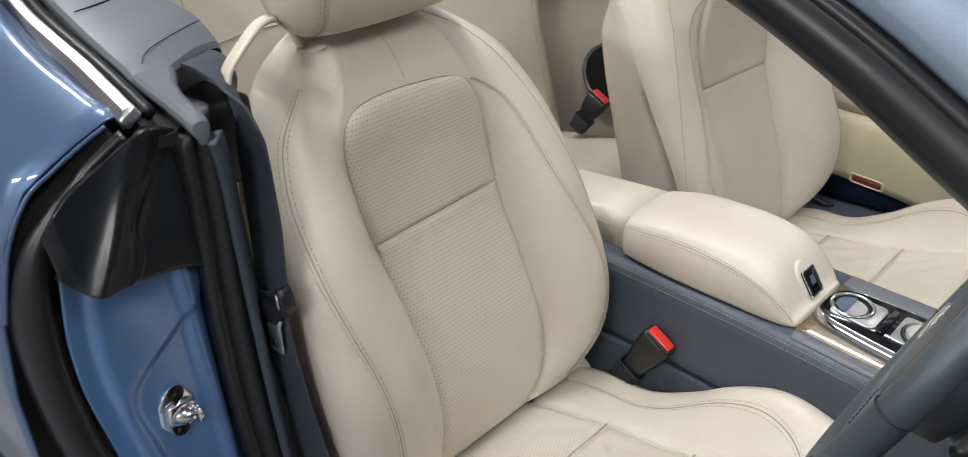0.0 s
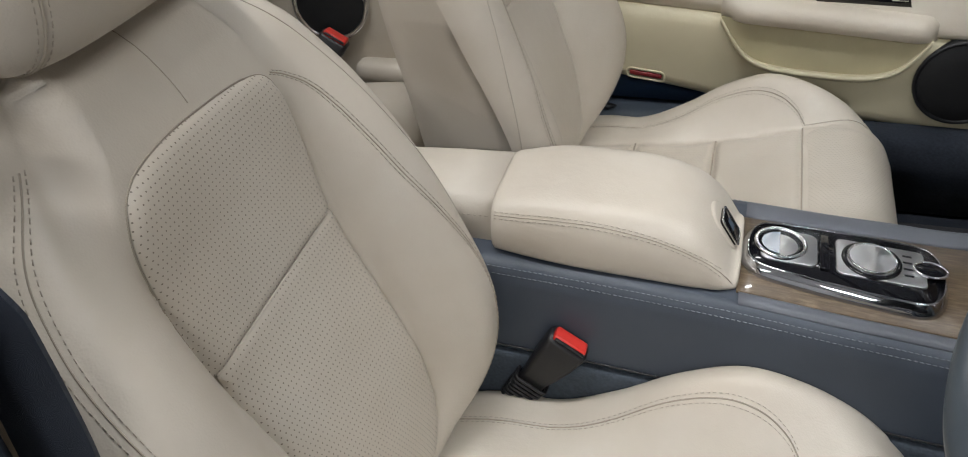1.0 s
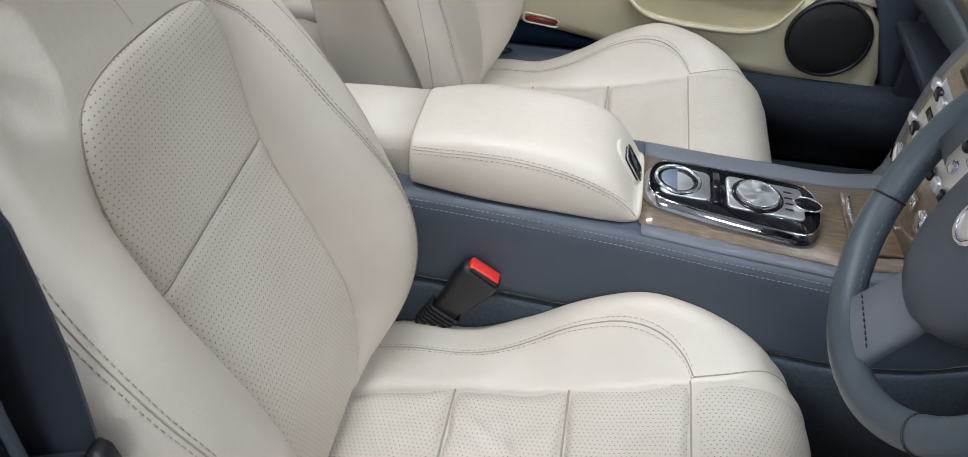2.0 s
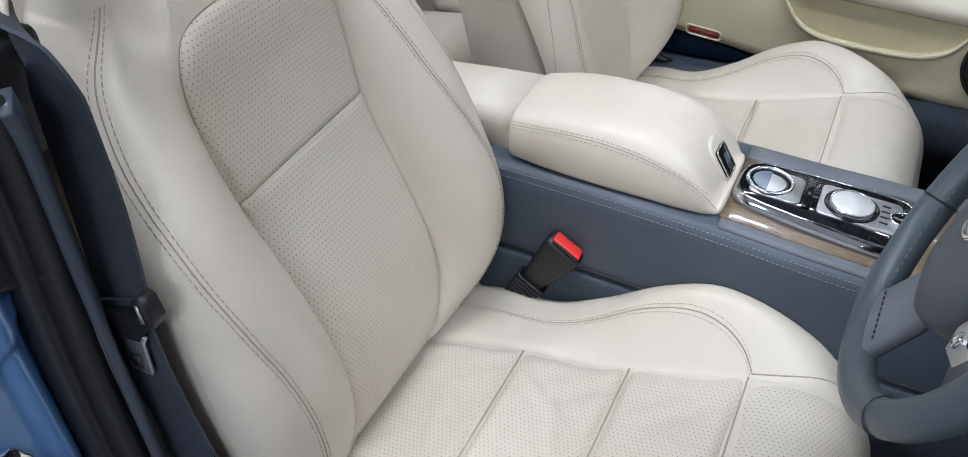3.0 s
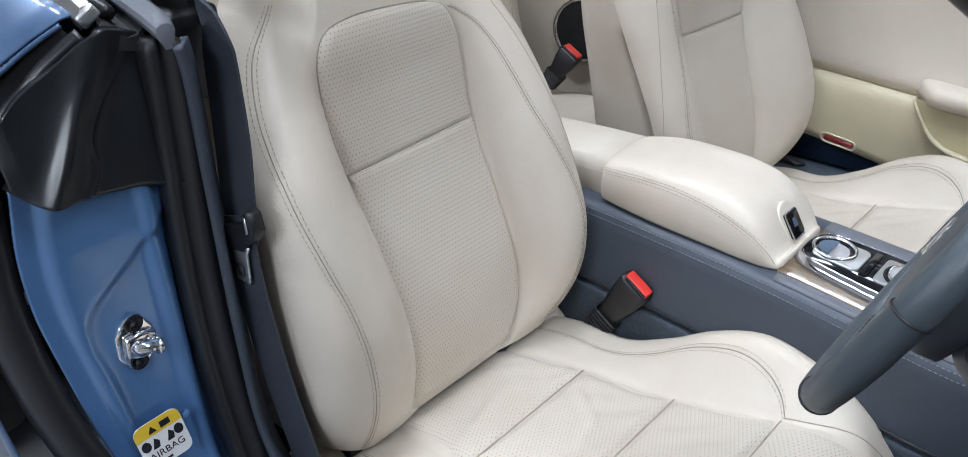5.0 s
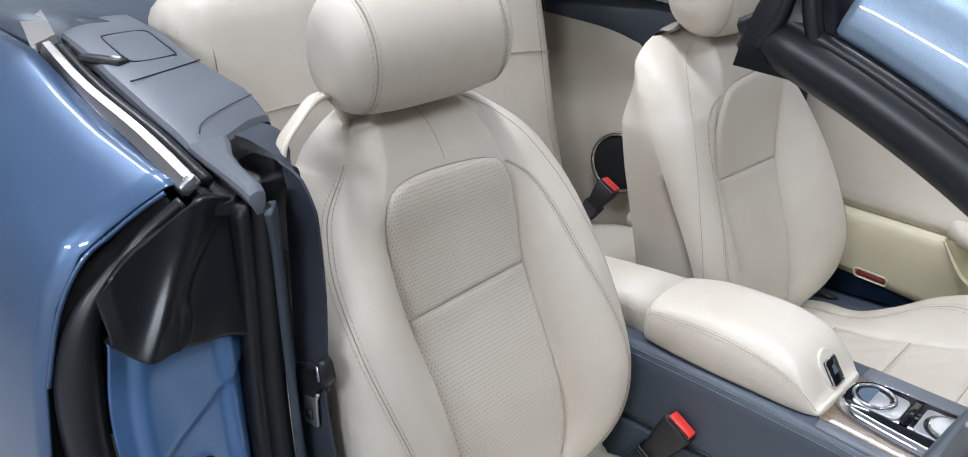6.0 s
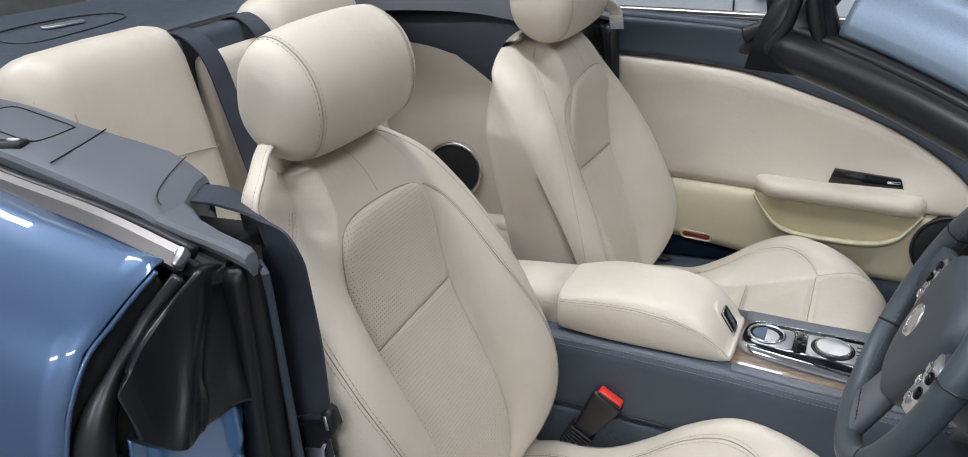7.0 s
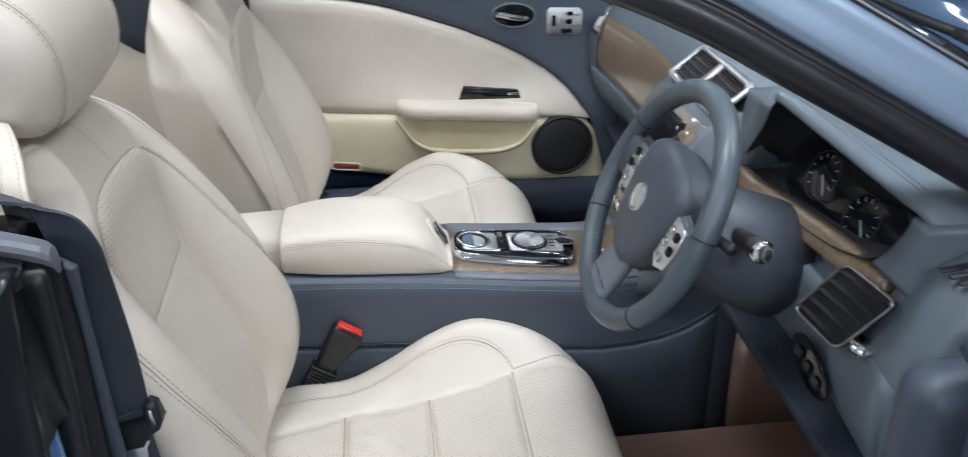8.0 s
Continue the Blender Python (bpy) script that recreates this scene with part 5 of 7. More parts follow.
# sills, floor pan, tunnel walls and bulkheads
for s in (-1, 1):
    rows = [[(x, y * s, z) for y, z in ((0.66, 0.23), (0.66, 0.355), (0.672, 0.372), (0.72, 0.372), (0.76, 0.350), (0.84, 0.318), (0.862, 0.29), (0.855, 0.20), (0.80, 0.14), (0.66, 0.14))] for x in np.linspace(-0.12, 1.10, 12)]
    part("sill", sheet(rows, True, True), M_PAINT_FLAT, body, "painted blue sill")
    rows = [[(x, y * s, z) for y, z in ((0.635, 0.235), (0.632, 0.372), (0.645, 0.392), (0.690, 0.394), (0.735, 0.384), (0.738, 0.372), (0.655, 0.368))] for x in np.linspace(-0.03, 0.46, 12)]
    part("sill_trim", sheet(rows, True, True), M_SILL, body, "dark slate plastic sill trim")
    rows = [[(x, y * s, z) for y, z in ((0.635, 0.235), (0.632, 0.372), (0.645, 0.390), (0.690, 0.392), (0.735, 0.382), (0.738, 0.370), (0.655, 0.366))] for x in np.linspace(0.46, 1.04, 8)]
    part("sill_carpet", sheet(rows, True, True), M_CARPET, body, "dark carpet over the sill")
    rows = smooth_path(mirror_y([(0.002, 0.664, 0.972), (-0.002, 0.658, 0.93), (-0.002, 0.658, 0.8), (0.002, 0.658, 0.62), (0.012, 0.657, 0.50), (0.05, 0.655, 0.43), (0.13, 0.66, 0.398)], s), 6)
    part("pillar_trim", ribbon(rows, (0.75, 0.65 * s, 0.0), 0.040 if s < 0 else 0.020, 0.004), M_SLATE if s < 0 else M_BLACK, body, "plastic pillar trim")
part("tunnel", block((0.36, 0.27, 0.40), (1.03, 0, 0.42), 0.03, 3), M_SIDE, body, "carpeted tunnel")
part("hinge_pillar_cover", block((0.15, 0.075, 0.44), (0.848, -0.782, 0.636), 0.034, 4), M_SLATE, body, "rounded slate hinge pillar cover")
part("floor_pan", block((2.10, 1.32, 0.10), (0.10, 0, 0.178), 0.01), M_CARPET, body, "dark blue carpeted floor")
part("bulkhead", block((0.05, 1.50, 0.62), (1.22, 0, 0.53), 0.01), M_CARPET, body, "dark carpeted bulkhead")
for s in (-1, 1):
    part("kick_panel", block((0.32, 0.03, 0.52), (1.05, 0.675 * s, 0.47), 0.01), M_CARPET, body)

# windscreen surround: pillars, header, glass
for s in (-1, 1):
    line = smooth_path(mirror_y([(0.470, 0.553, 1.203), (0.500, 0.560, 1.212), (0.546, 0.570, 1.198), (0.590, 0.580, 1.181), (0.640, 0.591, 1.158), (0.691, 0.602, 1.130), (0.75, 0.615, 1.098), (0.873, 0.642, 1.030), (1.0, 0.670, 0.955), (1.13, 0.700, 0.870)], s), 8)
    rows, trims = [], []
    for i, q in enumerate(line):
        if q.x < 0.536:
            continue
        d = (line[min(i + 1, len(line) - 1)] - line[max(i - 1, 0)]).normalized()
        out = (Vector((0, s, 0)) - d * d.y * s).normalized()
        up = d.cross(out) * (1 if s < 0 else -1)
        up = up if up.z > 0 else -up
        sec = [(-0.030, -0.006), (-0.006, -0.004), (0.0, 0.002), (0.0, 0.010), (-0.004, 0.026), (-0.011, 0.042), (-0.024, 0.052), (-0.050, 0.055), (-0.060, 0.03)]
        rows.append([q + a * out + b * up for a, b in sec])
        trims.append((q - 0.054 * out + 0.058 * up, q - 0.066 * out + 0.054 * up))
    # Thin bright tube added for the white highlight on the pillar's edge.
    part("pane_highlight", tube([a for a, b in trims], 0.0018, 8), M_STRIP, body, "thin bright line for the highlight along the windscreen")
    part("pane_rubber", tube([b for a, b in trims], 0.0075, 8), M_RUBBER, body, "black windscreen rubber")
    # Same paint as the body; the paler tone holds its painted reflection.
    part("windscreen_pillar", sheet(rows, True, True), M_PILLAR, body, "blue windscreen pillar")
    low = [q + Vector((-0.010, -0.010 * s, -0.024)) for q in line]
    part("pillar_seal", tube(low, lambda t: 0.0205 * min(1, 0.12 + 6 * t), 12), M_RUBBER, body, "thick black rubber pillar seal")
    part("pillar_seal", tube([q + Vector((-0.004, -0.004 * s, -0.009)) for q in line], 0.0075, 8), M_RUBBER, body, "black rubber pillar seal")
    part("pillar_trim", tube([q + Vector((0.0, -0.040 * s, -0.034)) for q in line], 0.013, 8), M_VINYL, body, "pale pillar trim")
    # rubber corner block where the roof latches
    wedge = [(0.468, 1.169), (0.566, 1.158), (0.542, 1.190), (0.530, 1.228), (0.537, 1.254), (0.528, 1.262), (0.515, 1.257), (0.503, 1.245), (0.492, 1.230), (0.482, 1.212), (0.475, 1.195)]
    part("header_corner_seal", prism(wedge, (0, 0.515 * s - (0.0 if s > 0 else 0.050), 0), (1, 0, 0), (0, 0, 1), -0.050, 0.010, 3), M_RUBBER, body, "black rubber corner seal")
    for pts, r in (([(0.484, 0.562, 1.184), (0.500, 0.565, 1.204), (0.508, 0.565, 1.228), (0.518, 0.561, 1.250)], 0.005), ([(0.534, 0.562, 1.176), (0.524, 0.565, 1.204), (0.520, 0.563, 1.232), (0.527, 0.559, 1.252)], 0.007)):
        part("seal_fold", tube(smooth_path(mirror_y(pts, s), 5), r, 8), M_RUBBER, body, "black rubber fold")
header_rows = []
for y in np.linspace(-0.53, 0.53, 24):
    b = 0.035 * (1 - (y / 0.57) ** 2)
    header_rows.append([(0.476 + b, y, 1.200 + b * 0.5), (0.474 + b, y, 1.222 + b * 0.5), (0.490 + b, y, 1.243 + b * 0.5), (0.522 + b, y, 1.244 + b * 0.5), (0.535 + b, y, 1.222 + b * 0.5), (0.520 + b, y, 1.198 + b * 0.5)])
part("windscreen_header", sheet(header_rows, True, True), M_RUBBER, body, "black windscreen header")
rows = []
for k in range(12):
    t = k / 11
    row = []
    for j in range(13):
        u = -1 + 2 * j / 12
        hw = 0.540 + 0.135 * t
        row.append((0.535 + 0.68 * t + 0.12 * t * (1 - u * u) + 0.03 * (1 - u * u), u * hw, 1.248 - 0.372 * t + 0.012 * (1 - u * u)))
    rows.append(row)
pane = part("windscreen", sheet(rows), M_GLASS, body, "clear windscreen glass")
mod = pane.modifiers.new("thick", "SOLIDIFY")
mod.thickness = 0.004
pane.visible_shadow = False

# bonnet, wings, tail and wheels
rows = []
for k in range(22):
    x = 1.36 + (2.62 - 1.36) * k / 21
    t = k / 21
    z = 0.905 - 0.06 * t - 0.20 * t**3
    row = [(x, -0.90 + 0.14 * t**3, 0.30), (x, -0.915 + 0.14 * t**3, 0.55), (x, -0.88 + 0.13 * t**3, z - 0.10), (x, -0.80 + 0.12 * t**3, z - 0.02), (x, -0.60, z + 0.015), (x, -0.3, z + 0.035), (x, 0, z + 0.055), (x, 0.3, z + 0.035), (x, 0.60, z + 0.015), (x, 0.80 - 0.12 * t**3, z - 0.02), (x, 0.88 - 0.13 * t**3, z - 0.10), (x, 0.915 - 0.14 * t**3, 0.55), (x, 0.90 - 0.14 * t**3, 0.30)]
    rows.append(row)
part("bonnet", sheet(rows, True, True), M_PAINT, body, "metallic blue bonnet and wings")
for s in (-1, 1):
    rows = [[(x, y * s, z) for y, z in ((0.74, 0.885), (0.80, 0.875), (0.87, 0.80), (0.905, 0.62), (0.90, 0.42), (0.87, 0.25), (0.74, 0.25))] for x in (0.945, 1.1, 1.25, 1.40)]
    part("front_wing", sheet(rows, True, True), M_PAINT, body, "metallic blue front wing")
part("cowl", block((0.28, 1.42, 0.04), (1.30, 0, 0.866), 0.012), M_BLACK, body, "black windscreen cowl")
for s, dy in ((-1, 0.1), (1, 0.0)):
    part("wiper", tube(smooth_path([(1.36, -0.45 + dy + 0.2 * s, 0.935), (1.22, -0.30 + dy + 0.3 * s, 0.965), (1.18, 0.05 + dy + 0.3 * s, 0.985)], 6), 0.009, 8), M_BLACK, body, "black wiper arm")
rows = []
for k in range(16):
    t = k / 15
    x = -1.20 - 0.90 * t
    z = 1.03 - 0.10 * t - 0.28 * t**3
    w = 0.72 - 0.12 * t**2
    rows.append([(x, -w - 0.12, 0.32), (x, -w - 0.14, 0.62), (x, -w - 0.06, z - 0.10), (x, -w * 0.7, z), (x, 0, z + 0.02), (x, w * 0.7, z), (x, w + 0.06, z - 0.10), (x, w + 0.14, 0.62), (x, w + 0.12, 0.32)])
part("boot", sheet(rows, True, True), M_PAINT, body, "metallic blue boot")
for wx in (1.78, -1.0):
    for s in (-1, 1):
        w = part("wheel", turned([(0.20, -0.11), (0.31, -0.11), (0.335, -0.085), (0.338, 0.07), (0.315, 0.10), (0.24, 0.105)], (wx, 0.80 * s, 0.338), (0, s, 0), 40), M_TYRE, body, "black road tyre")
        part("rim", turned([(0.24, 0.08), (0.235, 0.10), (0.22, 0.085), (0.08, 0.06), (0.06, 0.075), (0.001, 0.078)], (wx, 0.80 * s, 0.338), (0, s, 0), 40), M_SATIN, w, "alloy rim")


# ---- rear cabin ----
def rear_seat(side, label):
    s = side
    seat = thing("rear_seat", label, "car seat", (-0.40, 0.30 * s, 0.235), "rear seats")
    y0, y1 = 0.105, 0.462
    rows = []
    for z, x, d, sh in ((0.50, -0.430, 0.16, 0.0), (0.60, -0.452, 0.16, 0.0), (0.75, -0.485, 0.15, 0.0), (0.90, -0.508, 0.14, 0.0), (0.925, -0.512, 0.14, 0.0), (0.98, -0.520, 0.130, 0.002), (1.03, -0.528, 0.118, 0.005), (1.07, -0.534, 0.105, 0.009), (1.095, -0.541, 0.090, 0.016), (1.112, -0.552, 0.068, 0.027), (1.121, -0.566, 0.045, 0.042), (1.126, -0.582, 0.020, 0.062)):
        row = []
        for u in np.linspace(0, 1, 15):
            e = min(u, 1 - u)
            y = y0 + sh + (y1 - y0 - 2 * sh) * u
            row.append((x - 0.035 * min(1, d / 0.1) * (1 - min(e / 0.13, 1)) ** 2 + 0.006 * math.sin(math.pi * u), y * s, z))
        row += [(x - d, (y1 - sh) * s, z), (x - d - 0.01, (y0 + y1) / 2 * s, z), (x - d, (y0 + sh) * s, z)]
        rows.append(row)
    back = part("backrest", sheet(rows, True, True), M_CREAM, seat)
    def fx(z):
        return hermite([(0.50, -0.430), (0.60, -0.452), (0.75, -0.485), (0.90, -0.508), (0.98, -0.520), (1.07, -0.534), (1.095, -0.541), (1.112, -0.552)])(z)
    part("seam", tube([(fx(0.915) - 0.030 * (1 - min(min(u, 1 - u) / 0.13, 1)) ** 2 + 0.0065, (y0 + (y1 - y0) * u) * s, 0.900 + 0.022 * math.sin(math.pi * u)) for u in np.linspace(0, 1, 20)], 0.0012, 6), M_SEAM, back)
    part("seam", tube([(fx(z) + 0.0036, (y1 - 0.058) * s, z) for z in np.linspace(0.52, 1.04, 24)], 0.0010, 6), M_SEAM, back)
    part("stitching", stitches([(fx(z) - 0.014, (y1 - 0.012) * s, z) for z in np.linspace(0.92, 1.07, 20)]), M_STITCH, back)
    rows = []
    for x, z in ((-0.46, 0.505), (-0.40, 0.512), (-0.32, 0.520), (-0.24, 0.528), (-0.185, 0.515), (-0.165, 0.47), (-0.165, 0.38)):
        rows.append([(x, (y0 + (0.50 - y0) * u) * s, z - 0.02 * (1 - min(min(u, 1 - u) / 0.15, 1)) ** 2) for u in np.linspace(0, 1, 13)] + [(x - 0.02, 0.50 * s, 0.25), (x - 0.02, y0 * s, 0.25)])
    part("cushion", sheet(rows, True, True), M_CREAM, seat)
    return seat


rear_seat(-1, "cream leather rear seat behind the driver's seat")
rear_seat(1, "cream leather rear seat behind the passenger seat")
tunnel = thing("rear_divider", "slate rear panel with belt slots between the rear seats", "panel", (-0.62, 0, 0.235))
part("panel", block((0.06, 0.26, 0.86), (-0.60, 0.0, 0.665), 0.015), M_SLATE, tunnel)
part("cream_pad", block((0.05, 0.19, 0.74), (-0.552, 0.0, 0.69), 0.024, 3), M_CREAM, tunnel, "cream leather centre pad")
part("slot_bar", block((0.035, 0.40, 0.016), (-0.635, 0.02, 1.090), 0.005), M_BLACK, tunnel, "black slotted rail")
part("slot_bar", block((0.030, 0.40, 0.014), (-0.655, 0.02, 1.062), 0.005), M_SLATE_TRIM, tunnel, "slate rail")


def rear_belt(y, lean, label):
    ob = thing("rear_belt", label, "seat belt", (-0.60, y, 1.02), "rear belts")
    line = smooth_path([(-0.640, y, 1.085), (-0.585, y + 0.01 * lean, 1.102), (-0.532, y + 0.025 * lean, 1.06), (-0.505, y + 0.05 * lean, 0.95), (-0.470, y + 0.07 * lean, 0.78), (-0.435, y + 0.09 * lean, 0.60), (-0.42, y + 0.095 * lean, 0.53)], 5)
    part("webbing", ribbon(line, (0.05, 1, 0), 0.046, 0.0015), M_BELT, ob)
    return ob


rear_belt(-0.090, 0.25, "dark grey belt webbing hanging beside the rear seat")
rear_belt(0.085, -0.25, "dark grey belt webbing hanging beside the rear seat")

# side panels of the rear cabin
for s in (-1, 1):
    panel = thing("rear_side_panel", "cream rear side panel with round black speaker", "trim panel", (-0.4, 0.64 * s, 0.235), "rear side panels")
    top = hermite([(-0.80, 1.00), (-0.58, 0.976), (-0.45, 0.950), (-0.345, 0.905), (-0.24, 0.84), (-0.10, 0.80)])
    rows = []
    for x in np.linspace(-0.80, -0.06, 26):
        yy = 0.560 + 0.065 * min(1, (x + 0.80) / 0.4) + 0.02 * max(0, (x + 0.4) / 0.34)
        t = top(x)
        rows.append([(x, yy * s, 0.24), (x, (yy - 0.012) * s, 0.44), (x, (yy - 0.006) * s, 0.6), (x, yy * s, 0.75), (x, (yy + 0.01) * s, t - 0.02), (x, (yy + 0.016) * s, t), (x, (yy + 0.05) * s, t), (x, (yy + 0.05) * s, 0.24)])
    part("cream_panel", sheet(rows, True, True), M_CARD, panel)
    rows = []
    for x in np.linspace(-0.80, -0.17, 26):
        yy = 0.545 + 0.065 * min(1, (x + 0.80) / 0.4)
        rows.append([(x, (yy + 0.030) * s, top(x) - 0.05), (x, (yy + 0.020) * s, top(x)), (x, (yy + 0.022) * s, 1.00), (x, (yy + 0.030) * s, 1.015), (x, (yy + 0.05) * s, 1.015), (x, (yy + 0.05) * s, top(x) - 0.05)])
    part("slate_panel", sheet(rows, True, True), M_SLATE, panel, "slate leather upper panel")
    sc, sn = Vector((-0.418, 0.610 * s, 0.614)), Vector((0.16, -1.0 * s, 0.05)).normalized()
    sp = part("speaker_grille", turned([(0.070, -0.02), (0.070, 0.010), (0.064, 0.013), (0.03, 0.011), (0.001, 0.010)], sc, sn, 40), M_MESH, panel, "round black speaker grille")
    part("speaker_rim", turned([(0.066, 0.0), (0.067, 0.014), (0.072, 0.017), (0.077, 0.013), (0.077, -0.004)], sc, sn, 48), M_CHROME, sp, "chrome speaker rim")
    part("side_bin", block((0.16, 0.05, 0.05), (-0.30, 0.60 * s, 0.475), 0.02, 3), M_CREAM, panel)

# deck behind the rear seats and shoulder trims
deck = thing("rear_deck", "slate hood cover deck behind the rear seats", "deck", (-1.0, 0, 0.30))
rows = []
for k in range(40):
    a = math.pi * (k / 39) - math.pi / 2
    c, sn_ = math.cos(a), math.sin(a)
    cc, ss = abs(c) ** 0.55, math.copysign(abs(sn_) ** 0.55, sn_)
    inner = Vector((-0.590 - 0.048 * cc, 0.512 * ss, 1.075))
    mid = Vector((-0.62 - 0.40 * cc, 0.575 * ss, 1.098 + 0.012 * cc))
    outer = Vector((-0.56 - 1.03 * cc, 0.640 * ss, 1.088 - 0.03 * cc))
    rows.append([inner + Vector((0.012 * cc, 0, -0.025 - 0.065 * cc)), inner + Vector((0.004, 0, -0.02 - 0.03 * cc)), inner + Vector((0, 0, -0.015)), inner + Vector((-0.012 * cc, 0.010 * ss, 0.006)), inner.lerp(mid, 0.3) + Vector((0, 0, 0.008)), mid, mid.lerp(outer, 0.5) + Vector((0, 0, 0.006)), outer, outer + Vector((0, 0, -0.02 - 0.06 * cc)), outer + Vector((0, 0, -0.03 - 0.27 * cc))])
part("cover", sheet(rows, True, True), M_SLATE, deck, "slate leather cover")
groove = smooth_path([(-0.84, -0.195, 1.0995), (-0.835, -0.07, 1.0995), (-0.86, 0.055, 1.1015), (-0.92, 0.075, 1.1065), (-0.965, -0.01, 1.1100), (-0.97, -0.15, 1.1105), (-0.92, -0.205, 1.1065)], 5, True)
part("hatch_groove", tube(groove, 0.0018, 6, True), M_BLACK, deck)
part("hatch_plate", prism(round_rect(0.026, 0.085, 0.012), (-0.912, -0.055, 1.1055), (1, 0, -0.06), (0.25, 1, 0), 0.004, 0.001), M_SATIN, deck, "small bright plate")

for s in (-1, 1):
    trim = thing("shoulder_trim", "slate plastic shoulder trim with belt outlet", "trim panel", (-0.28, 0.63 * s, 0.80), "shoulder trims")
    CAP_Z = hermite([(-0.66, 1.088), (-0.45, 1.086), (-0.26, 1.066), (-0.17, 1.048), (-0.12, 1.036), (-0.08, 1.024)])
    CAP_O = hermite([(-0.66, 0.598), (-0.45, 0.645), (-0.26, 0.680), (-0.12, 0.692), (-0.06, 0.692)])
    CAP_I = hermite([(-0.66, 0.470), (-0.45, 0.520), (-0.32, 0.552), (-0.22, 0.557), (-0.145, 0.556)])
    rows = []
    for k in range(44):
        xi, xo = -0.66 + 0.510 * k / 43, -0.66 + 0.575 * k / 43
        row = []
        for f, dz in ((-0.006, -0.05), (-0.008, -0.012), (-0.003, -0.004), (0.03, -0.001), (0.09, 0.0), (0.3, 0.001), (0.55, 0.001), (0.75, 0.0), (0.90, -0.002), (0.96, -0.004), (0.995, -0.009), (1.0, -0.015), (0.99, -0.05)):
            x = xi + (xo - xi) * min(max(f, 0), 1)
            y = CAP_I(xi) + (CAP_O(xo) - CAP_I(xi)) * f
            front = max(0.0, (k - 39) / 4)
            row.append((x, y * s, CAP_Z(x) + dz - 0.010 * front**2 - 0.008 * front * max(0, 0.25 - f) / 0.25))
        rows.append(row)
    lip = [Vector(q) + Vector((0.003, 0.0, -0.008)) for q in rows[-1]]
    rows.append(lip)
    rows.append([q + Vector((-0.008, 0, -0.002)) for q in lip])
    part("capping", sheet(rows, True, True), M_SLATE_TRIM, trim)
    part("hood_line", tube(smooth_path(mirror_y([(-0.110, 0.672, 1.0340), (-0.126, 0.660, 1.0385), (-0.138, 0.640, 1.0420), (-0.155, 0.600, 1.0460), (-0.168, 0.564, 1.0485)], s), 4), 0.0007, 6), M_BLACK, trim)
    rows = []
    for x, yi, yo, z in ((-0.104, 0.640, 0.692, 1.027), (-0.092, 0.645, 0.692, 1.0235), (-0.075, 0.655, 0.691, 1.018), (-0.045, 0.662, 0.690, 1.010), (-0.018, 0.664, 0.690, 1.003), (-0.004, 0.665, 0.690, 0.998), (0.002, 0.667, 0.688, 0.993), (0.005, 0.671, 0.685, 0.985)):
        rows.append([(x, y * s, z + dz) for y, dz in ((yi + 0.003, -0.016), (yi, -0.008), (yi + 0.002, -0.003), (yi + 0.007, 0.0), (yo - 0.007, 0.0), (yo - 0.002, -0.003), (yo, -0.008), (yo - 0.003, -0.016))])
    part("outlet_flange", sheet(rows, True, True), M_SLATE_TRIM, trim, "slate flange beside the belt outlet")
    part("outlet_mouth", block((0.120, 0.080, 0.10), (-0.108, 0.624 * s, 0.937), 0.008, 2), M_BLACK, trim, "dark belt outlet")
    part("outlet_throat", block((0.020, 0.085, 0.030), (-0.158, 0.602 * s, 1.012), 0.006, 2), M_BLACK, trim)
    def on_cap(x, y, up=0.0006):
        return (x, y * s, CAP_Z(x) + 0.001 + up)

    part("panel_gap", tube(smooth_path([on_cap(x, y) for x, y in ((-0.296, 0.556), (-0.283, 0.60), (-0.276, 0.628), (-0.266, 0.668))], 4), 0.0010, 6), M_BLACK, trim)
    part("lid_gap", tube(smooth_path([on_cap(x, y, 0.0002) for x, y in ((-0.340, 0.566), (-0.333, 0.575), (-0.330, 0.600), (-0.332, 0.622), (-0.345, 0.630), (-0.41, 0.618), (-0.475, 0.602), (-0.487, 0.593), (-0.490, 0.565), (-0.486, 0.542), (-0.470, 0.535), (-0.41, 0.550))], 3, True), 0.0010, 6, True), M_BLACK, trim)
    part("catch", block((0.078, 0.019, 0.010), (-0.372, 0.650 * s, 1.078), 0.003, 2, Matrix.Rotation(-0.25 * s, 3, "Z")), M_BLACK, trim, "black catch")
    part("catch_lever", block((0.018, 0.006, 0.004), (-0.350, 0.643 * s, 1.083), 0.0015, 1, Matrix.Rotation(-0.25 * s, 3, "Z")), M_SATIN, trim)
    STRIP_Y = hermite([(-0.515, 0.664), (-0.42, 0.686), (-0.30, 0.708), (-0.15, 0.722), (-0.043, 0.729), (0.02, 0.736)])
    STRIP_Z = hermite([(-0.515, 1.082), (-0.42, 1.074), (-0.30, 1.060), (-0.15, 1.037), (-0.043, 1.009), (0.02, 0.984)])
    FLANGE_Z = hermite([(-0.515, 1.088), (-0.30, 1.072), (-0.17, 1.048), (-0.104, 1.027), (-0.045, 1.010), (0.022, 0.990)])
    rows = []
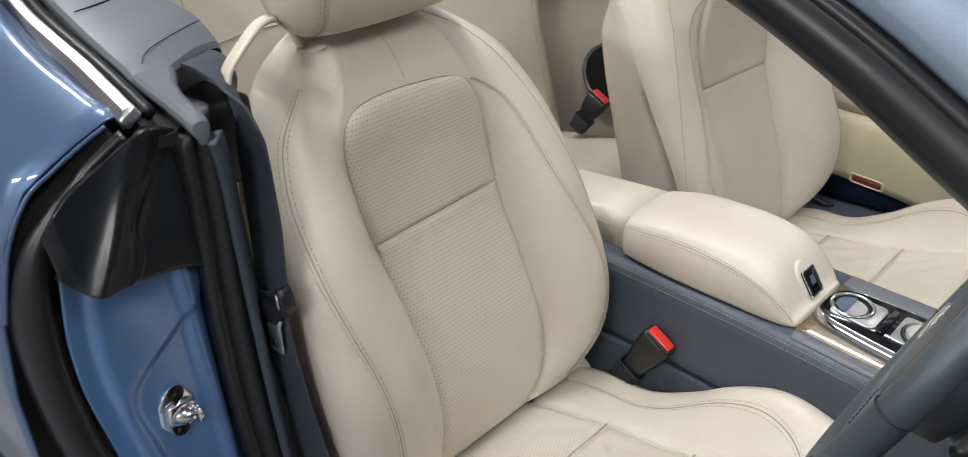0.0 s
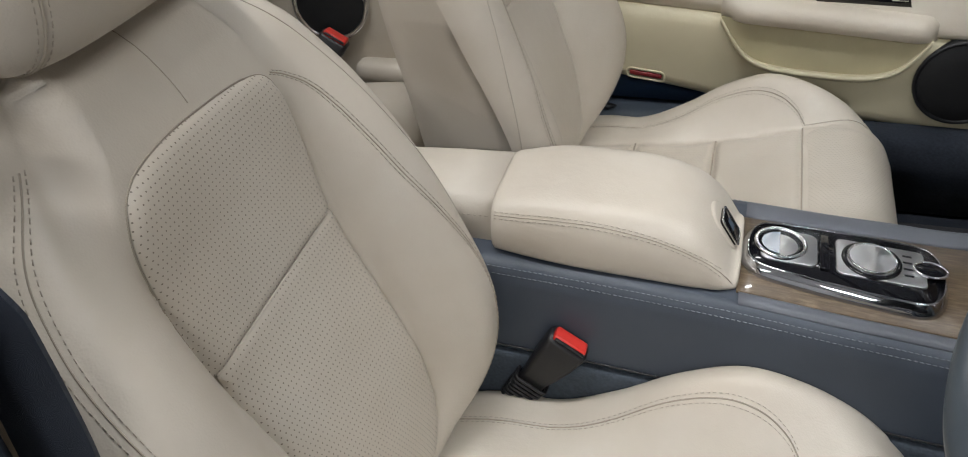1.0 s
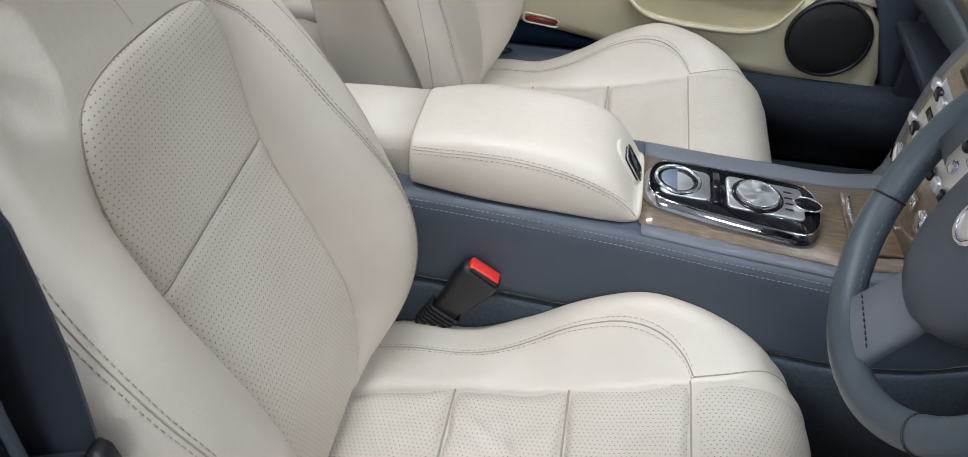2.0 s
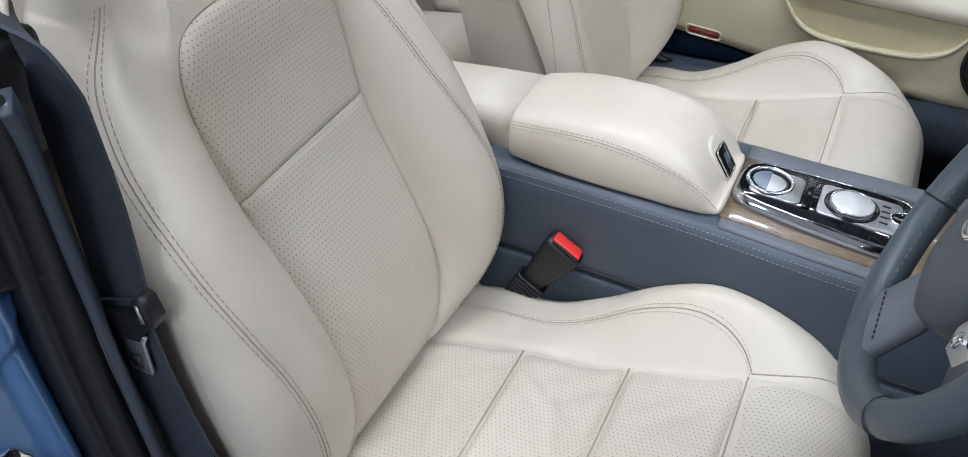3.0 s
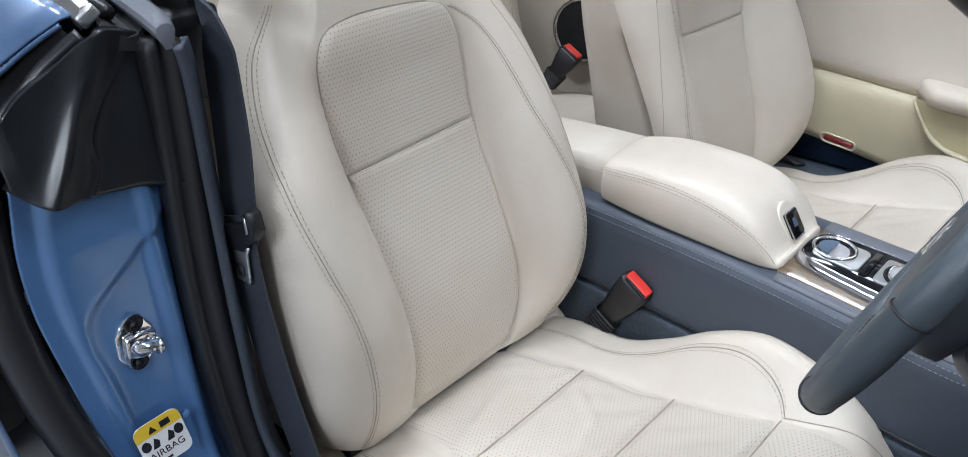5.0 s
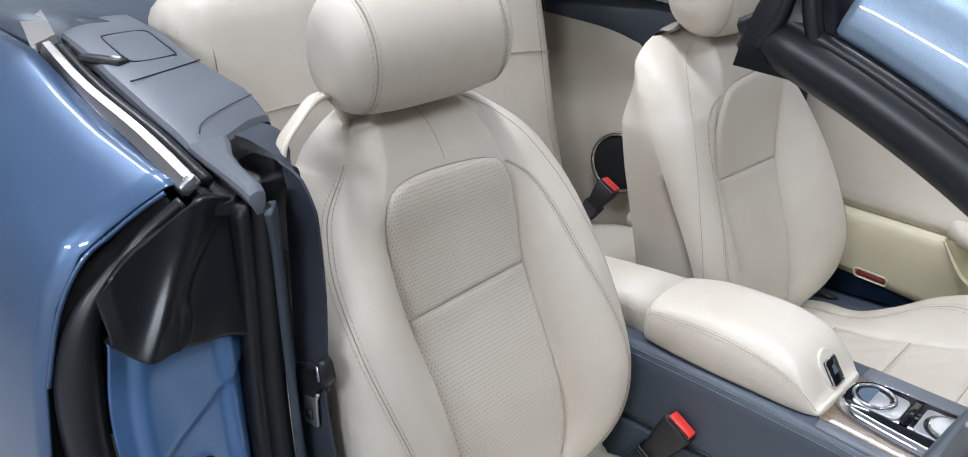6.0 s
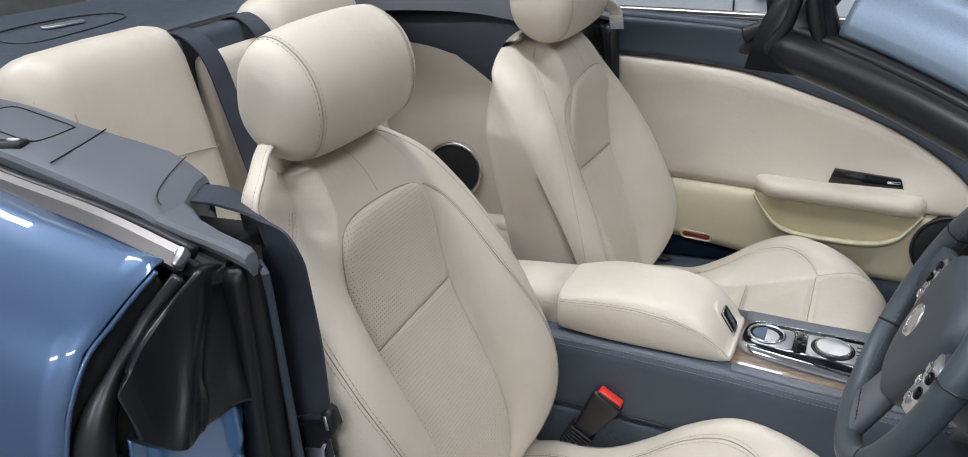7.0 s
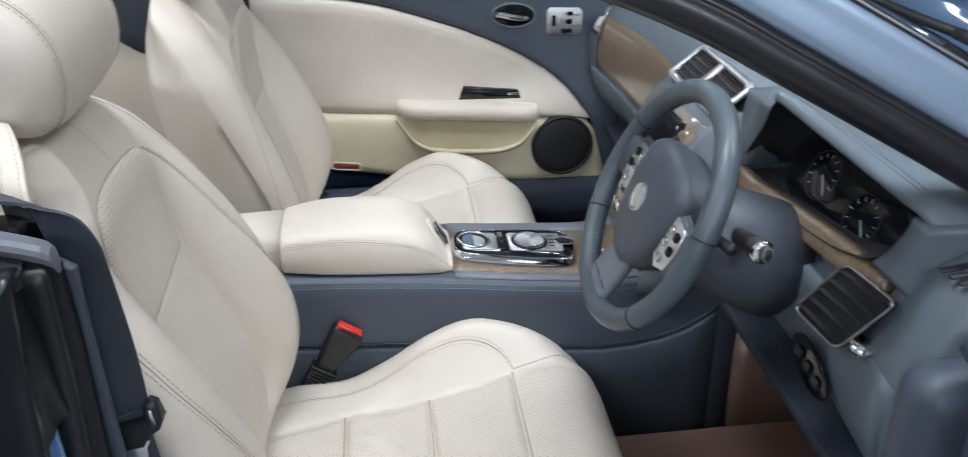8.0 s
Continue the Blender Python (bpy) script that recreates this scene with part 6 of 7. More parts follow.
    for x in np.linspace(-0.515, -0.020, 40):
        a, b = CAP_O(x) - 0.004, STRIP_Y(x) - 0.010
        za, zb = FLANGE_Z(x) - 0.014, STRIP_Z(x) - 0.008
        dip, fwd = 0.009, 0.0
        rows.append([(x, a * s, za), (x, (a * 0.8 + b * 0.2) * s, za - 0.7 * dip), (x, (a + b) / 2 * s, (za + zb) / 2 - dip), (x, (a * 0.2 + b * 0.8) * s, zb - 0.4 * dip - fwd), (x, (b + 0.004) * s, zb - fwd), (x, (b + 0.004) * s, zb - 0.018), (x, a * s, za - 0.024)])
    part("filler", sheet(rows, True, True), M_MESH, trim, "black rubber gap filler")


# ---- driver's belt ----
belt = thing("seat_belt", "dark grey seat belt hanging beside the driver's seat", "seat belt", (0.0, -0.61, 0.30))
line = smooth_path([(-0.155, -0.593, 1.014), (-0.120, -0.602, 1.020), (-0.085, -0.606, 1.021), (-0.056, -0.611, 1.017), (-0.034, -0.615, 1.008), (-0.016, -0.619, 0.993), (-0.005, -0.621, 0.965), (-0.001, -0.623, 0.93), (0.006, -0.629, 0.86), (0.010, -0.636, 0.80), (0.010, -0.640, 0.745)], 5)
turns = [(0, (0.35, -0.93, 0)), (12, (0.45, -0.89, 0)), (20, (0.70, -0.70, 0.10)), (26, (0.93, -0.30, 0.22)), (32, (1, 0.02, 0.12)), (40, (1, 0.12, 0.04)), (50, (1, 0.06, 0.06))]
across = []
for i in range(len(line)):
    k = max(j for j in range(len(turns) - 1) if turns[j][0] <= i)
    f = (i - turns[k][0]) / (turns[k + 1][0] - turns[k][0])
    across.append(Vector(turns[k][1]).lerp(Vector(turns[k + 1][1]), f))
part("webbing", ribbon(line, across, 0.055), M_BELT, belt)
low = smooth_path([(0.010, -0.643, 0.775), (0.016, -0.644, 0.69), (0.034, -0.642, 0.58), (0.060, -0.638, 0.47), (0.082, -0.633, 0.38), (0.105, -0.628, 0.27)], 6)
part("webbing", ribbon(low, (1, 0.12, 0.25), 0.050), M_BELT, belt)
shape = [(-0.036, -0.014), (-0.030, -0.022), (0.012, -0.022), (0.020, -0.012), (0.034, -0.004), (0.040, 0.006), (0.038, 0.026), (0.031, 0.031), (0.024, 0.026), (0.022, 0.012), (-0.030, 0.010), (-0.036, 0.004)]
tongue = part("tongue", prism(shape, (0.014, -0.636, 0.758), (1, 0, 0.16), (-0.10, 0, 1), 0.017, 0.004, 3), M_BLACK, belt, "black plastic belt tongue")
part("guide_slot", prism([(0.028, 0.004), (0.033, 0.006), (0.033, 0.024), (0.029, 0.025)], (0.014, -0.6534, 0.758), (1, 0, 0.16), (-0.10, 0, 1), 0.0006, 0), M_SATIN, tongue)
blade = prism([(-0.013, -0.048), (-0.011, -0.052), (0.011, -0.052), (0.013, -0.048), (0.013, -0.012), (0.018, -0.002), (-0.013, -0.006)], (0.018, -0.648, 0.748), (1, 0, -0.04), (0.05, 0, 1), 0.003, 0.001)
part("blade", blade, M_SATIN, tongue, "steel blade")
part("blade_slot", prism(round_rect(0.012, 0.014, 0.002), (0.016, -0.6518, 0.712), (1, 0, -0.04), (0.05, 0, 1), 0.0006, 0), M_BLACK, tongue)


# ---- dashboard ----
dash = thing("dashboard", "slate blue leather dashboard with walnut panels and chrome vents", "dashboard", (0.95, 0, 0.40))


def dash_x(y):
    return 0.026 * math.sin(min(abs(y) / 0.75, 1) * math.pi) - 0.03 * max(0, abs(y) - 0.5)


rows = []
for y in np.linspace(-0.735, 0.735, 120):
    o = dash_x(y)
    lift = 0.010 * math.exp(-((y / 0.3) ** 2))
    k = 0.105 * min(1.0, max(0.0, (0.222 - abs(y + 0.387)) / 0.012))
    rows.append([(1.14 + 0.14 * (1 - (y / 0.735) ** 2), y, 0.880), (1.04, y, 0.905 + lift), (0.97 + k, y, 0.905 + lift - 0.3 * k), (0.905 + o + k, y, 0.897 + lift - 0.3 * k), (0.872 + o + k, y, 0.880 + lift - 0.2 * k), (0.850 + o + k, y, 0.852), (0.828 + o + 0.9 * k, y, 0.790), (0.818 + o, y, 0.755), (0.815 + o, y, 0.705), (0.822 + o, y, 0.660), (0.845 + o, y, 0.610), (0.885 + o, y, 0.560), (0.95, y, 0.520), (1.14, y, 0.50), (1.16, y, 0.70)])
part("dash_body", sheet(rows, True, True), M_DASH, dash)


def face_x(y, z):
    return dash_x(y) + hermite([(0.56, 0.885), (0.61, 0.845), (0.66, 0.822), (0.705, 0.815), (0.755, 0.818), (0.80, 0.828), (0.852, 0.850), (0.885, 0.872)])(z)


def face_panel(y0, y1, lo, hi, off, thick=0.012, n=20):
    rows = []
    for y in np.linspace(y0, y1, n):
        a, b = lo(y), hi(y)
        fr = [(face_x(y, a + (b - a) * k / 8) - off * math.sin(math.pi * (0.08 + 0.84 * k / 8)) ** 0.4, y, a + (b - a) * k / 8) for k in range(9)]
        rows.append(fr + [(face_x(y, b) + thick, y, b), (face_x(y, a) + thick, y, a)])
    return sheet(rows, True, True)


part("wood_panel", face_panel(0.135, 0.66, lambda y: 0.700, lambda y: 0.838 - 0.03 * (y - 0.135), 0.006), M_WOOD, dash, "figured walnut panel")
part("glove_lid", face_panel(0.15, 0.70, lambda y: 0.595, lambda y: 0.692, 0.005), M_DASH, dash)
part("side_vent", face_panel(0.665, 0.725, lambda y: 0.775, lambda y: 0.852, 0.006), M_CHROME, dash, "chrome side vent")
# centre stack: stands forward of the dash and runs down into the console
STACK_X = hermite([(0.545, 0.700), (0.578, 0.716), (0.622, 0.721), (0.687, 0.729), (0.747, 0.746), (0.79, 0.768), (0.835, 0.800), (0.862, 0.835)])


def stack_panel(y0, y1, z0, z1, off, thick, crown=0.010, n=12, m=12):
    rows = []
    for y in np.linspace(y0, y1, n):
        front = []
        for z in np.linspace(z0, z1, m):
            e = 1 if y0 + 1e-6 < y < y1 - 1e-6 and z0 + 1e-6 < z < z1 - 1e-6 else 0
            front.append((STACK_X(z) + crown * (y / 0.13) ** 2 - off * e, y, z))
        rows.append(front + [(STACK_X(z1) + thick, y, z1), (STACK_X(z0) + thick, y, z0)])
    return sheet(rows, True, True)


stack = part("centre_panel", stack_panel(-0.132, 0.132, 0.545, 0.862, 0.0, 0.12), M_DASH, dash, "slate leather centre stack")
part("wood_facing", stack_panel(-0.112, 0.112, 0.572, 0.838, 0.004, 0.01), M_WOOD, stack, "figured walnut facing")
part("screen", stack_panel(-0.080, 0.080, 0.752, 0.828, 0.007, 0.01), M_GLOSS, stack, "dark display screen")
part("switch_panel", stack_panel(-0.094, 0.094, 0.662, 0.742, 0.007, 0.01), M_SATIN, stack, "satin metal switch panel")
part("radio_slot", stack_panel(-0.075, 0.075, 0.700, 0.710, 0.0085, 0.01), M_GLOSS, stack, "dark disc slot")


def on_stack(y, z, out):
    return Vector((STACK_X(z) + 0.010 * (y / 0.13) ** 2 - out, y, z))


for k in range(8):
    y = -0.084 + 0.168 * k / 7
    for z in (0.728, 0.678):
        part("control_button", block((0.008, 0.017, 0.015), on_stack(y, z, 0.009), 0.003, 2), M_SATIN if (k + int(z * 1000)) % 2 else M_GLOSS, stack)
for sg in (-1, 1):
    part("control_knob", turned([(0.015, 0), (0.0145, 0.007), (0.012, 0.009), (0.001, 0.009)], on_stack(0.072 * sg, 0.632, 0.004), (-1, 0, 0.1), 24), M_CHROME, stack)
    part("window_button", block((0.008, 0.026, 0.022), on_stack(0.030 * sg, 0.632, 0.007), 0.003, 2), M_CHROME, stack)


def air_vent(name_label, c, ax, ay, w, h, slats, cells=1):
    """A framed vent with slats; ax along its width, ay along its height."""
    ax, ay = Vector(ax).normalized(), Vector(ay).normalized()
    nz = ax.cross(ay).normalized()
    c = Vector(c) + 0.006 * nz
    bez = 0.0085 if cells > 1 else 0.0026
    fr = part("air_vent", tube([c + a * ax + b * ay for a, b in round_rect(w + bez, h + bez, 0.014)], bez, 10, True, flat=0.6), M_SATIN if cells > 1 else M_STRIP, dash, name_label)
    part("vent_backing", prism(round_rect(w, h, 0.010), c - 0.006 * nz, ax, ay, 0.004, 0), M_BLACK, fr, "", False)
    for k in range(slats):
        b = -h / 2 + h * (k + 0.5) / slats
        m = Matrix((ax, ay, nz)).transposed()
        part("slat", block((w * 0.98, 0.0020, 0.010), c + b * ay - 0.001 * nz, 0.001, 1, m @ Matrix.Rotation(0.5, 3, "X")), M_MESH, fr)
    for k in range(1, cells):
        part("mullion", block((0.016, h, 0.016), c + (-w / 2 + w * k / cells) * ax, 0.002, 1, Matrix((ax, ay, nz)).transposed()), M_STRIP, fr)
    return fr


part("under_panel", block((0.36, 1.34, 0.02), (1.03, 0, 0.535), 0.005), M_CARPET, dash, "dark lower panel")
vent = air_vent("chrome framed twin centre vent with black slats", (0.858, 0.006, 0.874), (0, -1, 0), (0.78, 0, 0.62), 0.220, 0.064, 5, 2)
sv = air_vent("chrome framed side vent with black slats", (0.826, -0.572, 0.788), (0, -1, 0.12), (0.36, -0.42, 0.90), 0.108, 0.098, 5)
part("vent_wheel", turned([(0.014, -0.004), (0.014, 0.004), (0.012, 0.005), (0.001, 0.005)], (0.822, -0.626, 0.770), (0, 0.25, -1), 24), M_CHROME, sv, "chrome vent wheel")
# instrument binnacle
mouth = smooth_path([(-0.170, 0.792, 0), (-0.196, 0.832, 0), (-0.226, 0.880, 0), (-0.242, 0.922, 0), (-0.272, 0.930, 0), (-0.36, 0.931, 0), (-0.46, 0.931, 0), (-0.565, 0.929, 0), (-0.603, 0.920, 0), (-0.594, 0.884, 0), (-0.566, 0.850, 0), (-0.520, 0.829, 0), (-0.450, 0.812, 0), (-0.34, 0.798, 0), (-0.24, 0.786, 0)], 4, True)
mc = sum(mouth, Vector()) / len(mouth)
lean = lambda z: 0.10 * (z - 0.80)
well = [[(0.935, mc.x, mc.y)] * len(mouth)]
for x, g in ((0.930, 0.84), (0.895, 0.94), (0.865, 0.985), (0.846, 1.0)):
    well.append([(x + lean(mc.y + (q.y - mc.y) * g) * (1 - (x - 0.846) * 8), mc.x + (q.x - mc.x) * g, mc.y + (q.y - mc.y) * g) for q in mouth])
part("binnacle_well", sheet(well, True), M_BLACK, dash, "black instrument well")
hood = []
for y in np.linspace(-0.212, -0.632, 60):
    e = min(y + 0.632, -0.212 - y)
    drop = 0.030 * max(0.0, 1 - e / 0.030) ** 2
    back = 0.020 * max(0.0, 1 - e / 0.040) ** 2
    hood.append([(x + back, y, z - drop * (1 if z > 0.91 else 0.3)) for x, z in ((0.945, 0.902), (0.885, 0.918), (0.866, 0.925), (0.859, 0.929), (0.857, 0.934), (0.861, 0.9405), (0.870, 0.944), (0.90, 0.9455), (0.96, 0.942), (1.05, 0.930), (1.15, 0.893), (1.15, 0.87), (1.0, 0.88))])
hood_part = part("binnacle", sheet(hood, True, True), M_DASH, dash, "slate leather instrument hood")
for x, z in ((0.8745, 0.9452), (0.8825, 0.9456)):
    part("stitching", stitches([(x, y, z) for y in np.linspace(-0.250, -0.590, 30)], 0.0045, 0.002, 0.0006), M_THREAD, hood_part)
for y0, y1, z0, z1 in ((-0.150, -0.236, 0.775, 0.915), (-0.640, -0.600, 0.842, 0.922)):
    cheek = []
    for k in range(14):
        t = k / 13
        z = z0 + (z1 - z0) * t
        inn = y0 + (y1 - y0) * (0.30 + 0.70 * t) if y0 > -0.5 else y1 + 0.045 * (1 - t) ** 1.5
        cheek.append([(0.95, inn, z), (0.860 + lean(z), inn, z), (0.847 + lean(z), inn + (0.008 if y0 > -0.5 else -0.008), z), (0.847 + lean(z), y0, z), (0.95, y0, z)])
    part("binnacle_cheek", sheet(cheek, True, True), M_DASH, dash)
cl = part("cluster_face", prism(round_rect(0.300, 0.105, 0.045), Vector((0.912, -0.385, 0.838)), (0, -1, 0), (0.38, 0, 0.92), 0.006, 0.002), M_GLOSS, dash, "black instrument face")
for sg in (-1, 1):
    q = Vector((0.9005, (-0.335, -0.447)[sg > 0], (0.848, 0.834)[sg > 0]))
    ring = [q + 0.036 * (math.cos(a) * Vector((0, 1, 0)) + math.sin(a) * Vector((0.38, 0, 0.92))) for a in np.arange(32) * math.pi / 16]
    part("dial_ring", tube(ring, 0.0008, 6, True), M_BLACK, cl)
    bm = bmesh.new()
    for a in np.arange(0, 11) * math.radians(27) - math.radians(45):
        d = math.cos(a) * Vector((0, 1, 0)) + math.sin(a) * Vector((0.38, 0, 0.92))
        tube([q + 0.026 * d, q + 0.032 * d], 0.0007, 4, bm=bm)
    part("dial_marks", bm, M_DIAL, cl)
    d = math.cos(3.9) * Vector((0, 1, 0)) + math.sin(3.9) * Vector((0.38, 0, 0.92))
    part("needle", tube([q, q + 0.026 * d], 0.0010, 5), M_DIAL, cl)
part("wood_strip", face_panel(-0.60, -0.14, lambda y: 0.768 + 0.115 * max(0.0, -(y + 0.24)), lambda y: 0.799 + 0.115 * max(0.0, -(y + 0.24)), 0.007), M_WOOD, dash, "walnut strip below the instruments")
part("lower_panel", face_panel(-0.70, -0.16, lambda y: 0.605, lambda y: 0.764, 0.004), M_DASH, dash)
part("switch_panel", prism(oval(0.105, 0.052, 28), (0.822, -0.530, 0.672), (0, -0.93, -0.25), (0.06, -0.3, 0.95), 0.004, 0.001), M_GLOSS, dash, "oval black switch panel")
for k in range(3):
    part("switch", block((0.006, 0.016, 0.014), (0.815, -0.505 - 0.026 * k, 0.678 - 0.006 * k), 0.002, 1), M_BLACK, dash)
for k in range(5):
    part("demister_slot", block((0.050, 0.008, 0.004), (0.888 + 0.002 * k, -0.662 - 0.014 * k, 0.8900), 0.0015, 1, Matrix.Rotation(0.15, 3, "Z")), M_BLACK, dash)

# ---- steering wheel ----
HUB = Vector((0.648, -0.363, 0.835))
AX = Vector((-0.900, -0.04, 0.432)).normalized()
WY = Vector((0, -1, 0))
WZ = AX.cross(WY).normalized()
WZ = WZ if WZ.z > 0 else -WZ
turned_by = radians(-7)
WY, WZ = math.cos(turned_by) * WY + math.sin(turned_by) * WZ, math.cos(turned_by) * WZ - math.sin(turned_by) * WY
wheel = thing("steering_wheel", "slate leather steering wheel with metal switch pads", "steering wheel", tuple(HUB))


def on_wheel(a, b, h=0.0):
    return HUB + float(a) * WY + float(b) * WZ + float(h) * AX


rim_line = [on_wheel(0.162 * math.cos(t), 0.162 * math.sin(t), 0.0) for t in np.arange(72) * math.pi / 36]
rim = part("rim", tube(rim_line, 0.0160, 14, True), M_WHEEL, wheel, "slate leather rim")
for t in (0.32, math.pi - 0.32, math.pi + 0.62, -0.62):
    ring = [on_wheel((0.162 + 0.0163 * math.cos(k)) * math.cos(t), (0.162 + 0.0163 * math.cos(k)) * math.sin(t), 0.0163 * math.sin(k)) for k in np.arange(20) * math.pi / 10]
    part("seam", tube(ring, 0.0011, 6, True), M_BLACK, rim)
part("stitching", stitches([on_wheel(0.1465 * math.cos(t), 0.1465 * math.sin(t), 0.001) for t in np.arange(140) * math.pi / 70], 0.004, 0.004, 0.0005), M_THREAD, rim)
pad = []
shape = [(-0.078, 0.030), (-0.070, 0.055), (-0.040, 0.068), (0.0, 0.071), (0.040, 0.068), (0.070, 0.055), (0.078, 0.030), (0.074, -0.012), (0.058, -0.052), (0.030, -0.078), (0.0, -0.084), (-0.030, -0.078), (-0.058, -0.052), (-0.074, -0.012)]
outline = smooth_path([(a, b, 0) for a, b in shape], 4, True)
for h, g in ((-0.050, 0.92), (-0.025, 1.0), (-0.006, 1.0), (0.004, 0.95), (0.010, 0.82), (0.014, 0.6), (0.016, 0.3), (0.0165, 0.05)):
    pad.append([on_wheel(q.x * g * 1.12 - 0.006, q.y * g * 1.12, h) for q in outline])
boss = part("hub_pad", sheet(pad, True, True), M_HUB, wheel, "slate hub pad")
part("badge_ring", tube([on_wheel(0.0185 * math.cos(t) - 0.012, 0.0185 * math.sin(t) - 0.002, 0.0165) for t in np.arange(32) * math.pi / 16], 0.0026, 8, True), M_CHROME, boss)
part("badge", turned([(0.0175, 0.012), (0.0175, 0.016), (0.012, 0.0175), (0.001, 0.018)], HUB - 0.002 * WZ - 0.012 * WY, AX, 28), M_SATIN, boss, "round metal badge")
for sg in (-1, 1):
    spoke = smooth_path([(0.055 * sg, 0.006, -0.010), (0.095 * sg, 0.002, -0.010), (0.125 * sg, 0.000, -0.006), (0.156 * sg, 0.002, 0.0)], 4)
    rows = [[on_wheel(q.x, q.y + b * (1.15 - 0.35 * i / len(spoke)), q.z + t) for b, t in ((-0.036, 0.0), (-0.030, 0.009), (0.030, 0.009), (0.036, 0.0), (0.028, -0.010), (-0.028, -0.010))] for i, q in enumerate(spoke)]
    part("spoke", sheet(rows, True, True), M_HUB, wheel)
    plate = [(0.080 * sg, 0.034), (0.118 * sg, 0.032), (0.128 * sg, 0.004), (0.122 * sg, -0.024), (0.096 * sg, -0.036), (0.080 * sg, -0.026)]
    plate = plate if sg > 0 else plate[::-1]
    sp = part("switch_plate", prism(plate, on_wheel(0, 0, -0.003), WY, WZ, 0.006 * (1 if WY.cross(WZ).dot(AX) > 0 else -1), 0.0015), M_SATIN, wheel, "metal switch plate")
    for k, (a, b) in enumerate(((0.092, 0.020), (0.110, 0.020), (0.092, 0.001), (0.113, 0.000), (0.101, -0.018))):
        part("switch", block((0.012, 0.012, 0.007), on_wheel(a * sg, b, 0.005), 0.003, 2, Matrix((WY, WZ, AX)).transposed()), M_GLOSS if k % 2 else M_CHROME, sp)
low = smooth_path([(0.0, -0.060, -0.006), (0.0, -0.095, -0.006), (0.0, -0.125, -0.003), (0.0, -0.156, 0.0)], 4)
rows = [[on_wheel(q.x + a * (1.0 + 0.25 * i / len(low)), q.y, q.z + t) for a, t in ((-0.034, -0.002), (-0.029, 0.008), (0.029, 0.008), (0.034, -0.002), (0.026, -0.010), (-0.026, -0.010))] for i, q in enumerate(low)]
foot = part("spoke", sheet(rows, True, True), M_SLATE_TRIM, wheel, "wide satin slate lower spoke")
part("stitching", stitches([on_wheel(a, -0.132, 0.0065) for a in np.linspace(-0.03, 0.03, 10)], 0.004, 0.003, 0.0008), M_BLACK, foot)
# column shroud, stalk and key
column = thing("steering_column", "slate column shroud with stalk switch", "steering column", tuple(HUB - 0.10 * AX))
rows = [[on_wheel(r * 1.05 * math.cos(t), r * math.sin(t) - 0.014, h) for t in np.arange(28) * math.pi / 14] for r, h in ((0.050, -0.050), (0.060, -0.065), (0.072, -0.10), (0.080, -0.16), (0.085, -0.22))]
part("shroud", sheet(rows, True, True), M_HUB, column)
part("stalk", tube([(0.750, -0.405, 0.806), (0.752, -0.455, 0.817), (0.752, -0.484, 0.822)], lambda t: 0.010 + 0.006 * t, 14), M_BLACK, column, "black stalk")
part("stalk_end", turned([(0.0155, 0), (0.0155, 0.010), (0.012, 0.013), (0.001, 0.013)], (0.752, -0.483, 0.822), (0, -1, 0.15), 24), M_CHROME, column, "chrome stalk end")
for sg in (-1, 1):
    part("stalk", tube([on_wheel(0.05 * sg, 0.01, -0.065), on_wheel(0.11 * sg, 0.035, -0.055), on_wheel(0.14 * sg, 0.045, -0.050)], 0.0075, 10), M_BLACK, column, "black stalk")

# ---- mats on the carpet ----
for s in (-1, 1):
    mat = tagged(part("floor_mat", block((0.56, 0.44, 0.014), (0.86, 0.37 * s, 0.237), 0.006), M_MAT if s < 0 else M_FLOOR_MAT, None), "glossy brown rubber floor mat on blue carpet" if s < 0 else "dark grey pile floor mat on blue carpet", "floor mat", "floor mats")
    mat.location = (0, 0, 0)
toe = [[(x, -0.37 + dy, z + t) for dy, t in ((-0.22, 0.0), (-0.21, 0.012), (0.21, 0.012), (0.22, 0.0))] for x, z in ((1.08, 0.236), (1.13, 0.262), (1.17, 0.34), (1.19, 0.50))]
# Brown sheet added on the tunnel side to give its reddish reflected glow.
lip = [[(x, -0.152 - t, 0.242), (x, -0.146 - t, 0.34), (x, -0.146 - t, 0.46), (x, -0.138, 0.46), (x, -0.138, 0.242)] for x, t in ((0.90, 0.0), (0.93, 0.002), (1.03, 0.004), (1.12, 0.003), (1.18, 0.0))]
tagged(part("brown_glow_sheet", sheet(lip, True, True), M_MAT, None), "brown sheet added for the reflected glow on the tunnel side", "floor mat")
tagged(part("heel_mat", sheet(toe, True, True), M_MAT, None), "brown rubber heel mat on the toe board", "floor mat")
ped = thing("pedals", "black pedals under the steering column", "pedals", (1.08, -0.37, 0.24))
for y, w in ((-0.30, 0.075), (-0.44, 0.05)):
    part("pedal", block((0.02, w, 0.07), (1.02, y, 0.40), 0.005, 2, Matrix.Rotation(-0.6, 3, "Y")), M_BLACK, ped)
    part("pedal_arm", tube([(1.03, y, 0.41), (1.10, y, 0.50), (1.19, y, 0.62)], 0.009, 8), M_BLACK, ped)

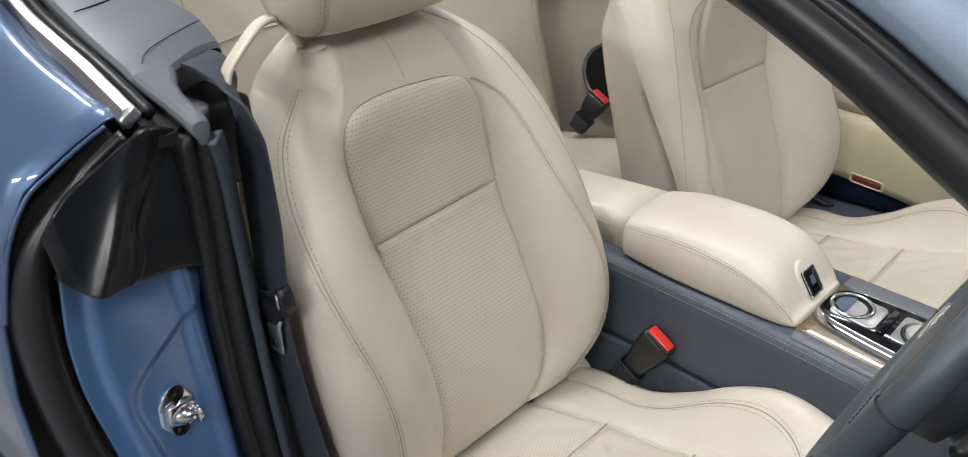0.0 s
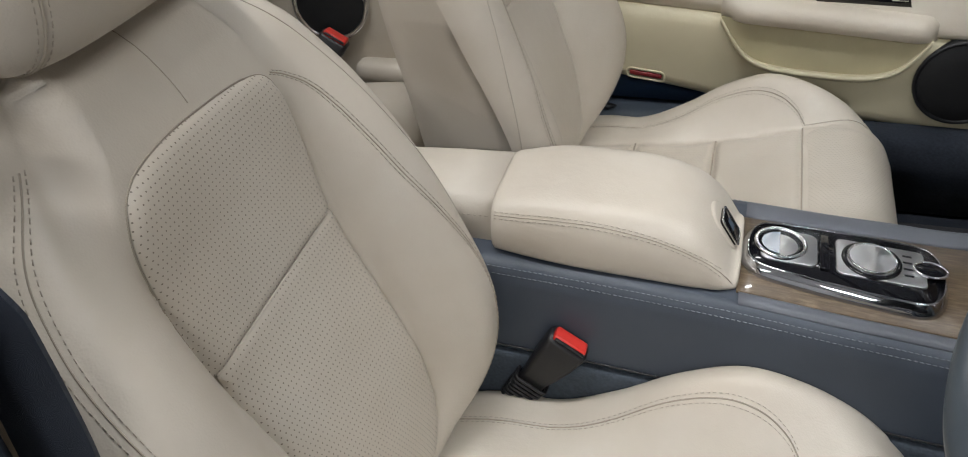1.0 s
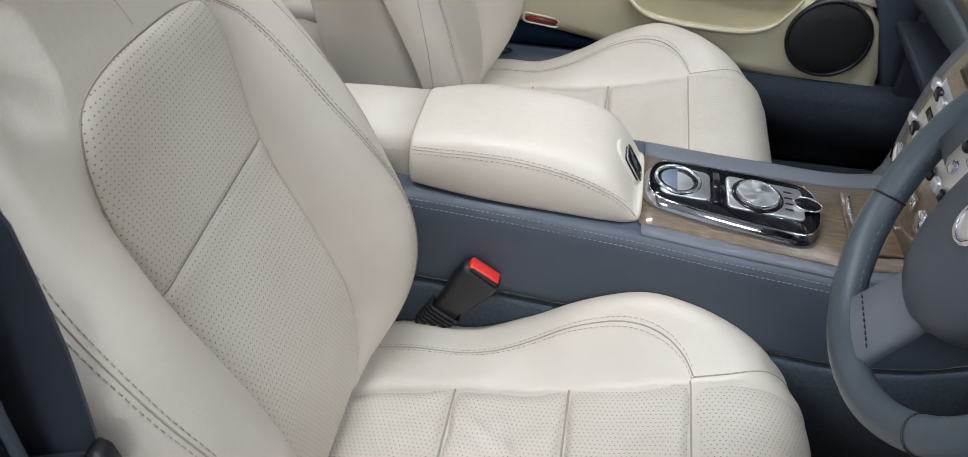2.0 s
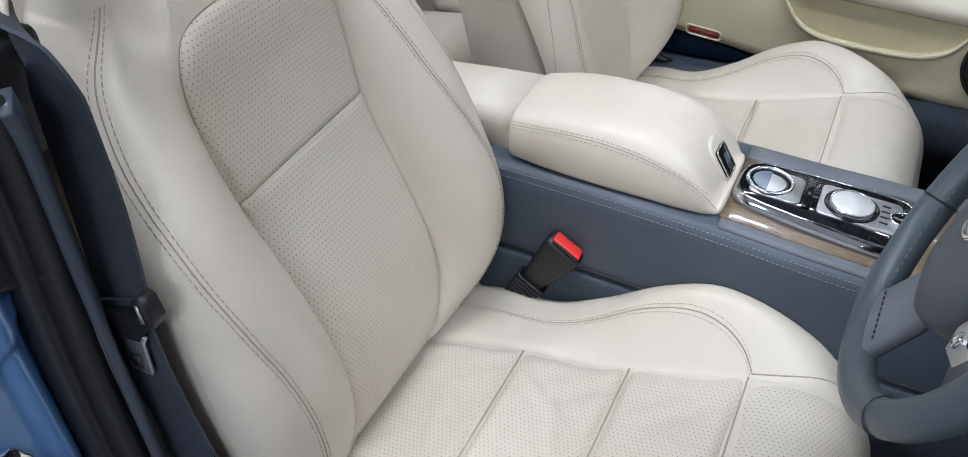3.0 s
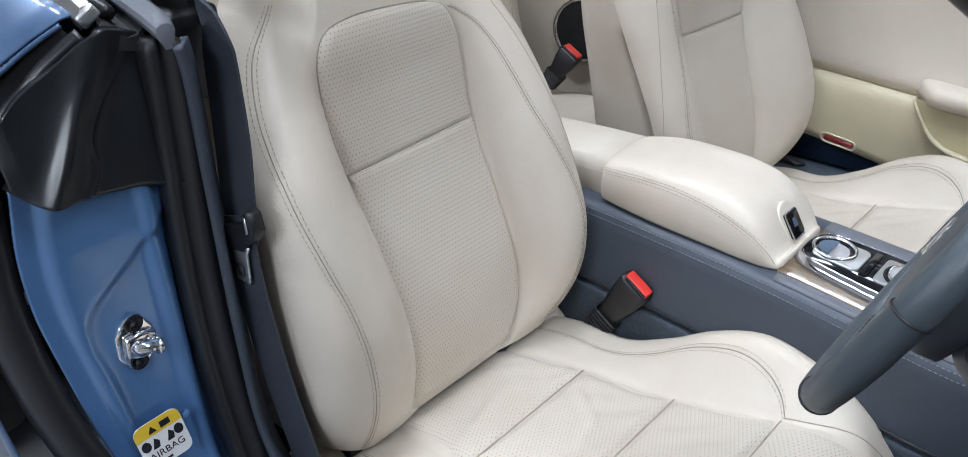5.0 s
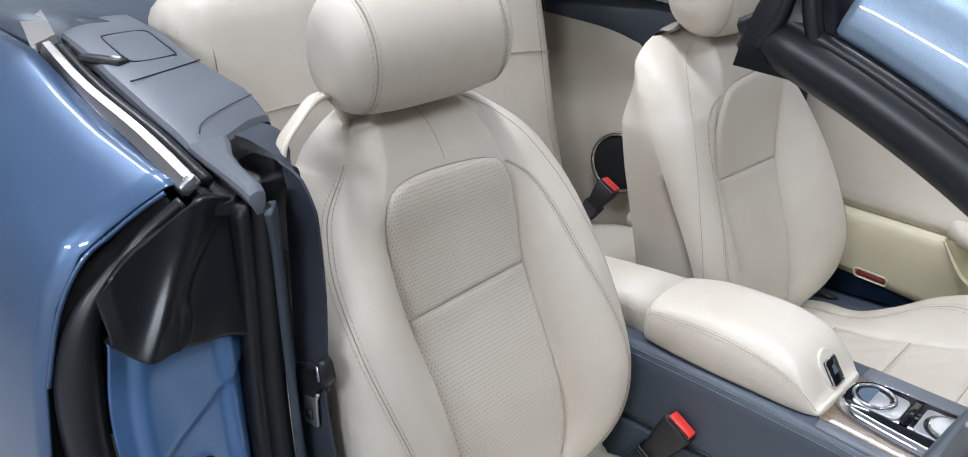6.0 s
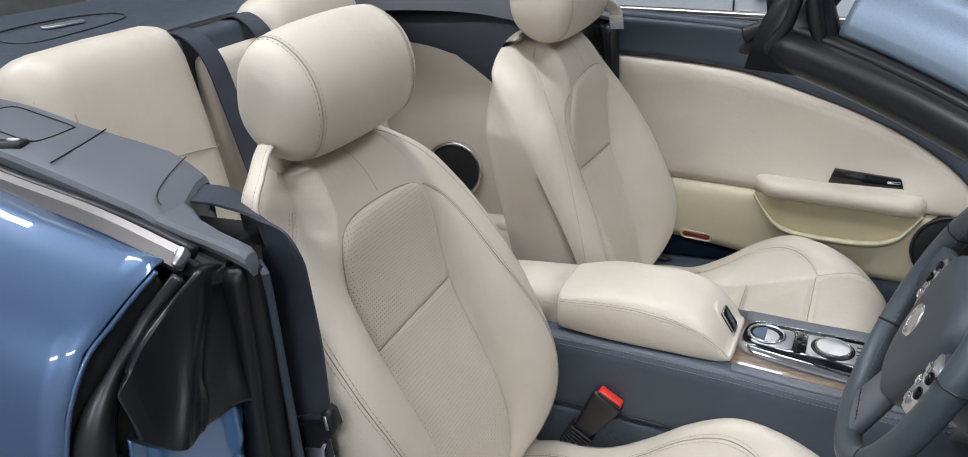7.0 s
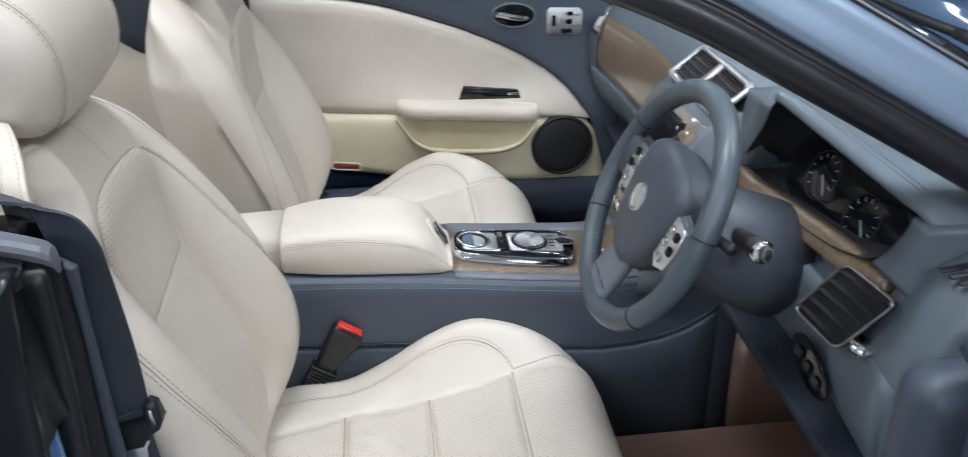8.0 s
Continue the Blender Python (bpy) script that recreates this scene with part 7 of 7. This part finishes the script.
# ---- hall ----
ground = tagged(part("ground", block((60, 60, 0.2), (0, 0, -0.1), 0), M_GREY, None, "", False), "grey polished concrete ground", "ground", "", "structure")
for nm, size, at in (("wall_north", (14, 0.2, 3.6), (0, 6.6, 1.8)), ("wall_south", (14, 0.2, 3.6), (0, -6.6, 1.8)), ("wall_east", (0.2, 13.0, 3.6), (7.1, 0, 1.8)), ("wall_west", (0.2, 13.0, 3.6), (-7.1, 0, 1.8))):
    tagged(part(nm, block(size, at, 0), M_DARKWALL if nm == "wall_east" else M_WALL, None, "", False), "dark hall wall" if nm == "wall_east" else "white painted hall wall", "wall", "", "structure")
tagged(part("ceiling", block((14.4, 13.4, 0.2), (0, 0, 3.7), 0), M_CEIL, None, "", False), "white hall ceiling", "ceiling", "", "structure")
fit_proto = None
for lx, ly, power in LAMP_ROWS:
    if fit_proto is None:
        fit_proto = thing("strip_lamp", "white ceiling strip lamp with bright tubes, out of view", "lamp", (lx, ly, 3.6), "strip lamps")
        part("housing", block((1.55, 0.22, 0.22), (lx, ly, 3.485), 0.01), M_WALL, fit_proto, "", False)
        for dy in (-0.05, 0.05):
            part("lamp_tube", tube([(lx - 0.72, ly + dy, 3.355), (lx + 0.72, ly + dy, 3.355)], 0.014, 8), M_TUBE, fit_proto, "glowing tube")
    else:
        copy_thing(fit_proto, Matrix.Translation((lx, ly, 3.6)))


def parked_car(at, turn, mat, label):
    """A saloon seen in part behind the convertible."""
    ob = thing("parked_car", label, "car", (0, 0, 0), "parked cars")
    L = 4.6
    prof = hermite([(-2.3, 0.78), (-2.0, 0.98), (-1.4, 1.02), (-0.6, 1.0), (0.6, 0.98), (1.2, 0.94), (2.0, 0.86), (2.3, 0.66)])
    rows = []
    for x in np.linspace(-2.3, 2.3, 40):
        z = prof(x)
        w = 0.90 - 0.12 * abs(x / 2.3) ** 4
        rows.append([(x, -w + 0.06, 0.25), (x, -w, 0.42), (x, -w - 0.005, 0.60), (x, -w + 0.015, 0.66), (x, -w + 0.02, 0.78), (x, -w + 0.06, z - 0.04), (x, -w + 0.12, z), (x, w - 0.12, z), (x, w - 0.06, z - 0.04), (x, w - 0.02, 0.78), (x, w - 0.015, 0.66), (x, w + 0.005, 0.60), (x, w, 0.42), (x, w - 0.06, 0.25)])
    part("body", sheet(rows, True, True), mat, ob)
    rows = []
    for x, z, w in ((-1.75, 1.02, 0.72), (-1.1, 1.36, 0.60), (-0.3, 1.43, 0.58), (0.35, 1.38, 0.58), (1.15, 1.0, 0.70)):
        rows.append([(x, -w - 0.06, 0.98), (x, -w, z - 0.02), (x, -w * 0.8, z), (x, w * 0.8, z), (x, w, z - 0.02), (x, w + 0.06, 0.98)])
    part("cabin_glass", sheet(rows, True, True), M_GLOSS, ob, "dark cabin glass")
    for sx in (-0.42, 0.62):
        part("door_gap", tube([(sx, -0.895, 0.34), (sx, -0.908, 0.6), (sx, -0.885, 0.8), (sx, -0.84, 0.97)], 0.004, 6), M_BLACK, ob)
        hd = part("door_handle", tube(smooth_path([(sx + 0.08, -0.885, 0.80), (sx + 0.12, -0.925, 0.80), (sx + 0.22, -0.925, 0.80), (sx + 0.26, -0.885, 0.80)], 4), 0.012, 8), M_CHROME, ob)
    part("waist_line", tube([(x, -0.9, 0.632) for x in np.linspace(-1.9, 1.9, 12)], 0.006, 6), M_STRIP, ob)
    for wx in (-1.35, 1.4):
        for sy in (-1, 1):
            w = part("wheel", turned([(0.19, -0.1), (0.30, -0.1), (0.32, 0.0), (0.30, 0.1), (0.20, 0.1)], (wx, 0.80 * sy, 0.32), (0, sy, 0), 32), M_TYRE, ob)
            part("rim", turned([(0.20, 0.09), (0.19, 0.105), (0.06, 0.08), (0.001, 0.085)], (wx, 0.80 * sy, 0.32), (0, sy, 0), 32), M_SATIN, w)
    ob.matrix_world = Matrix.Translation(at) @ Matrix.Rotation(radians(turn), 4, "Z")
    return ob


parked_car((-0.6, 3.1, 0), 0, M_SILVER, "silver parked saloon on the grey ground")
parked_car((4.9, 2.2, 0), 70, M_DARKCAR, "dark parked saloon on the grey ground")
